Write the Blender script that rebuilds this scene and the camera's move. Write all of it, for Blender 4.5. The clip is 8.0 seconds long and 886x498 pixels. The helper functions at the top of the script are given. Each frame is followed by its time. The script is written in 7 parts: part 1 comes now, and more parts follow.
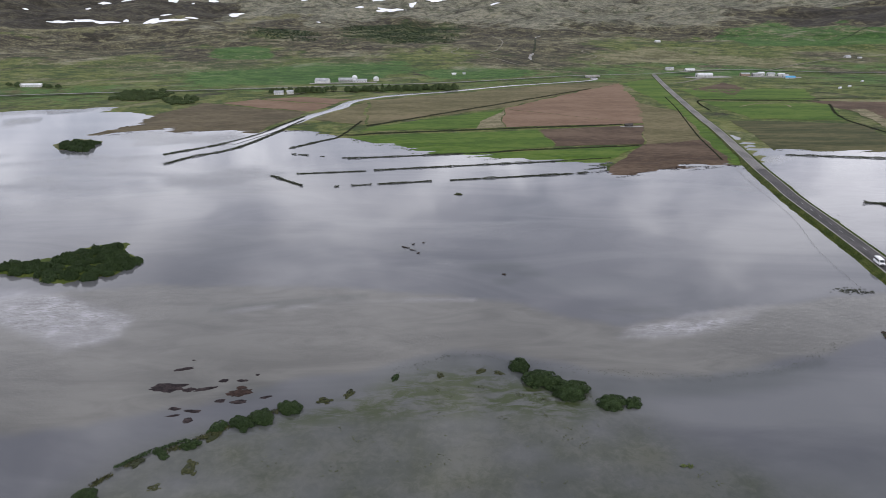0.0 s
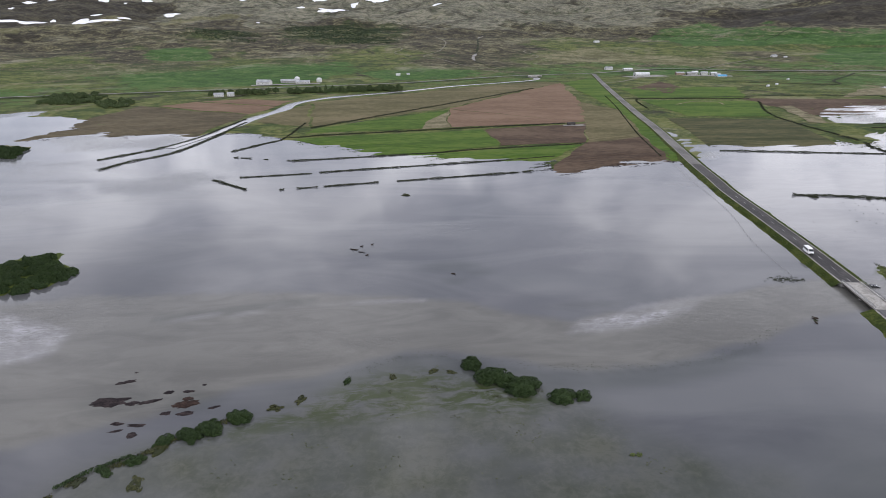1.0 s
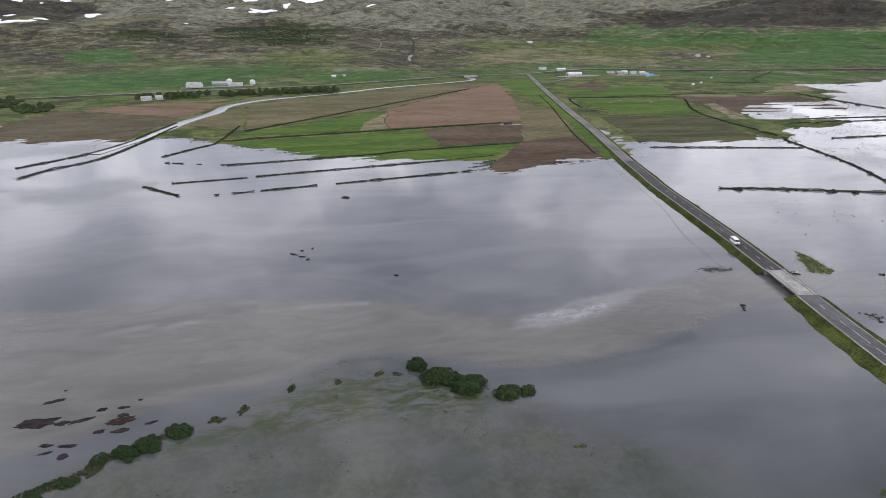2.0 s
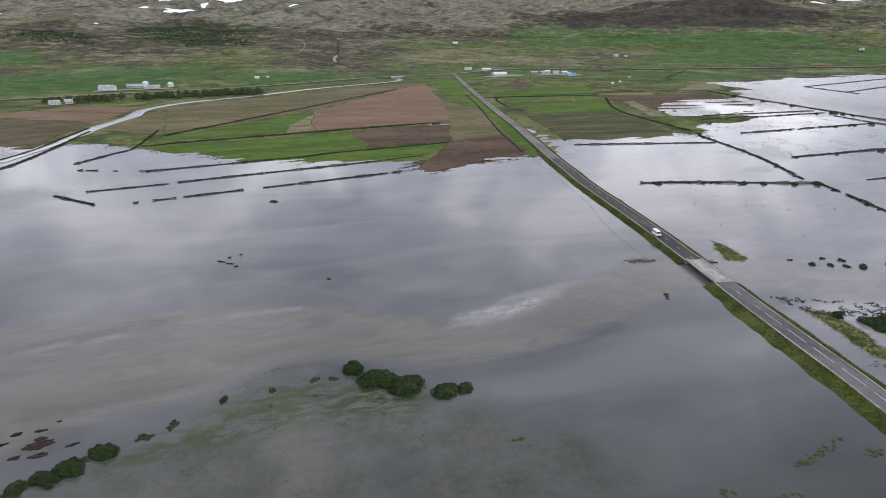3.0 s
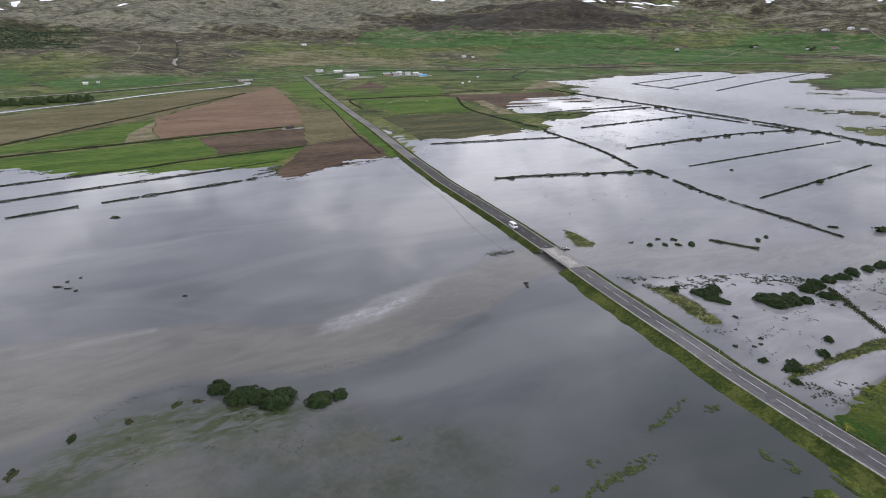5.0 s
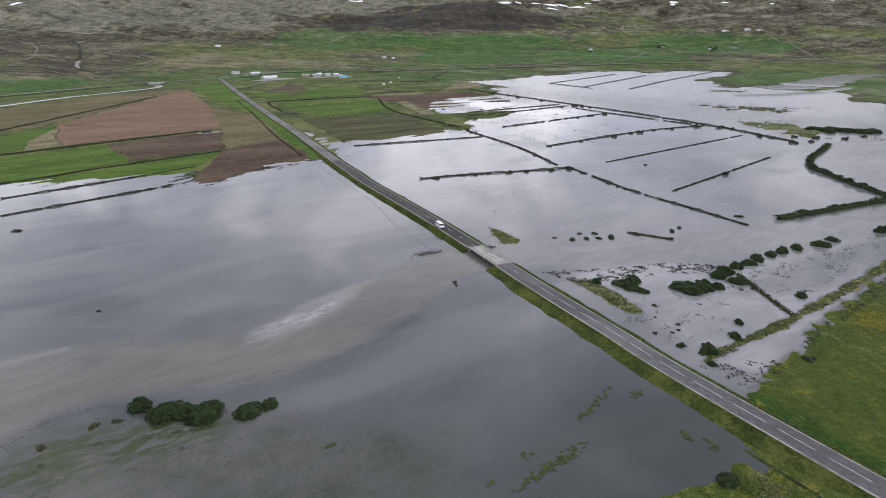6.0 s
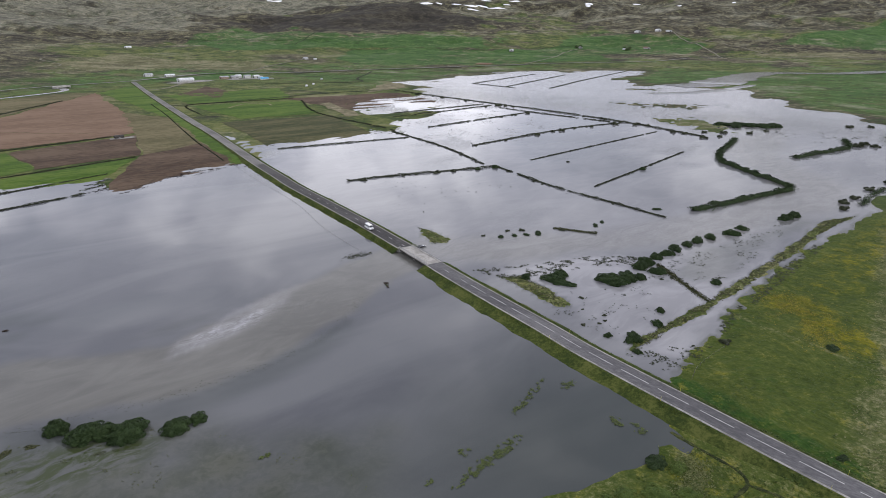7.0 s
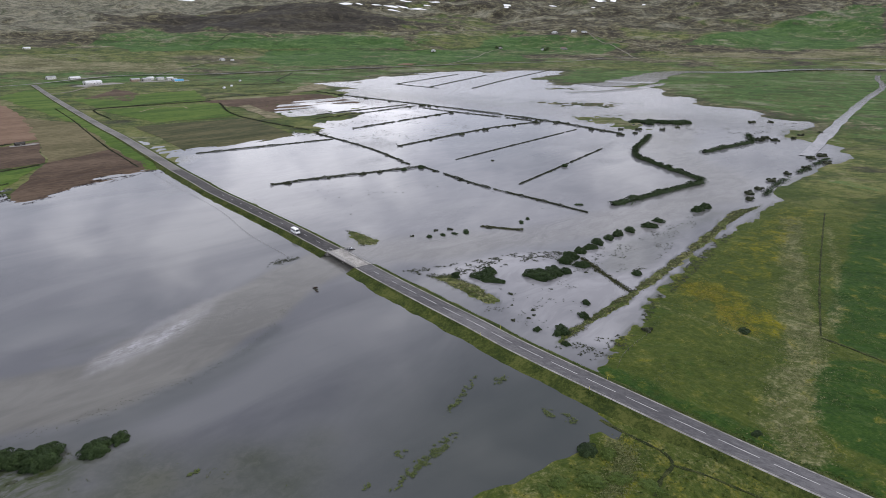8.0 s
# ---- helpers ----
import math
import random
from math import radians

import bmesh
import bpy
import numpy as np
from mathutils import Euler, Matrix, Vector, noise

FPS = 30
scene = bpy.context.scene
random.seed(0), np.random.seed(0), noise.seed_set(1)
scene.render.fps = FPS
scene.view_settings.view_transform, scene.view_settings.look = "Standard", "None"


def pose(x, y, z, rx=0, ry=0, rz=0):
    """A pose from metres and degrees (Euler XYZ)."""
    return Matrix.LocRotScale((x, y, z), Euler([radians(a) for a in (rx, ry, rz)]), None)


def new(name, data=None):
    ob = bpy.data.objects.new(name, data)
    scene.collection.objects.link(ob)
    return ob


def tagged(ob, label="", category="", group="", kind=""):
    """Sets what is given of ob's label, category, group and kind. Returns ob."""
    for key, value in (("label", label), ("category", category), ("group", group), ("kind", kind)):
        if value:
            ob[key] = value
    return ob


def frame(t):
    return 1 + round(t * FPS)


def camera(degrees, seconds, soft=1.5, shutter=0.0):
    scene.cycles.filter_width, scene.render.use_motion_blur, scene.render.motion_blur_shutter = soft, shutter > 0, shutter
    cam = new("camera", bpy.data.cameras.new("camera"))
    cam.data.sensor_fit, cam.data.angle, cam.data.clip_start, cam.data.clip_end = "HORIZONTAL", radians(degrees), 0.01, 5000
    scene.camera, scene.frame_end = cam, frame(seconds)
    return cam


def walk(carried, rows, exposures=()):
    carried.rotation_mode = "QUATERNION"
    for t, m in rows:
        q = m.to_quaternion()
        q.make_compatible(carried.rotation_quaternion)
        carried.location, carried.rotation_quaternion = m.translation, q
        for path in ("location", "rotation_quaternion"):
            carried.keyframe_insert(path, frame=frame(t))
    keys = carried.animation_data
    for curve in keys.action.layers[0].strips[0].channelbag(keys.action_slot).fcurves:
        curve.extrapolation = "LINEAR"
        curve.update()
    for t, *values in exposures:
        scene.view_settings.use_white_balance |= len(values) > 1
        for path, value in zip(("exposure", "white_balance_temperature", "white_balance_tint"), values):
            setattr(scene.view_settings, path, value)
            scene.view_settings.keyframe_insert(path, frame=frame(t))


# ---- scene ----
cam = camera(69.7, 8.0, soft=0.7)
walk(cam, [
    (0.0, pose(0, 0, 88, 70.752, 0.142, 0.0)),
    (0.5, pose(0, 0, 88, 70.787, 0.142, -2.308)),
    (1.0, pose(0, 0, 88, 70.79, 0.14, -4.86)),
    (1.5, pose(0, 0, 88, 70.822, 0.145, -7.446)),
    (3.0, pose(0, 0, 88, 70.879, 0.064, -16.762)),
    (3.5, pose(0, 0, 88, 70.9, 0.036, -19.815)),
    (4.0, pose(0, 0, 88, 70.956, 0.012, -22.962)),
    (4.5, pose(0, 0, 88, 70.989, -0.02, -26.162)),
    (6.0, pose(0, 0, 88, 71.091, -0.07, -36.423)),
    (6.5, pose(0, 0, 88, 71.131, -0.08, -39.646)),
    (7.0, pose(0, 0, 88, 71.151, -0.097, -43.036)),
    (7.5, pose(0, 0, 88, 71.201, -0.144, -46.463)),
    (8.0, pose(0, 0, 88, 71.218, -0.176, -49.741)),
])

# ---------------------------------------------------------------- overcast sky and a weak sun behind the cloud
SUN_ELEVATION, SUN_BEARING = 42, 140
world = bpy.data.worlds.new("overcast")
scene.world = world
world.use_nodes = True
wt = world.node_tree
wn, wl = wt.nodes, wt.links
wn.clear()
w_out, w_bg, sky = wn.new("ShaderNodeOutputWorld"), wn.new("ShaderNodeBackground"), wn.new("ShaderNodeTexSky")
sky.sky_type, sky.sun_disc = "NISHITA", False
sky.sun_elevation, sky.sun_rotation = radians(SUN_ELEVATION), radians(SUN_BEARING)
coords, lift, cloud, ramp, blend = (wn.new("ShaderNodeTexCoord"), wn.new("ShaderNodeMapping"), wn.new("ShaderNodeTexNoise"),
                                    wn.new("ShaderNodeValToRGB"), wn.new("ShaderNodeMix"))
lift.inputs["Scale"].default_value = (1.0, 1.0, 1.6)
lift.inputs["Location"].default_value = (23.087, 33.643, 39.263)
cloud.inputs["Scale"].default_value, cloud.inputs["Detail"].default_value = 4.2, 7.0
cloud.inputs["Roughness"].default_value, cloud.inputs["Distortion"].default_value = 0.56, 0.5
ramp.color_ramp.elements[0].position, ramp.color_ramp.elements[0].color = 0.40, (7.2, 7.5, 8.9, 1)
ramp.color_ramp.elements[1].position, ramp.color_ramp.elements[1].color = 0.64, (16.8, 16.8, 18.2, 1)
middle = ramp.color_ramp.elements.new(0.52)
middle.color = (10.7, 10.8, 12.3, 1)
blend.data_type = "RGBA"
blend.inputs["Factor"].default_value = 0.9
wl.new(coords.outputs["Generated"], lift.inputs["Vector"])
wl.new(lift.outputs["Vector"], cloud.inputs["Vector"])
wl.new(cloud.outputs["Fac"], ramp.inputs["Fac"])
wl.new(sky.outputs["Color"], blend.inputs["A"])
# cloud is brightest low down, where the layer thins
parts_, fall, tone = wn.new("ShaderNodeSeparateXYZ"), wn.new("ShaderNodeMapRange"), wn.new("ShaderNodeVectorMath")
wl.new(coords.outputs["Generated"], parts_.inputs["Vector"])
wl.new(parts_.outputs["Z"], fall.inputs["Value"])
fall.inputs["From Min"].default_value, fall.inputs["From Max"].default_value = 0.05, 0.75
fall.inputs["To Min"].default_value, fall.inputs["To Max"].default_value = 1.25, 0.86
tone.operation = "SCALE"
# added dimming of the unseen eastern sky, darkens the far water's reflection
lean, east_dim = wn.new("ShaderNodeVectorMath"), wn.new("ShaderNodeMapRange")
lean.operation, east_dim.interpolation_type = "DOT_PRODUCT", "SMOOTHSTEP"
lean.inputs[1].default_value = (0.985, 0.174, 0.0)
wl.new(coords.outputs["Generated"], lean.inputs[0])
east_dim.inputs["From Min"].default_value, east_dim.inputs["From Max"].default_value = 0.84, 1.0
east_dim.inputs["To Min"].default_value, east_dim.inputs["To Max"].default_value = 1.0, 0.52
wl.new(lean.outputs["Value"], east_dim.inputs["Value"])
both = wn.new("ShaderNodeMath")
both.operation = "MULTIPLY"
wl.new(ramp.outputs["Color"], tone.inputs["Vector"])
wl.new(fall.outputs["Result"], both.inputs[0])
wl.new(east_dim.outputs["Result"], both.inputs[1])
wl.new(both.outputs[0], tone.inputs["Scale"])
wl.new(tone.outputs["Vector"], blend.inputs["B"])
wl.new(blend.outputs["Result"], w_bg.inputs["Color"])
w_bg.inputs["Strength"].default_value = 0.1
wl.new(w_bg.outputs["Background"], w_out.inputs["Surface"])

sun = new("sun", bpy.data.lights.new("sun", "SUN"))
sun.data.energy, sun.data.angle, sun.data.color = 0.8, radians(18), (1.0, 0.96, 0.9)
sun.matrix_world = pose(0, 0, 500, 90 - SUN_ELEVATION, 0, 180 - SUN_BEARING)
scene.view_settings.exposure = 0.15
# ---------------------------------------------------------------- terrain
EYE = 88.0


def lattice(ix, iy, seed):
    n = (ix.astype(np.int64) * 374761393 + iy.astype(np.int64) * 668265263 + seed * 982451653) & 0xFFFFFFFF
    n = ((n ^ (n >> 13)) * 1274126177) & 0xFFFFFFFF
    n = ((n ^ (n >> 15)) * 2246822519) & 0xFFFFFFFF
    return ((n ^ (n >> 16)) & 0xFFFFFF) / 16777215.0


def vnoise(x, y, seed=0):
    x, y = np.asarray(x, float), np.asarray(y, float)
    ix, iy = np.floor(x), np.floor(y)
    u, v = x - ix, y - iy
    u, v = u * u * (3 - 2 * u), v * v * (3 - 2 * v)
    a, b = lattice(ix, iy, seed), lattice(ix + 1, iy, seed)
    c, d = lattice(ix, iy + 1, seed), lattice(ix + 1, iy + 1, seed)
    return (a * (1 - u) + b * u) * (1 - v) + (c * (1 - u) + d * u) * v


def fbm(x, y, seed=0, octaves=4):
    total, gain, norm = 0.0, 1.0, 0.0
    for k in range(octaves):
        total = total + gain * vnoise(np.asarray(x) * 2.03 ** k + 17.3 * k, np.asarray(y) * 2.03 ** k - 9.1 * k, seed + k)
        norm += gain
        gain *= 0.5
    return total / norm * 2 - 1


def smooth(a, b, v):
    t = np.clip((v - a) / (b - a), 0, 1)
    return t * t * (3 - 2 * t)


def inside(poly, x, y):
    """Signed distance to a closed outline, positive inside."""
    x, y = np.asarray(x, float), np.asarray(y, float)
    best, odd = np.full(x.shape, 1e18), np.zeros(x.shape, bool)
    for (ax, ay), (bx, by) in zip(poly, poly[1:] + poly[:1]):
        ex, ey = bx - ax, by - ay
        t = np.clip(((x - ax) * ex + (y - ay) * ey) / (ex * ex + ey * ey), 0, 1)
        best = np.minimum(best, (x - ax - t * ex) ** 2 + (y - ay - t * ey) ** 2)
        if ey != 0:
            cross = ((ay > y) != (by > y)) & (x < (y - ay) / ey * ex + ax)
            odd ^= cross
    return np.sqrt(best) * np.where(odd, 1, -1)


def spline(points, step):
    """Catmull-Rom through the points, cut about every step metres."""
    p = np.array(points, float)
    p = np.vstack([2 * p[0] - p[1], p, 2 * p[-1] - p[-2]])
    out = []
    for i in range(1, len(p) - 2):
        n = max(1, int(np.ceil(np.linalg.norm(p[i + 1] - p[i]) / step)))
        t = (np.arange(n) / n)[:, None]
        out.append(0.5 * (2 * p[i] + (p[i + 1] - p[i - 1]) * t + (2 * p[i - 1] - 5 * p[i] + 4 * p[i + 1] - p[i + 2]) * t ** 2
                          + (3 * p[i] - p[i - 1] - 3 * p[i + 1] + p[i + 2]) * t ** 3))
    return np.vstack(out + [p[-2:-1]])


# the flooded plain: west bank and fields, east fields, far lake, near bank
FLOOD_NORTH = [(-1100, 640), (-487, 712), (-465, 734), (-424, 745), (-384, 757), (-375, 715), (-330, 702), (-312, 692), (-284, 615), (-306, 556), (-262, 590), (-256, 622), (-240, 574), (-214, 580),
               (-192, 594), (-166, 563), (-131, 581), (-81, 540), (-4, 474), (77, 441), (110, 430), (99, 410),
               (117, 398), (150, 422), (192, 431), (222, 425)]
FLOOD_EAST = [(229, 470), (245, 545), (249, 540), (238, 478), (252, 482), (288, 476), (343, 478), (366, 488), (377, 456), (429, 535), (472, 558), (549, 587), (560, 640), (612, 688),
              (690, 770), (767, 882), (896, 971), (1041, 1017), (1166, 1028), (1265, 936), (1515, 952), (1399, 799), (1159, 713)]
FLOOD_SOUTH = [(1060, 600), (1150, 535), (962, 401), (820, 268), (805, 211), (760, 133), (633, 112), (559, 78), (509, 84), (402, 87),
               (384, 78), (370, 78.5), (330, 81), (292, 80.5), (248, 80), (209, 77.5), (190, 74), (176, 70), (147, 69), (135, 62), (126, 58), (123.5, 50), (121, 50), (121.5, 54), (118, 56.5), (113, 54),
               (105, 56), (99, 57), (90, 60), (84, 62), (68, 45), (60, 20), (0, -120), (-500, -500), (-1100, -500)]
FLOOD = FLOOD_NORTH + FLOOD_EAST + FLOOD_SOUTH
# rows of standing water in a ploughed field
WET_ROWS = [(469, 669), (500, 700), (569, 732), (610, 723), (600, 640), (608, 571), (526, 565), (435, 587), (455, 649)]
# drowned ground that still shows above the flood
HUMPS = [
    ([(-178, 230), (-169, 226), (-150, 218), (-138, 215), (-126, 222), (-119, 236), (-125, 245), (-133, 250), (-137, 262), (-150, 254), (-160, 240), (-178, 234)], 0.5, 3),
    ([(-312, 509), (-305, 535), (-280, 522), (-268, 472), (-294, 484)], 0.4, 4),
    ([(154, 84), (195, 82), (230, 82), (321, 86), (365, 84), (342, 92), (300, 89), (259, 87), (207, 85.5), (177, 85.5), (160, 86.5)], 0.22, 1.8),
    ([(170, 149), (176, 145), (174, 131), (167, 117), (163, 117), (167, 135)], 0.3, 2),
    ([(190, 222), (190, 212), (187, 196), (183, 193), (178, 197), (186, 213)], 0.22, 2),
    ([(-100, 80), (-66, 112), (-52, 128), (-30, 139), (6, 158), (45, 136), (66, 100), (45, 40), (-90, 40)], -0.14, 8),
    ([(930, 570), (945, 545), (975, 525), (985, 545), (950, 575)], 0.25, 30),
    ([(745, 468), (735, 420), (760, 370), (815, 362), (790, 400), (765, 440)], 0.25, 36),
    ([(640, 350), (585, 262), (600, 250), (680, 318)], 0.25, 26),
    ([(1160, 690), (1060, 640), (1010, 600), (1070, 585), (1180, 640), (1250, 690)], 0.25, 40),
]
# foot of the slopes by compass bearing from the origin
FOOT_AZ = [-180, -60, -35, -20, 0, 10, 18, 35, 50, 65, 72, 83, 100, 180]
FOOT_R = [1400, 1000, 1020, 1020, 1085, 1215, 1340, 1420, 1570, 1660, 1700, 1830, 1850, 1400]


def slope(x, y):
    """Metres beyond the foot of the slopes, and bearing."""
    az, r = np.degrees(np.arctan2(x, y)), np.hypot(x, y)
    return r - np.interp(az, FOOT_AZ, FOOT_R), az, r


def hill(x, y):
    s, az, r = slope(x, y)
    top = 4750 - (r - s)
    s = np.maximum(s, 0)
    z = 0.03 * s + (440 - 0.03 * top) / top ** 2 * s ** 2
    knoll = np.exp(-((az - 39) / 9.5) ** 2 - ((r - 2900) / 420) ** 2) * 46 * smooth(500, 1300, s)
    rough = fbm(x / 420, y / 420, 11, 5) * 0.035 * s * smooth(0, 700, s)
    ridge = (1 - np.abs(fbm(x / 700, y / 700, 23, 4))) * 0.02 * s * smooth(300, 1500, s)
    z = z + knoll + rough + ridge - 0.012 * s * smooth(300, 1500, s)
    z = np.where(z > 200, 200 + 118 * np.tanh((z - 200) / 118), z)
    return np.maximum(z, 322 * smooth(3900, 4750, r))


def plain(x, y):
    """Height of the plain over the flood, and signed distance into the flood."""
    d = inside(FLOOD, x, y)
    far = np.clip(np.hypot(x, y) / 500, 0.35, 2.2)
    d = d + fbm(x / 22, y / 22, 3, 4) * 5 * far + fbm((x * 0.97 + y * 0.24) / 26, (y * 0.97 - x * 0.24) / 6, 5, 3) * 16 * smooth(250, 420, y)
    d = d + fbm(x / 160, y / 70, 15, 4) * 60 * smooth(600, 1000, np.hypot(x, y)) * smooth(300, 600, x)
    r = np.hypot(x, y)
    d = d + (fbm(x / 7, y / 7, 33, 3) * 3.6 + fbm(x / 2, y / 2, 35, 3) * 2.6) * smooth(440, 320, r) * smooth(140, 160, x)
    d = d + fbm(x / 60, y / 60, 34, 5) * 55 * smooth(450, 700, r) * smooth(300, 500, x)
    wet = inside(WET_ROWS, x, y)
    rows = vnoise(x / 75 + y / 300, (y + 0.1 * x) / 8, 37) * 0.7 + vnoise(x / 25, (y + 0.1 * x) / 3, 38) * 0.3 - 0.42
    d = np.where(wet > -10, np.maximum(d, np.minimum(wet * 1.2 + 4, 60 * rows + 0.25 * wet)), d)
    z = np.where(d > 0, -np.minimum(d * 0.035, 0.9), np.minimum(-d * 0.03, 0.7))
    for poly, top, soft in HUMPS:
        cx, cy = np.mean([p[0] for p in poly]), np.mean([p[1] for p in poly])
        near = (np.abs(x - cx) < 260) & (np.abs(y - cy) < 260)
        if near.any():
            xs, ys = x[near], y[near]
            e = inside(poly, xs, ys) + fbm(xs / 7, ys / 7, 8, 3) * soft * 0.9 + fbm(xs / 1.8, ys / 1.8, 18, 3) * min(2.2, soft * 0.8)
            z[near] = np.maximum(z[near], np.where(e > 0, np.minimum(e * 0.12, top), np.maximum(e * 0.12, -0.9)))
    return z, d


def height(x, y):
    x, y = np.atleast_1d(np.asarray(x, float)), np.atleast_1d(np.asarray(y, float))
    return plain(x, y)[0] + hill(x, y) + fbm(x / 9, y / 9, 31, 3) * 0.05

# ---------------------------------------------------------------- materials
def nodes_of(name):
    m = bpy.data.materials.new(name)
    m.use_nodes = True
    nt = m.node_tree
    return m, nt, nt.nodes["Principled BSDF"]


def noise_at(nt, vector, scale, detail=4.0, rough=0.6, distort=0.0):
    n = nt.nodes.new("ShaderNodeTexNoise")
    n.inputs["Scale"].default_value, n.inputs["Detail"].default_value = scale, detail
    n.inputs["Roughness"].default_value, n.inputs["Distortion"].default_value = rough, distort
    nt.links.new(vector, n.inputs["Vector"])
    return n.outputs["Fac"]


def ramp_of(nt, value, stops):
    r = nt.nodes.new("ShaderNodeValToRGB")
    els = r.color_ramp.elements
    while len(els) < len(stops):
        els.new(0.5)
    for e, (at, col) in zip(els, stops):
        e.position, e.color = at, (*col, 1)
    nt.links.new(value, r.inputs["Fac"])
    return r.outputs["Color"]


def mix_col(nt, factor, a, b, mode="MIX"):
    m = nt.nodes.new("ShaderNodeMix")
    m.data_type, m.blend_type = "RGBA", mode
    for key, v in (("Factor", factor), ("A", a), ("B", b)):
        if hasattr(v, "is_output"):
            nt.links.new(v, m.inputs[key])
        else:
            m.inputs[key].default_value = v if key == "Factor" else (*v, 1)
    return m.outputs["Result"]


def calc(nt, op, a, b=0.0, clamp=False):
    m = nt.nodes.new("ShaderNodeMath")
    m.operation, m.use_clamp = op, clamp
    for i, v in enumerate((a, b)):
        if hasattr(v, "is_output"):
            nt.links.new(v, m.inputs[i])
        else:
            m.inputs[i].default_value = v
    return m.outputs[0]


def place_of(nt, stretch=(1, 1, 1), turn=0.0):
    g, mp = nt.nodes.new("ShaderNodeNewGeometry"), nt.nodes.new("ShaderNodeMapping")
    mp.inputs["Scale"].default_value, mp.inputs["Rotation"].default_value = stretch, (0, 0, radians(turn))
    nt.links.new(g.outputs["Position"], mp.inputs["Vector"])
    return mp.outputs["Vector"]


def relief(nt, bsdf, value, strength, distance):
    b = nt.nodes.new("ShaderNodeBump")
    b.inputs["Strength"].default_value, b.inputs["Distance"].default_value = strength, distance
    nt.links.new(value, b.inputs["Height"])
    nt.links.new(b.outputs["Normal"], bsdf.inputs["Normal"])


def surface(name, dark, mid, light, coarse, fine, rough=0.9, bump=0.4, depth=0.3, stretch=(1, 1, 1), turn=0.0, spec=0.12, metal=0.0):
    """A rough surface with stains about coarse metres wide and grain about fine metres wide."""
    m, nt, bsdf = nodes_of(name)
    at = place_of(nt, stretch, turn)
    a, b = noise_at(nt, at, 1.0 / coarse, 4, 0.6, 0.4), noise_at(nt, at, 1.0 / fine, 5, 0.7)
    col = ramp_of(nt, mix_col(nt, 0.5, a, b), [(0.425, dark), (0.5, mid), (0.575, light)])
    nt.links.new(col, bsdf.inputs["Base Color"])
    bsdf.inputs["Roughness"].default_value, bsdf.inputs["Specular IOR Level"].default_value = rough, spec
    bsdf.inputs["Metallic"].default_value = metal
    if bump:
        relief(nt, bsdf, b, bump, depth)
    return m


def leaf_material(name, dark, mid, light):
    m, nt, bsdf = nodes_of(name)
    g = nt.nodes.new("ShaderNodeNewGeometry")
    big = noise_at(nt, g.outputs["Position"], 0.22, 3)
    col = ramp_of(nt, mix_col(nt, 0.45, big, g.outputs["Random Per Island"]), [(0.2, dark), (0.5, mid), (0.85, light)])
    nt.links.new(col, bsdf.inputs["Base Color"])
    bsdf.inputs["Roughness"].default_value, bsdf.inputs["Specular IOR Level"].default_value = 0.7, 0.2
    return m


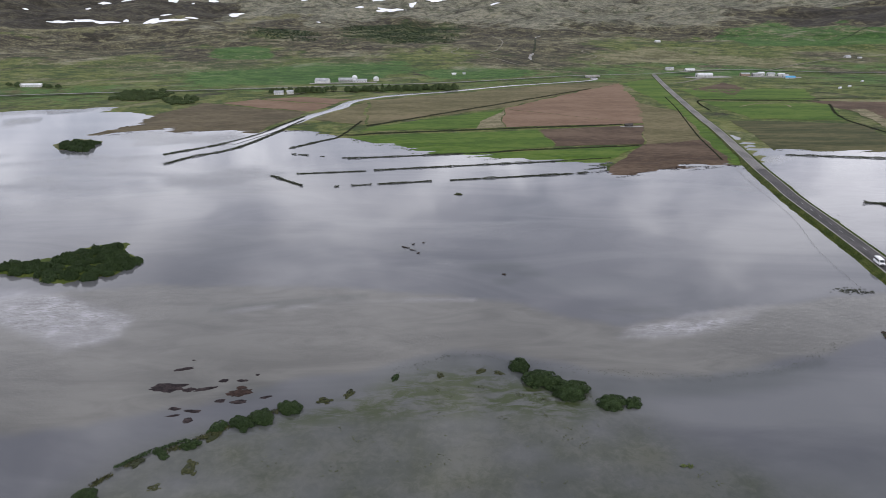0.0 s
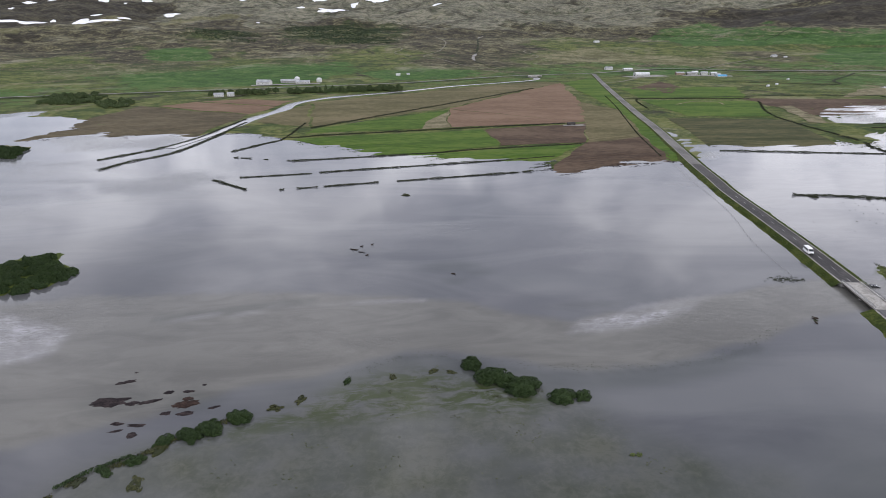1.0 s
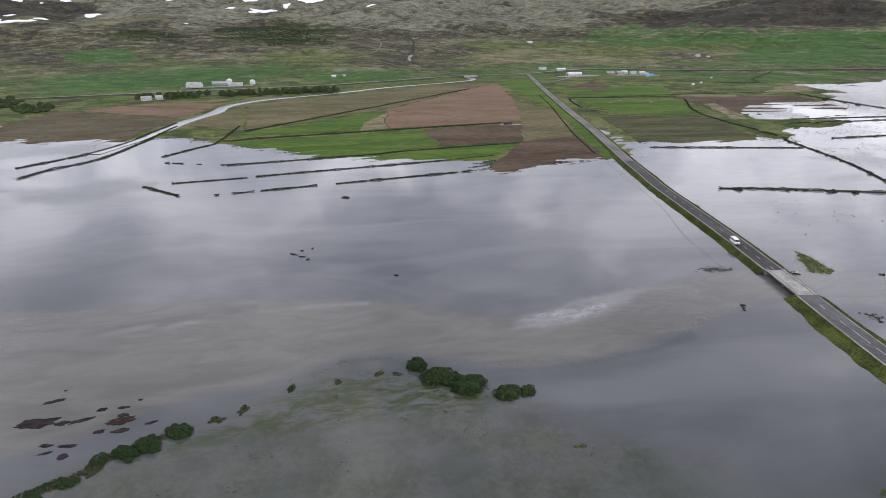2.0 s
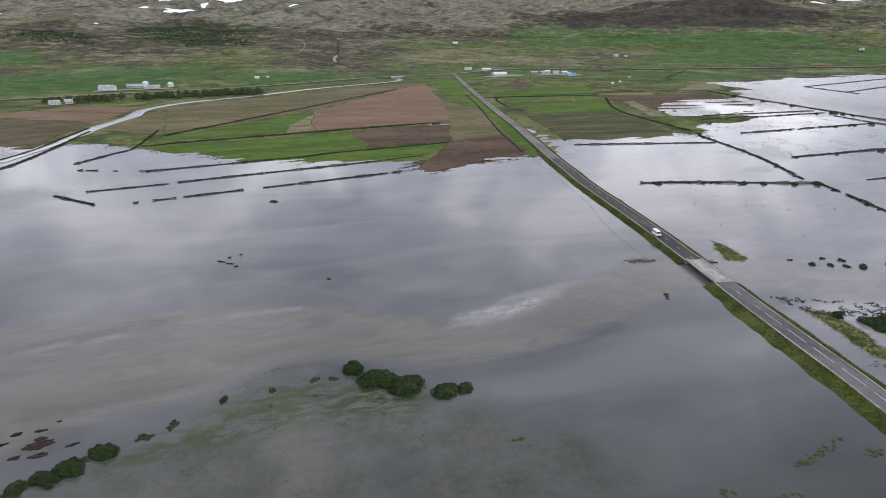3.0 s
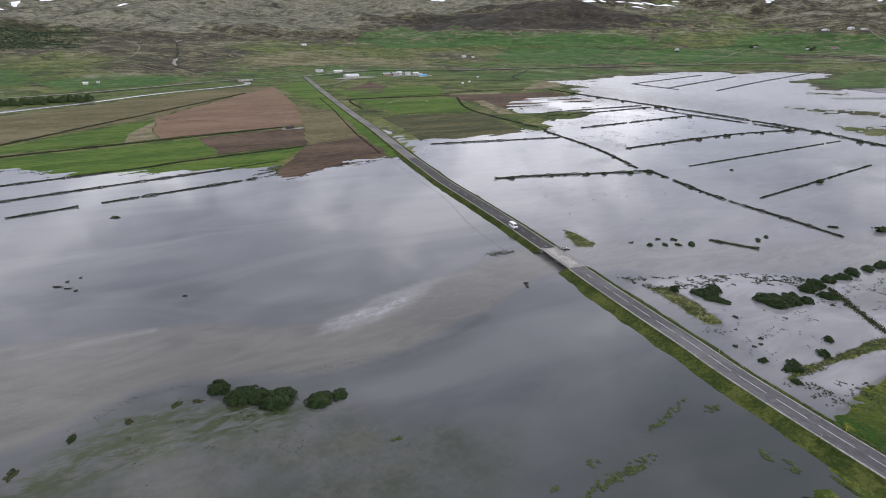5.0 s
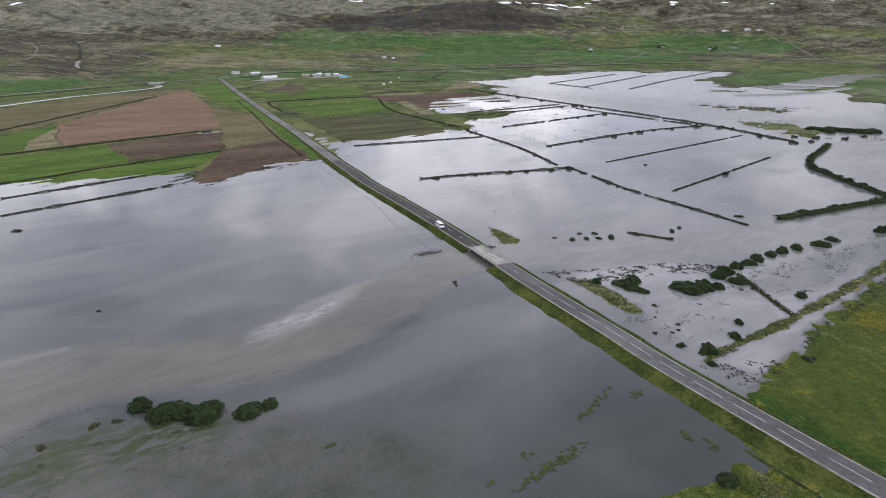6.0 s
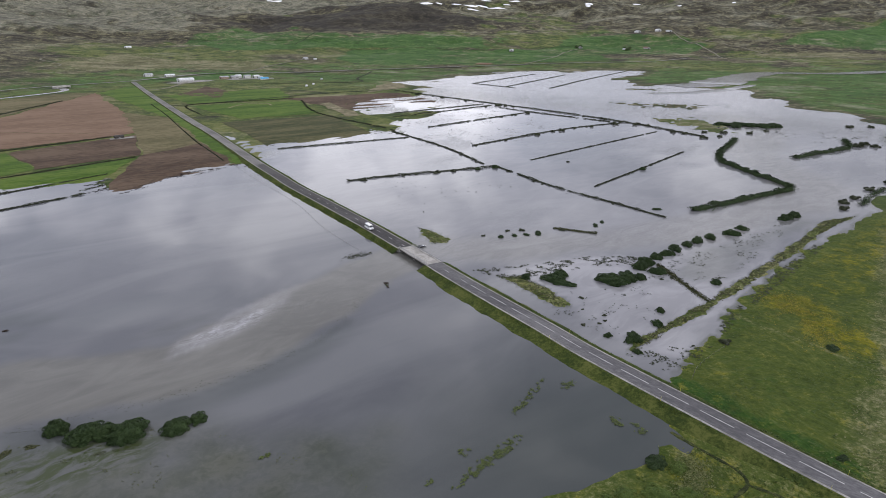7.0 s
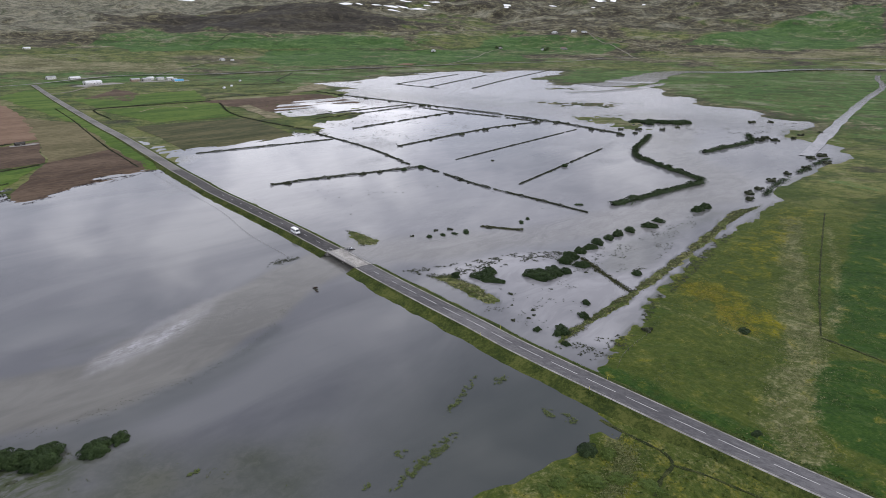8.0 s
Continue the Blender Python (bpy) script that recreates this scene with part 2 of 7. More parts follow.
def ground_material():
    """Valley floor and slopes: meadow, lush grass, heath, scree and mud in ragged patches, by the cover weights."""
    m, nt, bsdf = nodes_of("valley_ground")
    at = place_of(nt)
    att = nt.nodes.new("ShaderNodeAttribute")
    att.attribute_name = "cover"
    sep = nt.nodes.new("ShaderNodeSeparateColor")
    nt.links.new(att.outputs["Color"], sep.inputs["Color"])
    big, mid = noise_at(nt, at, 0.006, 6, 0.62, 0.6), noise_at(nt, at, 0.028, 6, 0.68, 0.8)
    small, fine = noise_at(nt, at, 0.16, 5, 0.7, 0.4), noise_at(nt, at, 1.1, 4, 0.75)

    def ragged(weight, patch, sharp):
        """A weight broken up into patches by a noise."""
        return calc(nt, "ADD", calc(nt, "MULTIPLY", calc(nt, "ADD", weight, calc(nt, "MULTIPLY", calc(nt, "SUBTRACT", patch, 0.5), 3.2)), sharp), 0.5 - 0.5 * sharp, True)

    v = mix_col(nt, 0.40, mix_col(nt, 0.72, big, mid), mix_col(nt, 0.4, small, fine))
    meadow = ramp_of(nt, v, [(0.445, (0.034, 0.054, 0.014)), (0.5, (0.072, 0.094, 0.023)), (0.55, (0.145, 0.146, 0.052))])
    lush = ramp_of(nt, v, [(0.44, (0.024, 0.060, 0.012)), (0.5, (0.044, 0.096, 0.020)), (0.58, (0.082, 0.132, 0.038))])
    heath = ramp_of(nt, v, [(0.45, (0.024, 0.021, 0.014)), (0.5, (0.058, 0.051, 0.033)), (0.54, (0.122, 0.114, 0.062)), (0.575, (0.195, 0.182, 0.112))])
    scree = ramp_of(nt, v, [(0.44, (0.064, 0.062, 0.046)), (0.5, (0.140, 0.137, 0.098)), (0.56, (0.240, 0.226, 0.168))])
    mud = ramp_of(nt, v, [(0.42, (0.060, 0.056, 0.040)), (0.58, (0.130, 0.118, 0.086))])
    patch, scrubby = noise_at(nt, place_of(nt, (1, 0.7, 1), 20), 0.011, 7, 0.66, 0.9), noise_at(nt, place_of(nt, (1, 0.8, 1), -30), 0.019, 7, 0.68, 0.7)
    dry = nt.nodes.new("ShaderNodeAttribute")
    dry.attribute_name = "bleach"
    bleached = ramp_of(nt, v, [(0.44, (0.085, 0.084, 0.036)), (0.5, (0.130, 0.124, 0.062)), (0.56, (0.215, 0.198, 0.118))])
    scrub_ = ramp_of(nt, v, [(0.44, (0.020, 0.022, 0.013)), (0.5, (0.036, 0.037, 0.020)), (0.56, (0.070, 0.066, 0.036))])
    meadow = mix_col(nt, calc(nt, "MULTIPLY", calc(nt, "SUBTRACT", patch, 0.545), 9.0, True), meadow, bleached)
    meadow = mix_col(nt, calc(nt, "MULTIPLY", calc(nt, "SUBTRACT", 0.45, scrubby), 9.0, True), meadow, scrub_)
    col = mix_col(nt, ragged(sep.outputs["Red"], mid, 3.0), meadow, lush)
    col = mix_col(nt, ragged(sep.outputs["Green"], mix_col(nt, 0.55, mid, small), 3.5), col, heath)
    scree = mix_col(nt, calc(nt, "MULTIPLY", calc(nt, "SUBTRACT", scrubby, 0.53), 8.0, True), scree, ramp_of(nt, v, [(0.44, (0.036, 0.044, 0.024)), (0.56, (0.105, 0.115, 0.070))]))
    scree = mix_col(nt, calc(nt, "MULTIPLY", calc(nt, "SUBTRACT", 0.44, patch), 8.0, True), scree, heath)
    col = mix_col(nt, ragged(sep.outputs["Blue"], big, 2.0), col, scree)
    col = mix_col(nt, ragged(dry.outputs["Fac"], mix_col(nt, 0.5, patch, small), 2.5), col, bleached)
    heather = ramp_of(nt, v, [(0.43, (0.018, 0.016, 0.013)), (0.5, (0.034, 0.030, 0.022)), (0.58, (0.078, 0.070, 0.048))])
    col = mix_col(nt, calc(nt, "MULTIPLY", calc(nt, "SUBTRACT", sep.outputs["Green"], 0.95), 1.9, True), col, heather)
    # grass close by, with finer tufts
    turf = nt.nodes.new("ShaderNodeAttribute")
    turf.attribute_name = "turf"
    tone = nt.nodes.new("ShaderNodeSeparateColor")
    nt.links.new(turf.outputs["Color"], tone.inputs["Color"])
    tuft = mix_col(nt, 0.55, mix_col(nt, 0.5, mid, small), mix_col(nt, 0.5, fine, noise_at(nt, at, 0.45, 4, 0.7)))
    grass = ramp_of(nt, tuft, [(0.42, (0.032, 0.050, 0.008)), (0.5, (0.054, 0.074, 0.012)), (0.58, (0.088, 0.102, 0.022))])
    straw = ramp_of(nt, tuft, [(0.43, (0.044, 0.062, 0.014)), (0.5, (0.082, 0.094, 0.030)), (0.57, (0.190, 0.185, 0.096))])
    gold = ramp_of(nt, tuft, [(0.42, (0.040, 0.058, 0.008)), (0.5, (0.078, 0.088, 0.009)), (0.58, (0.165, 0.150, 0.010))])
    deep = ramp_of(nt, tuft, [(0.42, (0.014, 0.038, 0.005)), (0.5, (0.023, 0.056, 0.007)), (0.58, (0.038, 0.074, 0.012))])
    grass = mix_col(nt, ragged(tone.outputs["Blue"], small, 2.0), grass, deep)
    grass = mix_col(nt, ragged(tone.outputs["Red"], mix_col(nt, 0.5, small, fine), 1.6), grass, straw)
    grass = mix_col(nt, ragged(tone.outputs["Green"], small, 1.5), grass, gold)
    col = mix_col(nt, turf.outputs["Alpha"], col, grass)
    col = mix_col(nt, att.outputs["Alpha"], col, mud)
    nt.links.new(col, bsdf.inputs["Base Color"])
    bsdf.inputs["Roughness"].default_value, bsdf.inputs["Specular IOR Level"].default_value = 0.95, 0.15
    relief(nt, bsdf, mix_col(nt, 0.15, mid, small), 0.7, 7.0)
    return m


def water_material():
    """Murky flood water: silt scatters, the drowned turf tints the shallows, gloss by Fresnel."""
    m, nt, bsdf = nodes_of("flood_water")
    out = nt.nodes["Material Output"]
    nt.nodes.remove(bsdf)
    att = nt.nodes.new("ShaderNodeAttribute")
    att.attribute_name = "flow"
    sep = nt.nodes.new("ShaderNodeSeparateColor")
    nt.links.new(att.outputs["Color"], sep.inputs["Color"])
    silt, clear, wind = sep.outputs["Red"], sep.outputs["Green"], sep.outputs["Blue"]
    at = place_of(nt, (0.55, 1.35, 1), -12)
    drift = noise_at(nt, at, 0.018, 5, 0.55, 1.2)
    streak = noise_at(nt, at, 0.07, 4, 0.6, 1.5)
    calm = ramp_of(nt, drift, [(0.38, (0.088, 0.090, 0.100)), (0.62, (0.130, 0.132, 0.138))])
    silty = ramp_of(nt, mix_col(nt, 0.5, drift, streak), [(0.4, (0.100, 0.097, 0.087)), (0.6, (0.142, 0.138, 0.124))])
    body = nt.nodes.new("ShaderNodeBsdfDiffuse")
    bed = place_of(nt, (1, 1, 1), 0)
    turfy = mix_col(nt, 0.5, noise_at(nt, bed, 0.07, 5, 0.6, 0.6), noise_at(nt, bed, 0.5, 5, 0.7, 0.5))
    drowned = ramp_of(nt, turfy, [(0.42, (0.046, 0.052, 0.034)), (0.5, (0.060, 0.065, 0.045)), (0.58, (0.080, 0.082, 0.062))])
    base_ = mix_col(nt, clear, mix_col(nt, silt, calm, silty), drowned)
    moss = nt.nodes.new("ShaderNodeAttribute")
    moss.attribute_name = "moss"
    tufts = noise_at(nt, place_of(nt, (0.6, 1.5, 1), 0), 0.22, 5, 0.7, 0.6)
    base_ = mix_col(nt, calc(nt, "MULTIPLY", moss.outputs["Fac"], calc(nt, "MULTIPLY", calc(nt, "SUBTRACT", tufts, 0.42), 7.0, True), True), base_, (0.036, 0.047, 0.015))
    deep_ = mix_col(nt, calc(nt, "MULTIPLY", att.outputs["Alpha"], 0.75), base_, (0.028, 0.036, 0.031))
    # reflected sky and glints put into the body colour, along with pale silt
    pale_sheen = nt.nodes.new("ShaderNodeAttribute")
    pale_sheen.attribute_name = "pale_sheen"
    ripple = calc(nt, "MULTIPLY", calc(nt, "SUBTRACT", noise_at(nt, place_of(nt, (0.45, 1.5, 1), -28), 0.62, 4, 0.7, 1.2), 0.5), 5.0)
    pale_streak = calc(nt, "MULTIPLY", pale_sheen.outputs["Fac"], calc(nt, "ADD", calc(nt, "MULTIPLY", ripple, wind), 1.0), True)
    deep_ = mix_col(nt, pale_streak, deep_, ramp_of(nt, streak, [(0.4, (0.255, 0.250, 0.262)), (0.6, (0.315, 0.310, 0.322))]))
    nt.links.new(deep_, body.inputs["Color"])
    gloss, outer, fres = nt.nodes.new("ShaderNodeBsdfGlossy"), nt.nodes.new("ShaderNodeMixShader"), nt.nodes.new("ShaderNodeFresnel")
    fres.inputs["IOR"].default_value = 1.33
    near = place_of(nt, (1.0, 1.6, 1), 25)
    r1, r2 = noise_at(nt, near, 0.35, 3, 0.6), noise_at(nt, near, 1.3, 2, 0.5)
    bump = nt.nodes.new("ShaderNodeBump")
    bump.inputs["Distance"].default_value = 0.3
    nt.links.new(mix_col(nt, 0.4, r1, r2), bump.inputs["Height"])
    nt.links.new(calc(nt, "ADD", calc(nt, "MULTIPLY", wind, 0.8), 0.015), bump.inputs["Strength"])
    nt.links.new(calc(nt, "ADD", calc(nt, "MULTIPLY", wind, 0.24), 0.03), gloss.inputs["Roughness"])
    for s in (gloss, fres):
        nt.links.new(bump.outputs["Normal"], s.inputs["Normal"])
    nt.links.new(fres.outputs[0], outer.inputs["Fac"])
    nt.links.new(body.outputs[0], outer.inputs[1])
    nt.links.new(gloss.outputs[0], outer.inputs[2])
    nt.links.new(outer.outputs[0], out.inputs["Surface"])
    return m


GROUND, WATER = ground_material(), water_material()
LEAF = leaf_material("willow_leaves", (0.013, 0.025, 0.008), (0.025, 0.045, 0.013), (0.048, 0.075, 0.023))
LEAF_SEDGE = leaf_material("sedge_leaves", (0.022, 0.027, 0.009), (0.044, 0.048, 0.016), (0.078, 0.078, 0.029))
LEAF_DARK = leaf_material("drowned_scrub", (0.018, 0.022, 0.011), (0.032, 0.038, 0.019), (0.054, 0.060, 0.031))
BARK = surface("bark", (0.018, 0.013, 0.010), (0.036, 0.027, 0.020), (0.06, 0.048, 0.036), 1.0, 0.2)
TURF = surface("turf_bank", (0.025, 0.038, 0.008), (0.046, 0.060, 0.012), (0.082, 0.092, 0.023), 9, 0.9, depth=0.4)
TURF_DARK = surface("dike_turf", (0.011, 0.015, 0.007), (0.020, 0.027, 0.011), (0.038, 0.044, 0.018), 6, 0.8, depth=0.4)
ASPHALT = surface("asphalt", (0.080, 0.078, 0.081), (0.110, 0.107, 0.111), (0.148, 0.144, 0.147), 14, 0.5, rough=0.85, bump=0.15, depth=0.02, stretch=(1, 0.3, 1), turn=8)
ASPHALT_DARK = surface("dark_asphalt", (0.046, 0.044, 0.045), (0.066, 0.063, 0.063), (0.092, 0.088, 0.087), 14, 0.5, rough=0.85, bump=0.15, depth=0.02, stretch=(1, 0.3, 1), turn=8)
ASPHALT_PALE = surface("pale_asphalt", (0.110, 0.106, 0.102), (0.150, 0.144, 0.138), (0.200, 0.192, 0.182), 14, 0.6, rough=0.88, bump=0.15, depth=0.02, stretch=(1, 0.3, 1), turn=8)
GRAVEL = surface("gravel", (0.17, 0.165, 0.155), (0.25, 0.24, 0.225), (0.34, 0.325, 0.305), 5, 0.6, depth=0.1)
CONCRETE = surface("concrete", (0.27, 0.26, 0.24), (0.37, 0.36, 0.335), (0.46, 0.445, 0.42), 6, 0.6, rough=0.85, bump=0.15, depth=0.03)
PAINT_LINE = surface("road_paint", (0.42, 0.42, 0.40), (0.56, 0.56, 0.54), (0.68, 0.68, 0.66), 3, 0.3, rough=0.7, bump=0)
HAY = surface("hay_field", (0.036, 0.072, 0.008), (0.056, 0.104, 0.011), (0.090, 0.132, 0.022), 45, 3.5, depth=0.3, stretch=(0.4, 1.6, 1), turn=-14)
TILLED = surface("tilled_soil", (0.132, 0.084, 0.053), (0.160, 0.103, 0.067), (0.190, 0.126, 0.084), 60, 6, depth=0.3, stretch=(0.6, 1.4, 1), turn=-14)
TILLED_DARK = surface("wet_tilled_soil", (0.052, 0.034, 0.022), (0.078, 0.052, 0.034), (0.112, 0.078, 0.052), 50, 4, depth=0.3, stretch=(0.6, 1.4, 1), turn=-14)
STUBBLE = surface("stubble", (0.072, 0.068, 0.028), (0.108, 0.094, 0.045), (0.148, 0.124, 0.066), 60, 4, depth=0.3, stretch=(0.6, 1.4, 1), turn=-20)
BROWN_STUBBLE = surface("brown_stubble", (0.058, 0.047, 0.026), (0.084, 0.067, 0.039), (0.115, 0.094, 0.055), 40, 4, depth=0.3, stretch=(0.6, 1.4, 1), turn=-20)
STRAW = surface("straw_grass", (0.095, 0.088, 0.045), (0.150, 0.132, 0.075), (0.240, 0.210, 0.135), 12, 1.5, depth=0.3)
DULL_FIELD = surface("dull_field", (0.034, 0.040, 0.014), (0.058, 0.060, 0.024), (0.098, 0.090, 0.042), 35, 3, depth=0.3, stretch=(0.3, 1.8, 1), turn=12)
SNOW = surface("old_snow", (0.72, 0.73, 0.75), (0.82, 0.83, 0.85), (0.9, 0.9, 0.91), 20, 3, rough=0.7, bump=0.2)
DITCH = surface("ditch_sedge", (0.014, 0.020, 0.007), (0.028, 0.036, 0.011), (0.060, 0.066, 0.022), 3, 0.5, depth=0.3)
DIRT = surface("dirt_track", (0.11, 0.105, 0.075), (0.16, 0.15, 0.115), (0.23, 0.21, 0.17), 6, 0.8, depth=0.1)
LEAF_BIRCH = leaf_material("birch_leaves", (0.034, 0.054, 0.020), (0.056, 0.082, 0.030), (0.090, 0.118, 0.046))
PEAT = surface("wet_peat", (0.014, 0.011, 0.012), (0.026, 0.020, 0.021), (0.046, 0.035, 0.034), 2.0, 0.4, spec=0.1, rough=0.9, depth=0.1)
LEAF_WOOD = leaf_material("birch_wood_leaves", (0.034, 0.052, 0.028), (0.044, 0.065, 0.034), (0.058, 0.080, 0.043))
LEAF_SHRUB = leaf_material("shrub_leaves", (0.038, 0.066, 0.011), (0.070, 0.106, 0.018), (0.115, 0.145, 0.034))


# ---------------------------------------------------------------- builders
def mesh_object(name, verts, faces, material, parent=None, label="", flat=False):
    me = bpy.data.meshes.new(name)
    me.from_pydata([tuple(v) for v in verts], [], [tuple(int(i) for i in f) for f in faces])
    me.materials.append(material)
    if not flat:
        me.polygons.foreach_set("use_smooth", np.ones(len(me.polygons), bool))
    me.update()
    ob = new(name, me)
    if parent is not None:
        ob.parent = parent
    if label:
        tagged(ob, label)
    return ob


def part(name, bm, material, parent, label=""):
    me = bpy.data.meshes.new(name)
    bm.to_mesh(me)
    bm.free()
    me.materials.append(material)
    ob = new(name, me)
    ob.parent = parent
    if label:
        tagged(ob, label)
    return ob


def sheet(nu, nv):
    """Quad indices of a grid with nu x nv points."""
    i = np.arange(nu * nv).reshape(nu, nv)
    return np.stack([i[:-1, :-1], i[1:, :-1], i[1:, 1:], i[:-1, 1:]], -1).reshape(-1, 4)


def big_mesh(name, xyz, quads, material, attr, values):
    me = bpy.data.meshes.new(name)
    me.vertices.add(len(xyz))
    me.vertices.foreach_set("co", np.asarray(xyz, np.float32).ravel())
    me.loops.add(quads.size)
    me.loops.foreach_set("vertex_index", quads.astype(np.int32).ravel())
    me.polygons.add(len(quads))
    me.polygons.foreach_set("loop_start", np.arange(0, quads.size, 4, dtype=np.int32))
    me.polygons.foreach_set("use_smooth", np.ones(len(quads), bool))
    me.update(calc_edges=True)
    a = me.attributes.new(attr, "FLOAT_COLOR", "POINT")
    a.data.foreach_set("color", np.asarray(values, np.float32).ravel())
    me.materials.append(material)
    return new(name, me)


def polar(azimuths, radii):
    az, r = np.meshgrid(np.radians(azimuths), radii, indexing="ij")
    return (r * np.sin(az)).ravel(), (r * np.cos(az)).ravel()


# ---------------------------------------------------------------- ground
ROAD = spline([(123.5, -60), (130.2, 7), (133.8, 38.7), (140.4, 86.3), (145.0, 109), (149.5, 133.2), (155, 160.8), (160.5, 185.4), (165.5, 210.6), (170.3, 234), (179, 283), (187, 330), (194, 361), (203.5, 405), (219.5, 472), (243, 572), (266, 680), (336, 985), (400, 1250)], 3.0)
HOME_FIELDS = [
    [(-557, 1600), (-528, 1757), (-410, 1640), (-400, 1480)], [(-480, 1270), (-273, 1410), (-190, 1080), (-420, 960)], [(-260, 1420), (-81, 1466), (-40, 1231), (-190, 1090)],
    [(1033, 2500), (1562, 2190), (1450, 1870), (830, 2280)], [(1640, 2030), (1850, 1620), (1413, 1400), (1310, 1664)], [(2160, 1600), (2560, 1450), (2000, 920), (1560, 1090)],
    [(420, 1400), (640, 1560), (760, 1420), (560, 1290)], [(850, 2240), (1290, 2420), (1440, 2200), (930, 1960)],
]

# cover of the slopes: hay fields, brown heath, bleached grass
GREEN_SLOPES = [
    [(-541, 1536), (-561, 1614), (-575, 1768), (-516, 1771), (-446, 1733), (-399, 1584), (-404, 1510), (-490, 1495)],
    [(-432, 1106), (-444, 1220), (-338, 1300), (-271, 1418), (-99, 1379), (-93, 1143), (-204, 1052), (-396, 1033)],
    [(919, 2190), (1298, 2593), (1422, 2171), (1569, 1836), (1775, 1688), (1608, 1522), (1208, 1838), (838, 1821)],
    [(1035, 1544), (1256, 1781), (1576, 1491), (1949, 1408), (2015, 1331), (1633, 1072), (1259, 1184), (969, 1346)],
    [(832, 2133), (964, 2296), (1275, 2346), (1389, 2198), (1262, 1994), (1066, 1958)],
    [(1815, 1395), (2084, 1547), (2302, 1429), (2362, 1212), (2206, 1042), (1963, 1002), (1768, 1221)],
    [(2289, 873), (3161, 774), (3617, 608), (3777, 480), (2746, 325), (2380, 534)],
    [(420, 1300), (560, 1400), (700, 1340), (640, 1240), (480, 1225)], [(-60, 1250), (60, 1340), (180, 1330), (150, 1200), (20, 1130)],
]
BROWN_SLOPES = [
    [(-1058, 1590), (-1190, 1803), (-968, 1970), (-632, 2071), (-488, 2605), (-59, 2944), (104, 2698), (70, 1788), (-298, 1566), (-584, 1797), (-727, 1602), (-786, 1346)],
    [(120, 1463), (226, 1972), (356, 2156), (477, 2050), (352, 1554), (219, 1462)], [(878, 1678), (1077, 1761), (1090, 1627), (924, 1401), (811, 1487)],
    [(2752, 1651), (3037, 1448), (3104, 945), (3138, 722), (2527, 863), (2542, 1208)],
]
PALE_SLOPES = [
    [(366, 1695), (633, 1849), (658, 1647), (851, 1562), (742, 1359), (495, 1451), (329, 1528)], [(2159, 820), (2331, 523), (2602, 304), (2304, 265), (2007, 596), (2048, 868)],
    [(-1211, 1837), (-1342, 2044), (-1007, 2057), (-789, 2593), (-548, 2939), (-530, 2836), (-734, 2406), (-976, 1988)], [(714, 963), (790, 1005), (710, 805), (657, 806)],
]
PALE_STRIP = [(345, 64), (334, 62), (282, 49), (222, 34), (197, 27), (167, 24), (150, 21), (143, 16)]


WOOD = [[(-593, 1962), (-598, 2039), (-553, 2320), (-396, 2103), (-390, 1895), (-536, 1901)], [(-322, 2075), (-338, 2457), (-190, 2708), (14, 2680), (98, 2553), (26, 1970), (-100, 1847), (-226, 1856)]]


def off_line(points, x, y):
    """Distance from an open line."""
    best = np.full(x.shape, 1e9)
    for (ax, ay), (bx, by) in zip(points[:-1], points[1:]):
        ex, ey = bx - ax, by - ay
        t = np.clip(((x - ax) * ex + (y - ay) * ey) / (ex * ex + ey * ey), 0, 1)
        best = np.minimum(best, np.hypot(x - ax - t * ex, y - ay - t * ey))
    return best


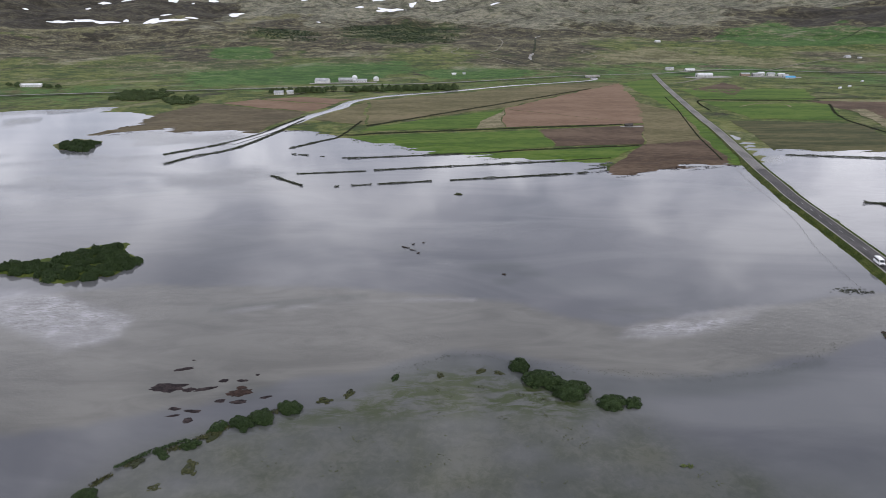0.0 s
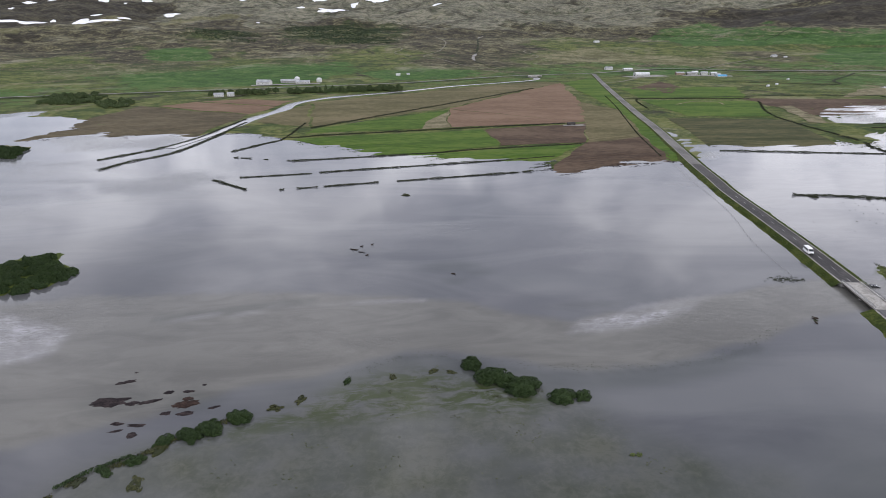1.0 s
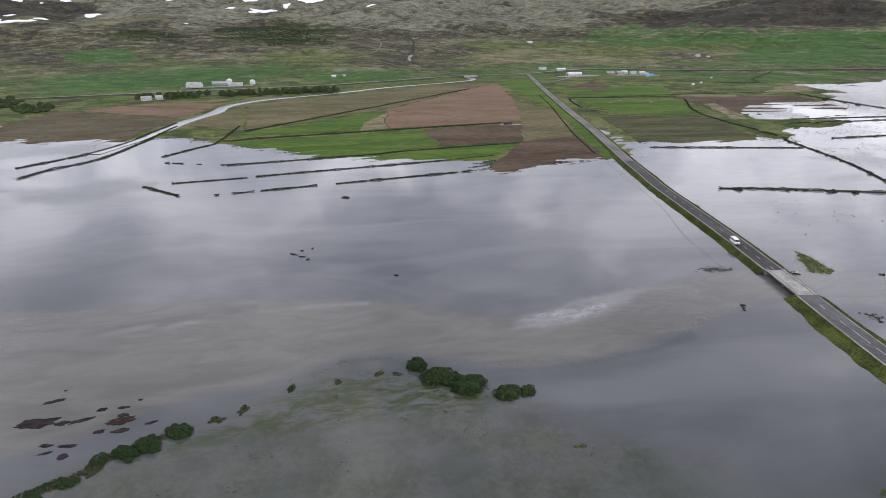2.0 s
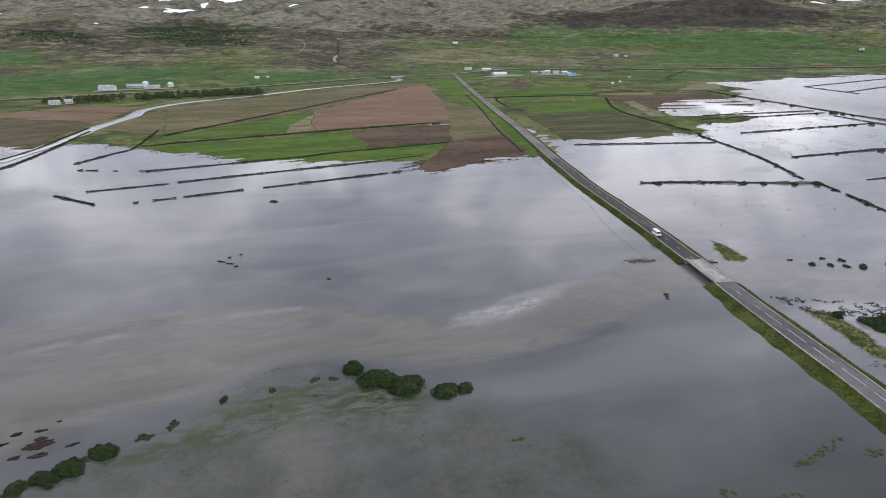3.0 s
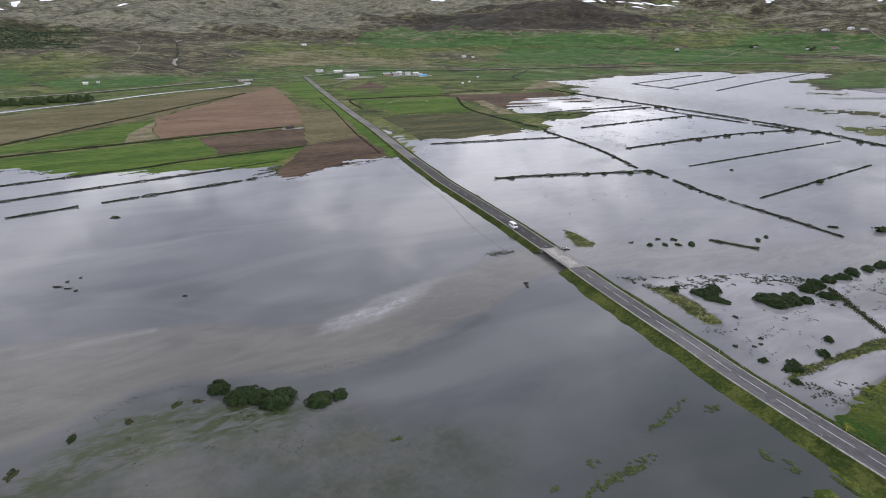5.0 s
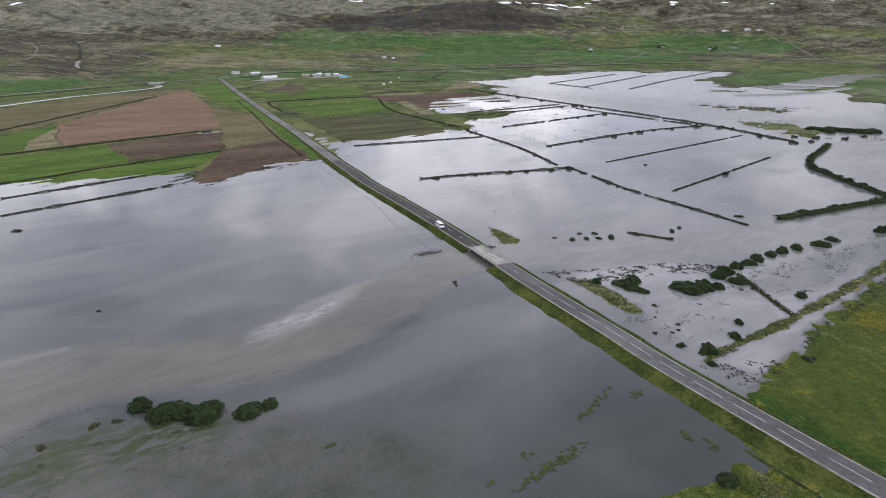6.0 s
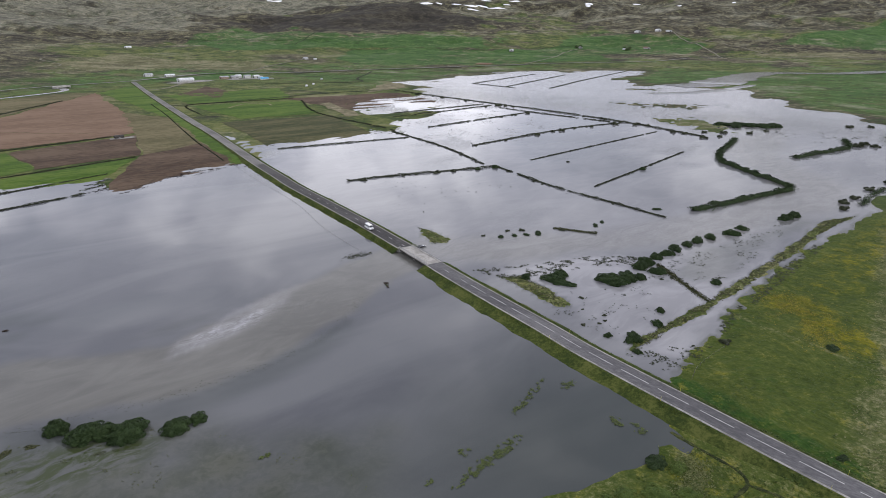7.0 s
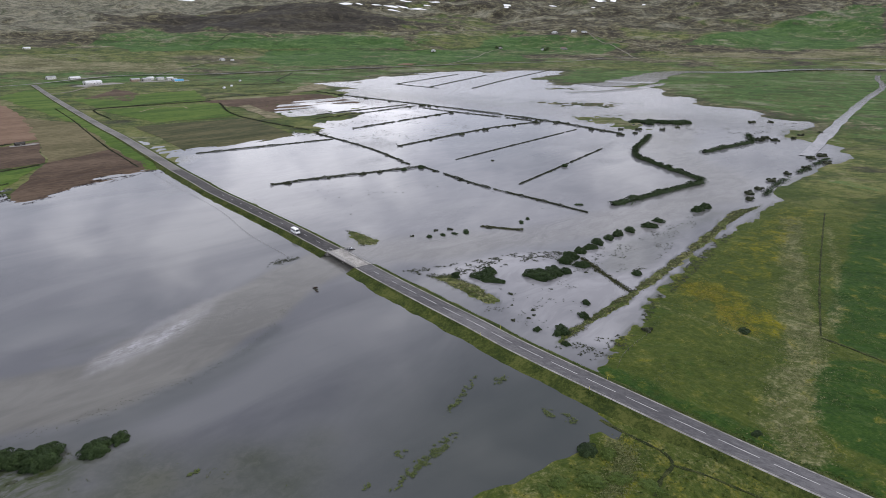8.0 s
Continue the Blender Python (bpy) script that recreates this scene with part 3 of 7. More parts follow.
def ground():
    azimuths = np.concatenate([np.arange(-180, -37, 3.0), np.arange(-37, 87, 0.12), np.arange(87, 181, 3.0)])
    azimuths[-1] = 180
    radii, r = [0.5, 40.0, 70.0, 88.0], 92.0
    while r < 4940:
        radii.append(r)
        dep = math.atan2(EYE, r)
        r += min(EYE * 0.0021 / math.sin(dep) ** 2, 13.0 if r < 2500 else 22.0)
    x, y = polar(azimuths, radii)
    z, d = plain(x, y)
    s, az, r = slope(x, y)
    z = z + hill(x, y) + fbm(x / 9, y / 9, 31, 3) * 0.05
    n1, n2, n3 = fbm(x / 260, y / 260, 41, 5), fbm(x / 70, y / 70, 47, 4), fbm(x / 900, y / 900, 53, 3)
    up = np.maximum(s, 0)
    lush = 0.8 * smooth(-0.35, 0.45, n1 + 0.5 * n2 + 0.3 - up / (800 + 400 * smooth(5, 25, az))) * smooth(-300, 60, s)
    lush, n6 = lush * 0.62, fbm(x / 34, y / 34, 59, 4)
    for home in HOME_FIELDS:
        lush = np.maximum(lush, 0.62 * smooth(-30, 30, inside(home, x, y) + 30 * n2))
    for home in GREEN_SLOPES:
        lush = np.maximum(lush, (1.15 + 0.4 * n6) * smooth(-10, 12, inside(home, x, y) + 18 * n2))
    bleach = 0.25 * smooth(0.0, 0.4, n1 + 0.6 * n6) * smooth(-100, 200, s)
    for poly in PALE_SLOPES:
        bleach = np.maximum(bleach, 0.75 * smooth(-40, 50, inside(poly, x, y) + 70 * n2 + 30 * n6))
    heath = smooth(-0.2, 0.3, n2 * 0.5 + n1 * 0.9 - 0.40 + 0.14 * smooth(42, 54, az) + up / (1300 + 500 * smooth(5, 25, az) + 1100 * smooth(42, 54, az))) * smooth(-150, 250, s)
    for poly in BROWN_SLOPES:
        heath = np.maximum(heath, 0.74 * smooth(-60, 80, inside(poly, x, y) + 110 * n2 + 50 * n6))
    brook = off_line([(196, 1450), (214, 1610), (283, 2060), (420, 2400)], x, y)
    heath = np.maximum(heath, 0.8 * smooth(200, 40, brook + 160 * n2) * smooth(60, 260, s))
    lush = np.maximum(lush, 0.62 * smooth(500, 800, x) * smooth(60, 0, s))
    heath = np.maximum(heath, (0.22 + 0.5 * smooth(-70, -8, d)) * smooth(500, 800, x) * smooth(250, 0, s))
    heath = heath * (1 - np.clip(lush - 0.5, 0, 1))
    heath = heath * (1 - 0.5 * smooth(2, -8, az) * smooth(800, 350, s))
    rocky = smooth(-0.1, 0.5, n3 * 0.7 + n2 * 0.4 + (up - 1500 + 650 * np.exp(-((az - 10) / 13) ** 2)) / 1000) * (1 - 0.65 * smooth(30, 46, az))
    knoll = np.exp(-((az - 36) / 12.5) ** 2 - ((r - 2860) / 360) ** 2)
    heath = np.maximum(heath, 1.5 * smooth(0.25, 0.6, knoll + 0.35 * n2))
    rocky = rocky * (1 - smooth(0.2, 0.5, knoll))
    birch = smooth(-60, 60, np.maximum(inside(WOOD[0], x, y), inside(WOOD[1], x, y)) + 90 * n2)
    lush, heath, rocky, bleach = np.maximum(lush, 0.4 * birch), heath * (1 - 0.5 * birch), rocky * (1 - birch), bleach * (1 - birch)
    heath = np.where((d > -2) & (z > -0.2), np.maximum(heath, 0.42), heath)
    mud = smooth(-0.05, -0.5, z)
    shelf = inside([(-95, 85), (-60, 122), (-30, 141), (6, 160), (45, 138), (62, 100), (40, 40), (-90, 40)], x, y)
    mud = mud * (1 - 0.8 * smooth(-8, 10, shelf + 8 * n2))
    dark_scree = inside([(-1500, 2000), (-1278, 1975), (-869, 2165), (-850, 2900), (-1000, 3400), (-2200, 2900)], x, y)
    heath, rocky = np.maximum(heath, 1.4 * smooth(-20, 40, dark_scree)), rocky * (1 - smooth(-20, 40, dark_scree))
    # the near meadow: bleached strip, buttercups and deep green grass
    n4, n5 = fbm(x / 14, y / 14, 57, 4), fbm(x / 5, y / 5, 58, 3)
    near = smooth(480, 330, r) * smooth(-60, -40, y)
    pale = 1.05 * smooth(8.0, 0, off_line(PALE_STRIP, x, y) + 4.5 * n4 + 2 * n5) + 0.75 * smooth(6, 0, off_line([(119, 49), (116, 45), (108, 43), (100, 42)], x, y) + 3 * n5)
    pale = np.maximum(pale, 0.6 * smooth(4, 0, off_line([(340, 47), (326, 44), (264, 30), (214, 23)], x, y) + 2 * n4) + 0.55 * smooth(2.2, 0, off_line([(201, 76), (198, 65), (195, 46), (192, 37), (190, 29)], x, y) + 1.2 * n5))
    gold = smooth(10, 1, off_line([(222, 68), (225, 63), (212, 50), (203, 41)], x, y) + 6 * n4) + 0.45 * smooth(16, 0, off_line([(365, 68), (300, 64), (250, 58)], x, y) + 6 * n4)
    deep = np.maximum(smooth(-3, 3, inside([(200, 7), (192, 20), (174, 23), (158, 18), (150, 8), (149, -40), (200, -40)], x, y) + 3 * n4) * 1.5,
                      smooth(-3, 3, inside([(420, 36), (350, 38), (312, 33), (228, 26), (207, 19), (203, 8), (215, -40), (480, -60)], x, y) + 2.5 * n4) * 1.7)
    deep = np.maximum(deep, 0.75 * smooth(7, 2, np.abs(x - np.interp(y, ROAD[:, 1], ROAD[:, 0]) - 8) + 3 * n4) * (y < 75))
    deep = np.maximum(deep, 0.35 * smooth(0.1, 0.45, n4 + 0.5 * n5))
    bank_ = (x < np.interp(y, ROAD[:, 1], ROAD[:, 0]) - 4) & (y < 62)
    pale, gold, deep = np.where(bank_, np.maximum(pale, 0.32 + 0.3 * n4), pale), np.where(bank_, np.maximum(gold, 0.25 + 0.3 * n5), gold), np.where(bank_, 0, deep)
    olive = (d > 0) & (z > -0.2) & (x > 140)
    pale, deep = np.where(olive, np.maximum(pale, 0.6), pale), np.where(olive, 0, deep)
    faces = sheet(len(azimuths), len(radii))
    ob = big_mesh("ground", np.stack([x, y, z], 1), faces, GROUND, "cover", np.stack([lush, heath, rocky, mud], 1))
    dry = ob.data.attributes.new("bleach", "FLOAT", "POINT")
    dry.data.foreach_set("value", bleach.astype(np.float32))
    turf = ob.data.attributes.new("turf", "FLOAT_COLOR", "POINT")
    turf.data.foreach_set("color", np.stack([pale * near, gold * near, deep * near, near], 1).astype(np.float32).ravel())
    return tagged(ob, "green valley floor rising to brown heath and scree slopes", "ground", kind="structure")


def river_distance(x, y):
    """Distance in metres from the main current of the river, and how wide the current is there."""
    d = np.full(x.shape, 1e9)
    for pts, w in ((RIVER_WEST, 1.0), (RIVER_EAST, 1.0)):
        c = spline(pts, 20)
        for a, b in zip(c[:-1], c[1:]):
            e = b - a
            t = np.clip(((x - a[0]) * e[0] + (y - a[1]) * e[1]) / (e @ e), 0, 1)
            d = np.minimum(d, np.hypot(x - a[0] - t * e[0], y - a[1] - t * e[1]))
    return d


RIVER_WEST = [(172, 190), (120, 183), (70, 168), (30, 172), (-15, 178), (-60, 174), (-110, 165), (-190, 140), (-320, 120)]
RIVER_EAST = [(172, 190), (205, 165), (250, 142), (300, 128), (360, 118), (420, 118), (470, 165), (520, 200), (620, 225), (740, 330),
              (870, 470), (1060, 555)]


def water():
    azimuths = np.concatenate([np.arange(-180, -40, 4.0), np.arange(-40, 90, 0.3), np.arange(90, 181, 4.0)])
    azimuths[-1] = 180
    radii, r = [0.5, 60.0], 85.0
    while r < 2000:
        radii.append(r)
        r += min(EYE * 0.0055 / math.sin(math.atan2(EYE, r)) ** 2, 60.0)
    x, y = polar(azimuths, radii)
    d = river_distance(x, y)
    wob = fbm(x / 35, y / 35, 61, 4)
    current = inside([(-320, 90), (-110, 118), (-54, 137), (-38, 146), (-21, 151), (-9, 158), (3, 162), (14, 161), (25, 157), (42, 150), (55, 148), (69, 149), (84, 152), (96, 156), (111, 160),
                      (131, 172), (159, 178), (176, 188), (168, 208), (137, 203), (110, 196), (83, 189), (65, 182), (56, 179), (44, 184), (27, 196), (1, 203), (-40, 212), (-110, 214), (-200, 190), (-330, 170)], x, y)
    silt = np.maximum(smooth(26, 8, d + wob * 16) * smooth(150, 175, x), smooth(-1.5, 3.5, current + 2.5 * fbm(x / 12, y / 12, 62, 3)))
    bankside = smooth(9, 1, np.abs(current + 5)) * smooth(-60, -10, x) * smooth(120, 80, x) * (y < 170)
    silt = np.maximum(silt, 0.25 * smooth(0.05, 0.5, fbm(x / 120, y / 60, 63, 4)) * smooth(0, -120, x))
    shelf = inside([(-95, 85), (-60, 122), (-30, 141), (6, 160), (45, 138), (75, 100), (40, 40), (-90, 40)], x, y)
    clear = 0.85 * smooth(-6, 14, shelf + wob * 10) + 0.06
    clear = clear * (1 - silt) * (0.75 + 0.5 * fbm(x / 9, y / 9, 81, 4))
    flats = inside([(205, 106), (255, 116), (340, 104), (345, 92), (300, 92), (230, 90)], x, y)
    clear = np.maximum(clear, 0.6 * smooth(-4, 8, flats + 8 * wob))
    depth = plain(x, y)[0]
    clear = np.maximum(clear, 0.85 * smooth(-0.08 - 0.22 * smooth(380, 500, np.hypot(x, y)), -0.03, depth + 0.12 * wob * smooth(380, 500, np.hypot(x, y))) * smooth(140, 160, x))
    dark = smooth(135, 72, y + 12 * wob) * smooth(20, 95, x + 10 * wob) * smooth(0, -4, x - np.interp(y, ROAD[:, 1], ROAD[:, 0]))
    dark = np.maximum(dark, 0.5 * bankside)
    # dark patches on the water, and dark lines that edge the current
    for cx, cy, a, b, w in ((24, 231, 13, 7, 0.45), (33, 224, 8, 5, 0.4), (23, 216, 6, 4, 0.35), (-15, 252, 12, 5, 0.25), (62, 190, 14, 4, 0.35), (-50, 142, 10, 6, 0.4), (-68, 144, 12, 6, 0.3)):
        dark = np.maximum(dark, w * smooth(1.2, 0.3, np.hypot((x - cx) / a, (y - cy) / b) + 0.7 * wob))
    dark = np.maximum(dark, 0.45 * smooth(3.5, 0.8, off_line([(-75, 192), (-61, 196), (-49, 197.5), (-41, 200), (-28, 202.5)], x, y) + 1.5 * wob))
    dark = np.maximum(dark, 0.6 * smooth(3.2, 0.6, off_line([(1, 160), (10, 160), (20, 154), (39, 147.5), (52, 146), (69, 147), (87, 149.5), (104, 156)], x, y) + 1.6 * wob))
    wind = np.maximum(smooth(0.1, 0.5, fbm(x / 60, y / 40, 67, 4)) * 0.6 + 0.4 * silt, 0.95 * smooth(520, 850, x)) * (1 - 0.9 * smooth(-10, 10, shelf))
    for cx, cy, a, b in ((78, 178, 34, 6), (-118, 188, 38, 14), (-5, 170, 14, 5)):
        wind = np.maximum(wind, smooth(1.15, 0.5, np.hypot((x - cx) / a, (y - cy) / b) + 0.35 * wob))
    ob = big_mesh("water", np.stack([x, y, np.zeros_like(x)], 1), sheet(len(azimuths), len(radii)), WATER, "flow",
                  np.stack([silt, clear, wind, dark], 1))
    # east of the road: pale silt plus painted sky sheen; glints painted on the current
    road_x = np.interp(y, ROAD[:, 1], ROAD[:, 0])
    pale_sheen = (0.26 + 0.2 * fbm(x / 50, y / 50, 71, 4)) * smooth(0, 6, x - road_x) * (1 + 1.9 * smooth(500, 850, np.hypot(x, y)))
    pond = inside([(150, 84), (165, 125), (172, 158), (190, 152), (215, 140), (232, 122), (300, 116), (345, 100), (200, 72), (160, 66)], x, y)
    pale_sheen = np.maximum(pale_sheen, (0.72 + 0.3 * wob) * smooth(-3, 8, pond + 5 * wob))
    pale_sheen = pale_sheen * (1 - 0.75 * smooth(-8, 6, inside(WET_ROWS, x, y)))
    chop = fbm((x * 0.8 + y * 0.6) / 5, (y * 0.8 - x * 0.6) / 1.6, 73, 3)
    # two areas of painted glints on the current
    for glint_area in ([(52, 170), (58, 178), (75, 184), (106, 191), (98, 181), (72, 172)], [(-170, 214), (-137, 209), (-99, 186), (-98, 170), (-111, 163), (-150, 185)]):
        e = inside(glint_area, x, y)
        pale_sheen = np.maximum(pale_sheen, smooth(-2, 5, e + 3 * wob) * (0.5 + 0.4 * smooth(0.0, 0.5, chop)))
    # pale line along the edge of the current
    pale_streak = off_line([(-75, 190), (-61, 193), (-49, 194), (-41, 197), (-28, 199), (-17, 200), (10, 199)], x, y)
    pale_sheen = np.maximum(pale_sheen, 0.3 * smooth(1.6, 0.2, pale_streak + 0.5 * wob))
    # bright upper edge of the first glint area, painted too
    pale_streak = off_line([(52, 169), (56, 175), (62, 178), (80, 186), (101, 191), (135, 201)], x, y)
    pale_sheen = np.maximum(pale_sheen, 0.34 * smooth(2.6, 0.2, pale_streak + 3.0 * wob) * smooth(50, 58, x) * smooth(120, 90, x))
    mossy = ob.data.attributes.new("moss", "FLOAT", "POINT")
    patchy = inside([(-62, 120), (-40, 133), (-14, 149), (6, 156), (30, 146), (42, 134), (30, 126), (0, 130), (-30, 124)], x, y)
    mossy.data.foreach_set("value", (1.0 * smooth(-2, 8, patchy + 6 * wob)).astype(np.float32))
    flow = ob.data.attributes.new("pale_sheen", "FLOAT", "POINT")
    flow.data.foreach_set("value", np.clip(pale_sheen * (1 - clear), 0, 1).astype(np.float32))
    return tagged(ob, "grey murky flood water with silty river current", "flood water", kind="structure")


ground()
water()


def field(name, a, b, c, d, material, label, lift=0.22, cell=9.0, category="field"):
    """A four-cornered plot laid on the ground."""
    a, b, c, d = (np.array(p, float) for p in (a, b, c, d))
    nu = int(max(np.linalg.norm(b - a), np.linalg.norm(c - d)) / cell) + 2
    nv = int(max(np.linalg.norm(d - a), np.linalg.norm(c - b)) / cell) + 2
    u, v = np.meshgrid(np.linspace(0, 1, nu), np.linspace(0, 1, nv), indexing="ij")
    p = (a * ((1 - u) * (1 - v))[..., None] + b * (u * (1 - v))[..., None] + c * (u * v)[..., None] + d * ((1 - u) * v)[..., None]).reshape(-1, 2)
    wob = np.stack([fbm(p[:, 0] / 30, p[:, 1] / 30, 71, 3), fbm(p[:, 0] / 30, p[:, 1] / 30, 73, 3)], 1) * 6.0 * (np.hypot(p[:, 0], p[:, 1]) / 700)[:, None]
    p = p + wob
    z = height(p[:, 0], p[:, 1]) + lift
    ob = mesh_object(name, np.c_[p, z], sheet(nu, nv), material)
    return tagged(ob, label, category, kind="structure")


# plots west of the road
field("field", (66, 729), (285, 1064), (232, 760), (189, 612), TILLED, "reddish-brown freshly tilled field beside the river")
field("field", (66, 725), (189, 612), (123, 600), (57, 589), TILLED, "reddish-brown tilled corner of a field")
field("field", (-71, 606), (-93, 812), (198, 1062), (66, 737), STUBBLE, "olive-brown stubble field along the river")
field("field", (66, 739), (198, 1064), (250, 1085), (286, 1068), STUBBLE, "olive-brown headland of a stubble field")
field("field", (-72, 563), (-68, 590), (64, 720), (56, 592), HAY, "bright green hay field in a wedge")
field("field", (28, 580), (40, 625), (64, 715), (56, 590), STRAW, "pale bleached strip at the end of a hay field", lift=0.3)
field("field", (-81, 538), (86, 573), (85, 492), (-4, 455), HAY, "green hay field running into the flood", cell=3)
field("field", (88, 573), (186, 602), (156, 497), (86, 492), TILLED_DARK, "dark brown tilled field with ragged edges")
field("field", (10, 462), (152, 489), (112, 428), (60, 425), HAY, "narrow green strip beside the flood", cell=3)
field("field", (235, 785), (256, 705), (215, 520), (158, 497), STUBBLE, "olive-brown field beside the road verge")
field("field", (157, 497), (213, 518), (195, 420), (97, 385), TILLED_DARK, "dark wet tilled field dipping into flood water", cell=2.5)
field("field", (-160, 640), (-150, 700), (-290, 790), (-306, 680), BROWN_STUBBLE, "olive-brown stubble field beside the lake")
field("field", (-165, 560), (-150, 690), (-300, 685), (-308, 548), BROWN_STUBBLE, "brown stubble field sinking into the flood", cell=3)
field("field", (-150, 705), (-128, 770), (-240, 830), (-270, 790), TILLED, "reddish tilled strip along the river")
field("field", (-128, 775), (-118, 830), (-190, 860), (-235, 835), TILLED, "reddish tilled plot below the farm trees")
field("field", (-130, 640), (-108, 745), (-96, 800), (-74, 606), STUBBLE, "olive stubble field between river and ditch")
field("field", (290, 1064), (384, 1186), (240, 560), (254, 690), HAY, "green road verge of rough grass")
field("field", (254, 690), (243, 560), (205, 415), (190, 410), HAY, "green road verge sloping into the flood", cell=3)
# plots east of the road
field("field", (318, 800), (307, 642), (396, 632), (455, 765), HAY, "green hay field with pale patches")
field("field", (282, 632), (394, 604), (345, 462), (248, 474), DULL_FIELD, "dull olive field ending at the flood", cell=3)
field("field", (345, 960), (330, 820), (460, 800), (530, 960), HAY, "green pasture below the farmyard")
field("field", (440, 640), (450, 800), (625, 770), (575, 600), TILLED_DARK, "brown field with standing water", cell=4)
field("field", (404, 585), (450, 715), (468, 716), (424, 582), STRAW, "bleached straw strip along a ditch", lift=0.3)
field("field", (590, 800), (680, 900), (760, 930), (690, 830), STRAW, "bleached straw corner of pasture", lift=0.3)


field("field", (362, 954), (461, 1072), (440, 954), (392, 870), TILLED_DARK, "bare brown patch in the pasture", cell=6)


# ---------------------------------------------------------------- road


def along(line):
    """Tangents, normals to the right, and run length."""
    t = np.gradient(line, axis=0)
    t /= np.linalg.norm(t, axis=1)[:, None]
    run = np.r_[0, np.cumsum(np.linalg.norm(np.diff(line, axis=0), axis=1))]
    return t, np.stack([t[:, 1], -t[:, 0]], 1), run


def ribbon(name, line, profile, material, parent=None, label="", ragged=0.0):
    """Sweep a cross-section of (offset to the right, height) along a line with its own heights."""
    xy = line[:, :2]
    _, n, _ = along(xy)
    base = line[:, 2] if line.shape[1] > 2 else np.zeros(len(line))
    rag = [1 + ragged * (abs(o) > 4.2) * (fbm(line[:, 0] / 6 + o, line[:, 1] / 6, 27, 3) + 0.7 * fbm(line[:, 0] / 25, line[:, 1] / 25 + o, 29, 2)) for o, h in profile]
    verts = [np.c_[xy + n * (o * w)[:, None], base + h] for (o, h), w in zip(profile, rag)]
    v = np.stack(verts, 1).reshape(-1, 3)
    return mesh_object(name, v, sheet(len(line), len(profile))[:, ::-1], material, parent, label)


ROAD_Z = 1.7
road_line = np.c_[ROAD, np.full(len(ROAD), ROAD_Z)]
BRIDGE = (174.2, 197.3)
south, north = road_line[ROAD[:, 1] < BRIDGE[0] + 1.5], road_line[ROAD[:, 1] > BRIDGE[1] - 1.5]
CROWN = [(-3.15, 0.0), (-1.5, 0.05), (0, 0.08), (1.5, 0.05), (3.15, 0.0)]
road = tagged(ribbon("road", road_line[ROAD[:, 1] < 199], CROWN, ASPHALT), "grey two-lane asphalt road on a low embankment", "road", kind="structure")
tagged(ribbon("road", road_line[(ROAD[:, 1] > 195) & (ROAD[:, 1] < 402)], CROWN, ASPHALT_DARK), "dark worn asphalt road between flooded fields", "road", kind="structure")
tagged(ribbon("road", road_line[ROAD[:, 1] > 398], CROWN, ASPHALT_PALE), "pale worn asphalt road running to the hillside", "road", kind="structure")
for stretch_, out in ((south, 0.97), (north, 0.82)):
    bank = tagged(ribbon("embankment", stretch_, [(-12.0 * out, -3.0), (-9.3 * out, -1.95), (-6.8 * out, -1.15), (-4.6, -0.3), (-3.4, -0.03), (3.4, -0.03), (4.3, -0.25), (5.8, -0.9), (7.6, -1.8), (9.5, -3.0)], TURF, ragged=0.16),
                  "grassy road embankment sloping into the flood", "embankment", kind="structure")
    for side in (-1, 1):
        ribbon("gravel_shoulder", stretch_, [(side * 3.35 - 0.42, -0.10), (side * 3.35, 0.02), (side * 3.35 + 0.42, -0.10)], GRAVEL, road, "pale gravel road shoulder")
_, n_, run_ = along(ROAD)
dash_at = np.interp(34.0, ROAD[:, 1], run_) % 11.9
for k in range(int(run_[-1] / 11.9)):
    for lo, hi in ((k * 11.9 + dash_at, k * 11.9 + dash_at + 9.0),):
        if np.interp(lo, run_, ROAD[:, 1]) > 143:
            hi = lo + 3.2
        s_ = np.linspace(lo, hi, 4)
        cx, cy = np.interp(s_, run_, ROAD[:, 0]), np.interp(s_, run_, ROAD[:, 1])
        if cy[0] > 320 or (BRIDGE[0] - 9 < cy[0] < BRIDGE[1]):
            continue
        c = np.c_[cx, cy, np.full(4, ROAD_Z + 0.088)]
        ribbon("lane_dash", c, [(-0.08, 0), (0.08, 0)], PAINT_LINE, road)


# ---------------------------------------------------------------- vegetation
def leaf_cloud(points, normals, size, rng):
    """Small bent leaves, two triangles each, at points and facing roughly along normals."""
    n = len(points)
    nrm = normals + rng.normal(0, 0.55, (n, 3))
    nrm /= np.linalg.norm(nrm, axis=1)[:, None]
    ref = rng.normal(0, 1, (n, 3))
    u = np.cross(nrm, ref)
    u /= np.linalg.norm(u, axis=1)[:, None]
    w = np.cross(nrm, u)
    s = (size * rng.uniform(0.6, 1.4, n))[:, None]
    v = np.stack([points - u * s, points + w * s * 0.55 + nrm * s * 0.15, points + u * s, points - w * s * 0.55 + nrm * s * 0.15], 1).reshape(-1, 3)
    return v, np.arange(4 * n).reshape(n, 4)


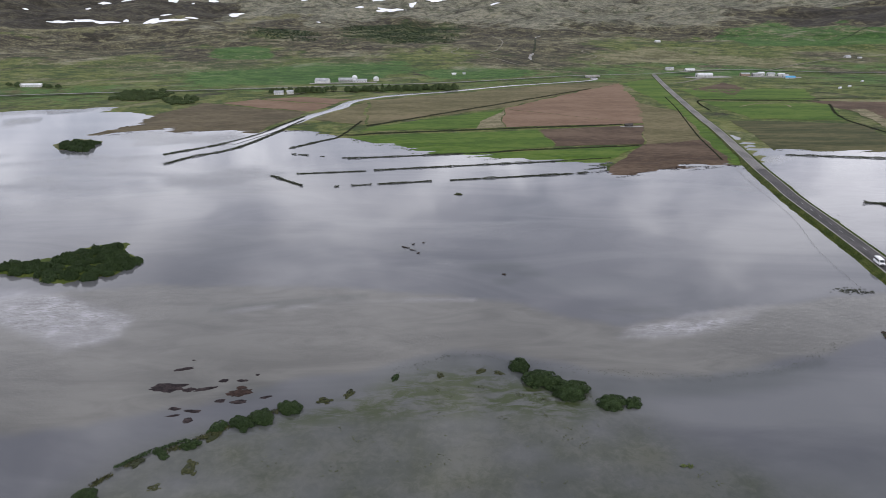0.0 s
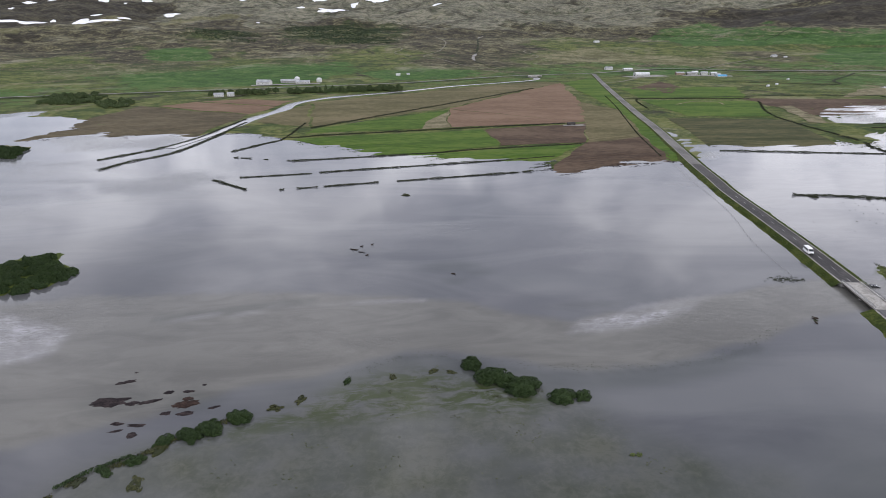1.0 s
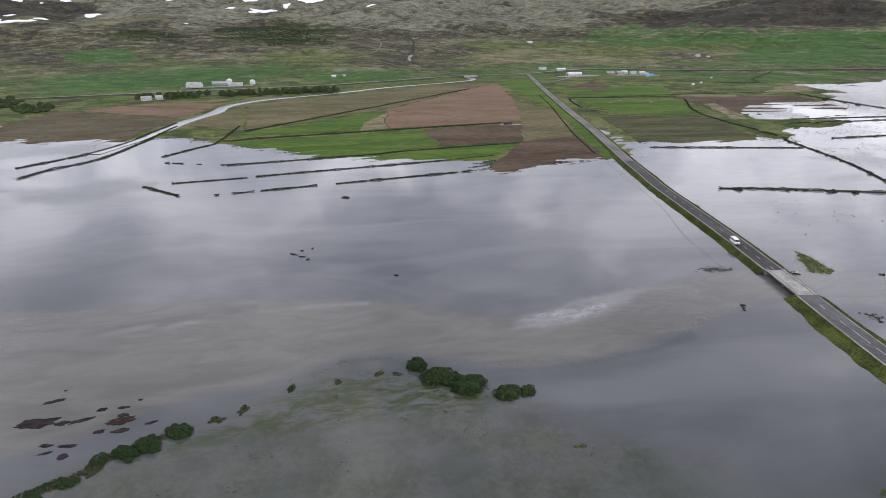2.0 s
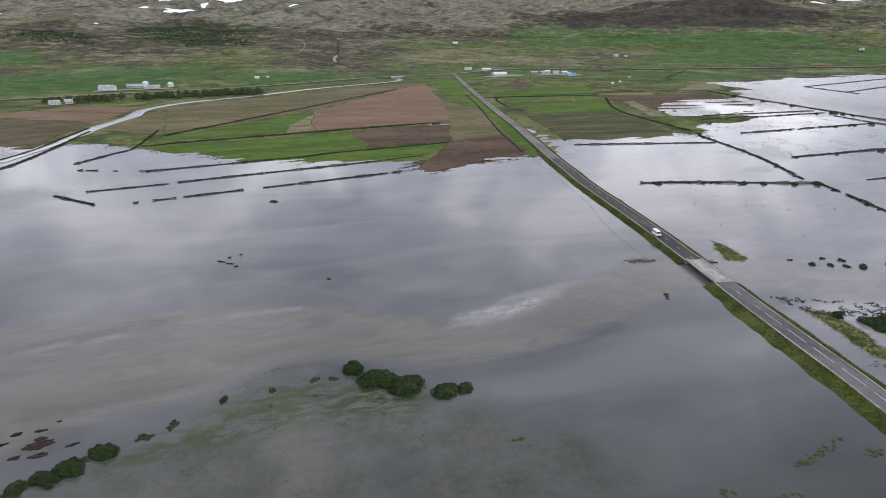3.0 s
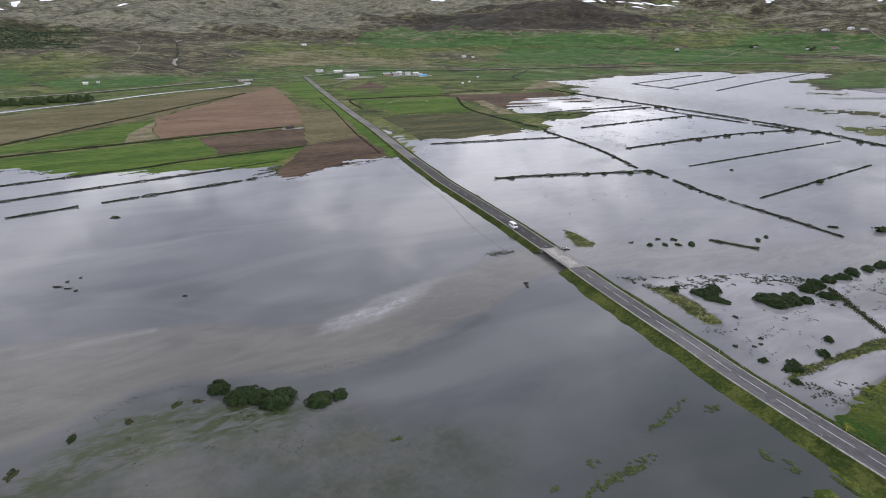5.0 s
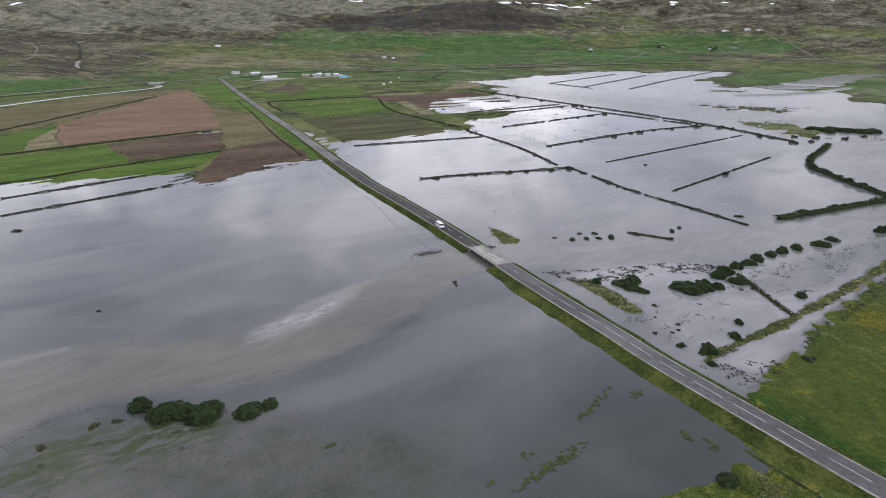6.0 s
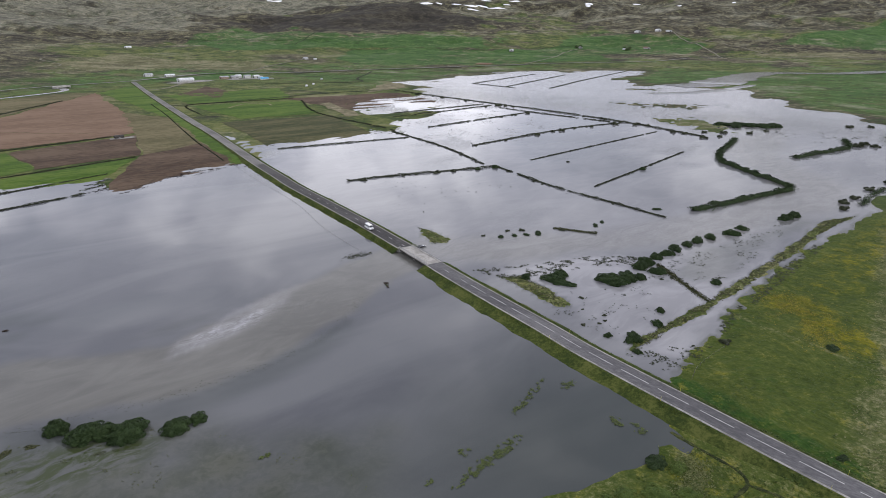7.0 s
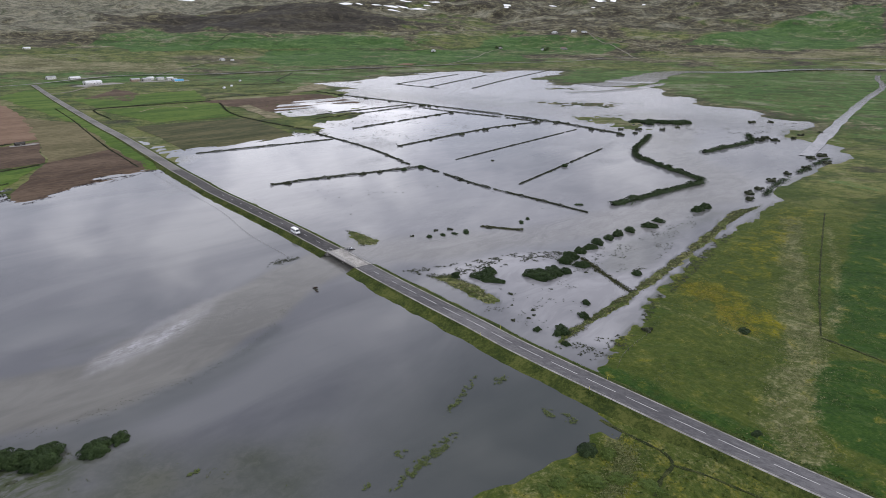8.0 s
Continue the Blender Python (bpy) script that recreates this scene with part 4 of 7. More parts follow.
def dome(n, rng, lumps):
    """Points over a rounded crown of many small clumps, with normals."""
    k = np.arange(lumps)
    z = 1 - (k + 0.5) / lumps
    q = k * 2.39996 + rng.normal(0, 0.25, lumps)
    rad = np.sqrt(1 - z * z)
    centre = np.c_[rad * np.cos(q), rad * np.sin(q), 0.85 * z] * (rng.uniform(0.55, 0.78, lumps))[:, None]
    size = rng.uniform(0.24, 0.36, lumps) * (12 / max(lumps, 12)) ** 0.3
    pick = rng.integers(0, lumps, n)
    d = rng.normal(0, 1, (n, 3)) + 0.9 * centre[pick]
    d[:, 2] = np.abs(d[:, 2]) * 1.1 - 0.15
    d /= np.linalg.norm(d, axis=1)[:, None]
    p = centre[pick] + d * (size[pick] * rng.uniform(0.85, 1.05, n))[:, None]
    p[:, 2] = np.maximum(p[:, 2], 0.0)
    return p, d * 1.6


def crown_mesh(name, leaves, size, lumps, seed, material):
    rng = np.random.default_rng(seed)
    p, d = dome(leaves, rng, lumps)
    v, f = leaf_cloud(p, d, size, rng)
    # inner mass of twigs that closes the crown
    q = np.linspace(0, 2 * np.pi, 12, endpoint=False)
    rings = [(0.62, 0.0), (0.62, 0.22), (0.48, 0.48), (0.16, 0.62)]
    core = np.array([(r * np.cos(a) * (1 + 0.1 * np.sin(3 * a + seed)), r * np.sin(a), h) for r, h in rings for a in q])
    base = len(v)
    cf = [(base + i * 12 + j, base + i * 12 + (j + 1) % 12, base + (i + 1) * 12 + (j + 1) % 12, base + (i + 1) * 12 + j) for i in range(3) for j in range(12)]
    me = bpy.data.meshes.new(name)
    me.from_pydata(np.vstack([v, core]).tolist(), [], f.tolist() + cf)
    me.materials.append(material)
    return me


def stem_mesh(seed):
    rng, bm = np.random.default_rng(seed), bmesh.new()
    for k in range(5):
        a = rng.uniform(0, 6.28)
        tip = Vector((0.45 * math.cos(a), 0.45 * math.sin(a), rng.uniform(0.35, 0.6)))
        m = Matrix.Translation(tip / 2) @ tip.to_track_quat("Z", "Y").to_matrix().to_4x4()
        bmesh.ops.create_cone(bm, segments=5, radius1=0.03, radius2=0.012, depth=tip.length, matrix=m)
    me = bpy.data.meshes.new("stem")
    bm.to_mesh(me)
    bm.free()
    me.materials.append(BARK)
    return me


BIG = [crown_mesh("crown", 8000, 0.036, 34, 100 + k, LEAF) for k in range(3)]
MID = [crown_mesh("crown", 2200, 0.062, 18, 200 + k, LEAF) for k in range(4)]
SMALL = [crown_mesh("crown", 320, 0.15, 4, 300 + k, LEAF_DARK) for k in range(4)]
SHRUB = [crown_mesh("crown", 2600, 0.05, 30, 600 + k, LEAF_SHRUB) for k in range(3)]
SEDGE = [crown_mesh("crown", 700, 0.085, 7, 400 + k, LEAF_SEDGE) for k in range(3)]
TREE = [crown_mesh("crown", 900, 0.095, 12, 500 + k, LEAF_BIRCH) for k in range(4)]
STEMS = [stem_mesh(k) for k in range(3)]
plant_rng = np.random.default_rng(5)


def bush(x, y, rx, ry, h, kind="mid", turn=None, name="willow_bush", label="dense dark green willow bush standing in flood water", group="bushes in the flood", z=None):
    crowns = {"big": BIG, "mid": MID, "small": SMALL, "sedge": SEDGE, "shrub": SHRUB}[kind]
    root = new(name)
    root.empty_display_size = 0.5
    x, y = x * (1 - 0.45 * h / EYE), y * (1 - 0.45 * h / EYE)
    zz = max(0.0, float(height(x, y)[0])) if z is None else z
    a = plant_rng.uniform(0, 360) if turn is None else turn
    root.matrix_world = pose(x, y, zz - 0.15, 0, 0, a) @ Matrix.Diagonal((rx * 0.9, ry * 0.88, h, 1))
    c = new("crown", crowns[int(plant_rng.integers(len(crowns)))])
    s = new("stem", STEMS[int(plant_rng.integers(3))])
    c.parent, s.parent = root, root
    return tagged(root, label, "bush", group)


def hedge(name, points, width, tall, keep, seed, label, size=0.3, per=34, material=LEAF_DARK, bank=True, step=2.0):
    """A grown-over dike: a low broken bank with scrub along it; keep is the share of its length that shows."""
    rng = np.random.default_rng(seed)
    line = spline(points, step)
    _, n, run = along(line)
    show = vnoise(run / 9.0, run * 0 + seed, seed) * 0.65 + vnoise(run / 2.5, run * 0 + 3, seed) * 0.35
    show = smooth(1 - keep - 0.10, 1 - keep + 0.10, show)
    root = new(name)
    root.location = (*line[0], 0)
    m = max(8, int(run[-1] * per))
    s = rng.uniform(0, run[-1], m)
    live = np.interp(s, run, show) > rng.uniform(0.2, 0.6, m)
    s = s[live]
    off = rng.normal(0, 0.33, len(s)) * width
    lump = 0.55 + 0.9 * vnoise(s / 4.0, s * 0 + 1, seed + 5) ** 2
    px, py = np.interp(s, run, line[:, 0]), np.interp(s, run, line[:, 1])
    nx, ny = np.interp(s, run, n[:, 0]), np.interp(s, run, n[:, 1])
    base = np.maximum(height(px, py), 0)
    h = 0.7 * tall * lump * np.sqrt(np.clip(1 - (off / width) ** 2, 0.05, 1)) * rng.uniform(0.3, 1.0, len(s))
    p = np.c_[px + nx * off - line[0, 0], py + ny * off - line[0, 1], base + h]
    v, f = leaf_cloud(p, np.tile((0, 0, 0.9), (len(p), 1)) + np.c_[nx * off, ny * off, 0 * off], size, rng)
    tagged(mesh_object("scrub", v, f, material, root), kind="stuff")
    if bank:
        w = width * (0.1 + 0.3 * show * (0.5 + vnoise(run / 3.0, run * 0 + 8, seed + 2)))
        zb = np.maximum(height(line[:, 0], line[:, 1]), 0)
        rel = line - line[0]
        top = zb - 0.5 + (0.5 + 0.3 * tall * vnoise(run / 2.2, run * 0 + 4, seed + 3)) * show
        prof = [np.c_[rel - n * w[:, None], zb - 0.6], np.c_[rel - n * w[:, None] * 0.45, top], np.c_[rel + n * w[:, None] * 0.45, top], np.c_[rel + n * w[:, None], zb - 0.6]]
        mesh_object("bank", np.stack(prof, 1).reshape(-1, 3), sheet(len(line), 4)[:, ::-1], TURF_DARK, root)
    return tagged(root, label, "hedge", "overgrown dikes in the flood")


DIKE = "dark scrub-grown dike standing out of the flood"
# dikes and ditches west of the road
for k, (pts, w, t, keep) in enumerate([
    ([(-71, 596), (70, 775), (218, 967)], 3.6, 1.6, 0.97), ([(-84, 547), (40, 575), (168, 603)], 3.4, 1.5, 0.98),
    ([(-68, 447), (20, 465), (83, 478), (151, 491)], 1.6, 1.1, 0.92), ([(-93, 397), (-50, 405)], 1.2, 0.9, 0.6), ([(-45, 407), (-13, 415), (118, 444)], 1.5, 1.1, 0.85),
    ([(-70, 361), (-7, 376)], 1.3, 1.1, 0.72), ([(4, 378), (92, 398)], 1.4, 1.2, 0.85), ([(-108, 392), (-83, 365)], 1.8, 1.2, 0.85),
    ([(-118, 487), (-100, 520), (-87, 547), (-80, 630)], 2.0, 1.2, 0.85), ([(-112, 464), (-98, 459)], 1.6, 1.0, 0.7), ([(-96, 458), (-66, 447)], 1.0, 0.7, 0.4),
    ([(-205, 463), (-175, 511), (-158, 567), (-143, 665)], 2.6, 1.2, 0.92), ([(-190, 428), (-181, 454), (-164, 479), (-154, 517), (-138, 640)], 2.6, 1.2, 0.92),
    ([(193, 436), (203, 485), (214, 536), (240, 640), (263, 731), (290, 851)], 1.3, 0.5, 0.85),
]):
    hedge("dike", pts, w, t, keep, 20 + k, DIKE)
# dikes east of the road
for k, (pts, w, t, keep) in enumerate([
    ([(247, 456), (361, 431)], 2.0, 1.2, 0.97), ([(221, 324), (251, 317), (312, 296), (324, 294)], 1.9, 1.6, 0.85),
    ([(324, 294), (304, 228), (297, 183), (291, 148)], 1.5, 1.3, 0.72), ([(373, 468), (351, 376), (323, 304)], 1.7, 1.3, 0.85),
    ([(463, 578), (608, 575)], 2.2, 1.2, 0.9), ([(437, 547), (605, 558)], 2.2, 1.2, 0.85), ([(416, 466), (583, 479)], 1.8, 1.4, 0.8),
    ([(372, 363), (500, 369), (577, 359)], 1.7, 1.4, 0.8), ([(359, 291), (555, 301)], 1.1, 0.9, 0.8), ([(322, 211), (394, 221), (472, 232)], 1.0, 0.9, 0.82),
    ([(645, 803), (626, 598), (597, 387), (558, 256)], 2.6, 1.8, 0.85), ([(593, 532), (587, 483), (581, 369)], 2.0, 1.4, 0.75),
    ([(844, 825), (1140, 921)], 3.0, 1.6, 0.9), ([(844, 825), (826, 709)], 2.4, 1.6, 0.85), ([(834, 736), (1162, 859)], 3.0, 1.6, 0.9),
    ([(861, 665), (1089, 749), (1442, 864)], 3.0, 1.6, 0.75), ([(290, 700), (318, 806), (380, 806), (460, 795)], 2.0, 1.0, 0.7), ([(455, 765), (396, 632), (377, 470)], 2.6, 1.2, 0.8),
]):
    hedge("dike", pts, w, t, keep, 60 + k, DIKE)
hedge("willow_hedge", [(313, 145), (341, 139), (375, 133), (400, 128), (413, 138), (425, 156), (444, 180), (456, 195), (489, 211), (531, 222), (565, 232)], 4.2, 3.4, 0.99, 90,
      "thick dark green willow hedge winding along the drowned river bank", size=0.46, per=60, material=LEAF)
hedge("willow_hedge", [(508, 164), (547, 157), (589, 151), (625, 165)], 5.0, 3.2, 0.9, 91, "dark green willow hedge in the flood", size=0.48, per=40, material=LEAF)
hedge("willow_hedge", [(388, 88), (420, 91), (455, 90), (500, 88), (545, 84)], 4.0, 2.2, 0.62, 94, "ragged dark willow scrub along the meadow shore", size=0.42, per=22, material=LEAF, bank=False)
hedge("dike", [(226, 116), (215, 100), (205, 85)], 2.2, 0.8, 0.97, 92, "grassy dike between flooded plots", material=LEAF_SEDGE)
hedge("dike", [(235, 175), (243, 156)], 1.8, 0.9, 0.99, 93, "grassy dike stub in the flood", material=LEAF_SEDGE)

hedge("sedge_bank", [(-36, 135), (-46, 129.5), (-53, 124), (-58, 119.5), (-66, 114), (-72, 106)], 1.3, 0.7, 0.72, 95, "olive sedge fringe along the drowned river bank", size=0.2, per=60, material=LEAF_SEDGE, bank=False)
hedge("sedge_bank", [(-58, 121.5), (-62, 118.5), (-66, 115.5), (-70, 111), (-72, 108)], 0.9, 0.9, 0.62, 96, "dark scrub fringe along the drowned river bank", size=0.2, per=60, material=LEAF, bank=False)
# single bushes: foreground bank of the river
for x, y, rx, ry, h, kind in [(21, 156, 4.2, 3.8, 3.4, "big"), (25.5, 149.5, 6.0, 5.0, 3.8, "big"), (33, 143.5, 6.5, 5.2, 4.0, "big"), (29, 147, 4.5, 4.5, 3.3, "big"),
                              (42, 137.5, 5.0, 4.2, 2.8, "big"), (47, 137, 3.2, 2.8, 2.0, "mid"),
                              (-38, 135.5, 4.3, 3.6, 2.8, "big"), (-44, 131.5, 4.5, 3.8, 2.8, "big"), (-48, 129, 4.5, 3.2, 2.4, "big"), (-53, 127, 3.4, 2.6, 1.8, "mid"),
                              (-57, 120.5, 2.8, 2.2, 1.6, "mid"), (-62, 117, 3.0, 1.6, 1.0, "mid"), (-66, 114, 2.6, 1.4, 0.9, "small"), (-72, 103, 4.5, 3.4, 2.4, "big"),
                              (-24, 142, 1.6, 1.2, 0.8, "small"), (-13, 149, 2.2, 1.3, 0.9, "mid")]:
    bush(x, y, rx, ry, h, kind)
for x, y, rx, ry, h in [(-30, 138, 2.6, 2.0, 0.8), (-24, 141, 2.8, 1.6, 0.7), (-1, 150, 2.6, 1.4, 0.5), (10, 152, 2.8, 1.5, 0.6), (15, 151, 2.6, 1.4, 0.5), (-53, 123.5, 3.6, 2.6, 0.9), (-54, 112, 3.8, 2.4, 0.5), (-59, 106, 2.4, 1.8, 0.3),
                         (8.3, 346, 3.4, 2.6, 1.2)]:
    bush(x, y, rx, ry, h, "sedge", name="sedge_tussock", label="yellow-green sedge tussock in shallow flood water", group="tussocks in the flood")
# island of scrub in the west and the far islet
rng_i = np.random.default_rng(12)
for k in range(420):
    x, y = rng_i.uniform(-180, -117), rng_i.uniform(212, 264)
    if inside(HUMPS[0][0], np.array([x]), np.array([y]))[0] > rng_i.uniform(0.2, 3):
        bush(x, y + 1.8, rng_i.uniform(1.8, 4.0), rng_i.uniform(1.8, 3.8), rng_i.uniform(1.2, 3.8), "mid", name="scrub_bush", label="dark green birch scrub on a flooded island", group="scrub on the island")
for k in range(80):
    x, y = rng_i.uniform(-314, -270), rng_i.uniform(474, 534)
    if inside(HUMPS[1][0], np.array([x]), np.array([y]))[0] > rng_i.uniform(0, 7):
        bush(x, y, rng_i.uniform(3, 6), rng_i.uniform(3, 6), rng_i.uniform(2.0, 5), "mid", name="scrub_bush", label="dark green scrub on a small flooded islet", group="scrub on the islet")
# bushes that stand along the dikes of the flooded plots
rng_d = np.random.default_rng(44)
for pts, n, big in [([(221, 324), (251, 317), (312, 296), (324, 294)], 9, 2.4), ([(324, 294), (304, 228), (297, 183), (291, 148)], 12, 1.7), ([(373, 468), (351, 376), (323, 304)], 8, 1.8), ([(372, 363), (500, 369), (577, 359)], 11, 3.0),
                    ([(416, 466), (583, 479)], 7, 2.8), ([(322, 211), (394, 221), (472, 232)], 6, 1.8), ([(645, 803), (626, 598), (597, 387), (558, 256)], 18, 4.0), ([(437, 547), (605, 558)], 6, 3.0), ([(600, 392), (590, 330), (560, 262)], 8, 4.0)]:
    line = spline(pts, 1.0)
    for k in range(n):
        x, y = line[int(rng_d.integers(len(line)))] + rng_d.normal(0, 0.8, 2)
        r = big * rng_d.uniform(0.5, 1.1)
        bush(x, y, r * rng_d.uniform(0.9, 1.5), r * 0.8, r * rng_d.uniform(0.5, 0.8), "small", name="dike_bush", label="dark bush growing on a drowned dike", group="bushes along the dikes")
# bushes east of the bridge
for x, y, rx, ry, h, kind in [(178, 144, 2.8, 2.4, 2.2, "mid"), (184, 136, 5.4, 4.2, 2.6, "mid"), (190, 137, 4.8, 4.0, 3.2, "mid"), (183, 130, 6.0, 3.2, 1.8, "mid"),
                              (201, 120, 8.5, 6.5, 4.0, "big"), (207, 118, 6.5, 5.2, 3.6, "big"), (210, 114, 3.6, 3.0, 2.6, "mid"),
                              (163, 88.5, 4.6, 3.2, 2.6, "big"), (159.5, 88, 2.4, 1.8, 1.4, "mid"), (177, 88.5, 3.2, 2.2, 2.0, "mid"), (155, 82.5, 1.8, 1.6, 1.4, "mid"), (158, 94.5, 1.9, 1.7, 1.4, "mid"),
                              (176, 117, 1.7, 1.1, 0.7, "small"), (169.5, 103.5, 1.2, 1.0, 0.9, "small"), (158.5, 104, 1.7, 1.0, 0.8, "small"), (163, 101, 1.2, 0.8, 0.7, "small"), (166, 101, 1.0, 0.9, 0.8, "small"),
                              (168, 111, 1.0, 0.7, 0.5, "small"), (187, 93, 2.3, 1.8, 1.8, "mid"), (226, 92, 3.2, 2.6, 2.2, "mid"), (213, 107, 1.3, 1.0, 0.7, "small"), (217, 105, 1.2, 1.0, 0.6, "small"),
                              (222, 121, 5.0, 4.2, 3.8, "big"), (228, 122, 5.0, 4.0, 3.6, "big"), (221, 113, 4.6, 3.6, 3.0, "big"), (236, 122, 4.0, 3.5, 3.0, "mid"), (243, 121, 4.0, 3.2, 2.6, "mid"),
                              (252, 122, 5.0, 3.2, 2.8, "mid"), (261, 121, 4.0, 3.0, 2.4, "mid"), (270, 121, 5.2, 3.2, 3.0, "mid"), (279, 119, 4.6, 3.0, 2.6, "mid"), (292, 115, 5.0, 3.4, 3.0, "mid"), (303, 115, 4.0, 3.0, 2.4, "mid"),
                              (338, 108, 4.5, 3.5, 3.6, "mid"), (347, 107, 5.0, 4.0, 3.4, "mid"),
                              (203, 190, 1.8, 1.1, 0.8, "small"), (208, 184, 2.6, 1.8, 1.2, "mid"), (214, 181, 2.8, 1.6, 1.1, "mid"), (219, 178, 2.4, 1.6, 1.1, "mid"), (225, 176, 4.5, 2.0, 1.4, "mid"),
                              (223, 184, 2.4, 1.5, 1.2, "small"), (217, 188, 2.0, 1.3, 1.0, "small"), (237, 171, 2.4, 1.6, 1.0, "small"), (255, 165, 4.0, 1.6, 1.0, "mid"), (262, 166, 3.0, 1.4, 0.9, "mid"), (304, 160, 3.0, 1.8, 1.2, "mid"),
                              (324, 294, 4.0, 3.0, 2.6, "mid"), (310, 297, 3.0, 2.4, 2.2, "mid"), (280, 307, 3.0, 2.4, 1.8, "small"), (394, 221, 3.0, 2.6, 2.6, "mid"), (375, 270, 2.0, 1.6, 1.2, "small"),
                              (500, 369, 5.0, 3.6, 2.8, "small"), (460, 367, 4.0, 3.0, 2.4, "small"), (580, 362, 7.0, 5.0, 3.4, "small"), (583, 480, 5.0, 4.0, 2.8, "small"), (620, 560, 7.0, 5.0, 3.6, "small")]:
    bush(x, y, rx, ry, h, kind)
for k in range(22):
    t = k / 21
    x, y = 658 + 26 * t + plant_rng.normal(0, 4), 284 - 48 * t + plant_rng.normal(0, 5)
    bush(x, y, plant_rng.uniform(6, 10), plant_rng.uniform(5, 8), plant_rng.uniform(3, 4.6), "mid", name="scrub_bush", label="dark green scrub on a low island in the far flood", group="scrub on the far island")
for x, y, r in [(600, 258, 7), (615, 240, 7), (640, 235, 6), (590, 272, 6), (575, 250, 6), (610, 150, 9), (625, 150, 9), (618, 140, 8), (660, 128, 7), (640, 130, 6), (690, 118, 6), (560, 92, 8), (545, 96, 8), (530, 82, 7), (500, 90, 7), (470, 95, 6), (440, 97, 7), (410, 97, 6), (395, 98, 7), (380, 94, 6), (730, 190, 8), (745, 175, 7)]:
    bush(x, y, r * 0.75, r * 0.55, r * 0.38, "small", name="willow_bush", label="dark willow bush at the edge of the far flood")


# ---------------------------------------------------------------- streams, roads and tracks on land
def draped(name, points, half, lift, material, label, category, step=12.0, crown=0.0):
    line = spline(points, step)
    widths = np.interp(np.linspace(0, 1, len(line)), np.linspace(0, 1, len(half)), half) if isinstance(half, (list, tuple)) else np.full(len(line), half)
    _, n, run = along(line)
    widths = widths * (1 + 0.25 * fbm(run / 40, run * 0 + 2, 5, 3) + (0.8 * fbm(run / 2.5, run * 0 + 7, 6, 3) if material is DITCH else 0.0))
    z = np.maximum(height(line[:, 0], line[:, 1]), 0.0) + lift
    prof = [np.c_[line + n * (widths * o)[:, None], z + c] for o, c in ((-1.0, -0.1), (-0.85, 0.0), (0.0, crown), (0.85, 0.0), (1.0, -0.1))]
    ob = mesh_object(name, np.stack(prof, 1).reshape(-1, 3), sheet(len(line), 5)[:, ::-1], material)
    if material is WATER:
        a = ob.data.attributes.new("flow", "FLOAT_COLOR", "POINT")
        a.data.foreach_set("color", np.tile((0.9, 0.0, 0.3, 0.0), len(ob.data.vertices)))
        # reflected sky on streams is put into their pale colour
        b = ob.data.attributes.new("pale_sheen", "FLOAT", "POINT")
        b.data.foreach_set("value", np.full(len(ob.data.vertices), 0.95))
    return tagged(ob, label, category, kind="structure")


draped("stream", [(-170, 508), (-157, 562), (-144, 620), (-138, 665), (-119, 738), (-114, 795), (-98, 835), (-65, 878), (12, 935), (102, 1020), (202, 1086), (259, 1134), (272, 1200)], [5, 5.5, 6.5, 7, 7.5, 7, 6, 5, 5, 6], 0.3, WATER,
       "pale grey swollen stream between fields", "stream")
draped("stream", [(200, 1500), (202, 1545), (214, 1610), (222, 1640)], [2.0, 4.5, 3.0, 5.0, 1.5], 1.25, GRAVEL, "pale gravelly reach of a mountain brook", "stream")
draped("stream", [(283, 2060), (292, 2090), (310, 2130)], [1.5, 4.0, 1.5], 1.25, GRAVEL, "pale gravelly upper reach of a mountain brook", "stream")
draped("stream", [(545, 100), (604, 104), (720, 113), (858, 123), (1080, 137), (1368, 152), (1600, 190), (1733, 205)], [5.5, 5, 5, 5, 5.5], 0.4, WATER, "water-filled canal crossing the meadows", "canal")
draped("stream", [(1060, 555), (1128, 528), (1270, 550), (1404, 576), (1560, 585), (1660, 480), (1790, 412), (1880, 330), (1930, 227), (1980, 60)], [40, 42, 34, 34, 34, 30, 30], 0.6, WATER,
       "broad pale river entering the flooded plain", "river")
draped("stream", [(900, 505), (980, 470), (1090, 462), (1180, 470)], [18, 14, 9], 0.2, WATER, "side arm of the river in the meadow", "river")
draped("ditch", [(236, 1330), (215, 1420), (200, 1500), (214, 1610), (236, 1720), (255, 1850), (272, 1980), (292, 2090), (330, 2200)], [1.0, 1.6, 2.4, 2.6, 2.0, 2.0, 1.6, 1.2], 0.9, TURF_DARK, "dark gully of a mountain brook", "gully")
draped("farm_track", [(60, 1560), (20, 1640), (40, 1720), (0, 1810), (-60, 1840)], 1.6, 0.9, DIRT, "pale sheep track on the slope", "track")
draped("farm_track", [(330, 1540), (370, 1600), (350, 1680), (410, 1760), (470, 1800)], 1.6, 0.9, DIRT, "pale worn track on the heath", "track")
draped("main_road", [(-640, 858), (-470, 922), (-324, 970), (-164, 1024), (14, 1086), (224, 1215), (408, 1276)], 2.8, 0.7, GRAVEL, "pale grey road along the foot of the slope", "road", crown=0.1)
draped("main_road", [(408, 1276), (581, 1342), (748, 1270), (985, 1222), (1354, 1113), (1683, 963), (1936, 909), (2084, 618), (2264, 259)], 4.0, 0.9, GRAVEL, "pale grey road along the valley side", "road", crown=0.1)
draped("ditch", [(-640, 840), (-470, 905), (-324, 954), (-164, 1009), (14, 1071), (200, 1180)], 2.2, 0.9, TURF_DARK, "dark grassy ditch below the road", "ditch")
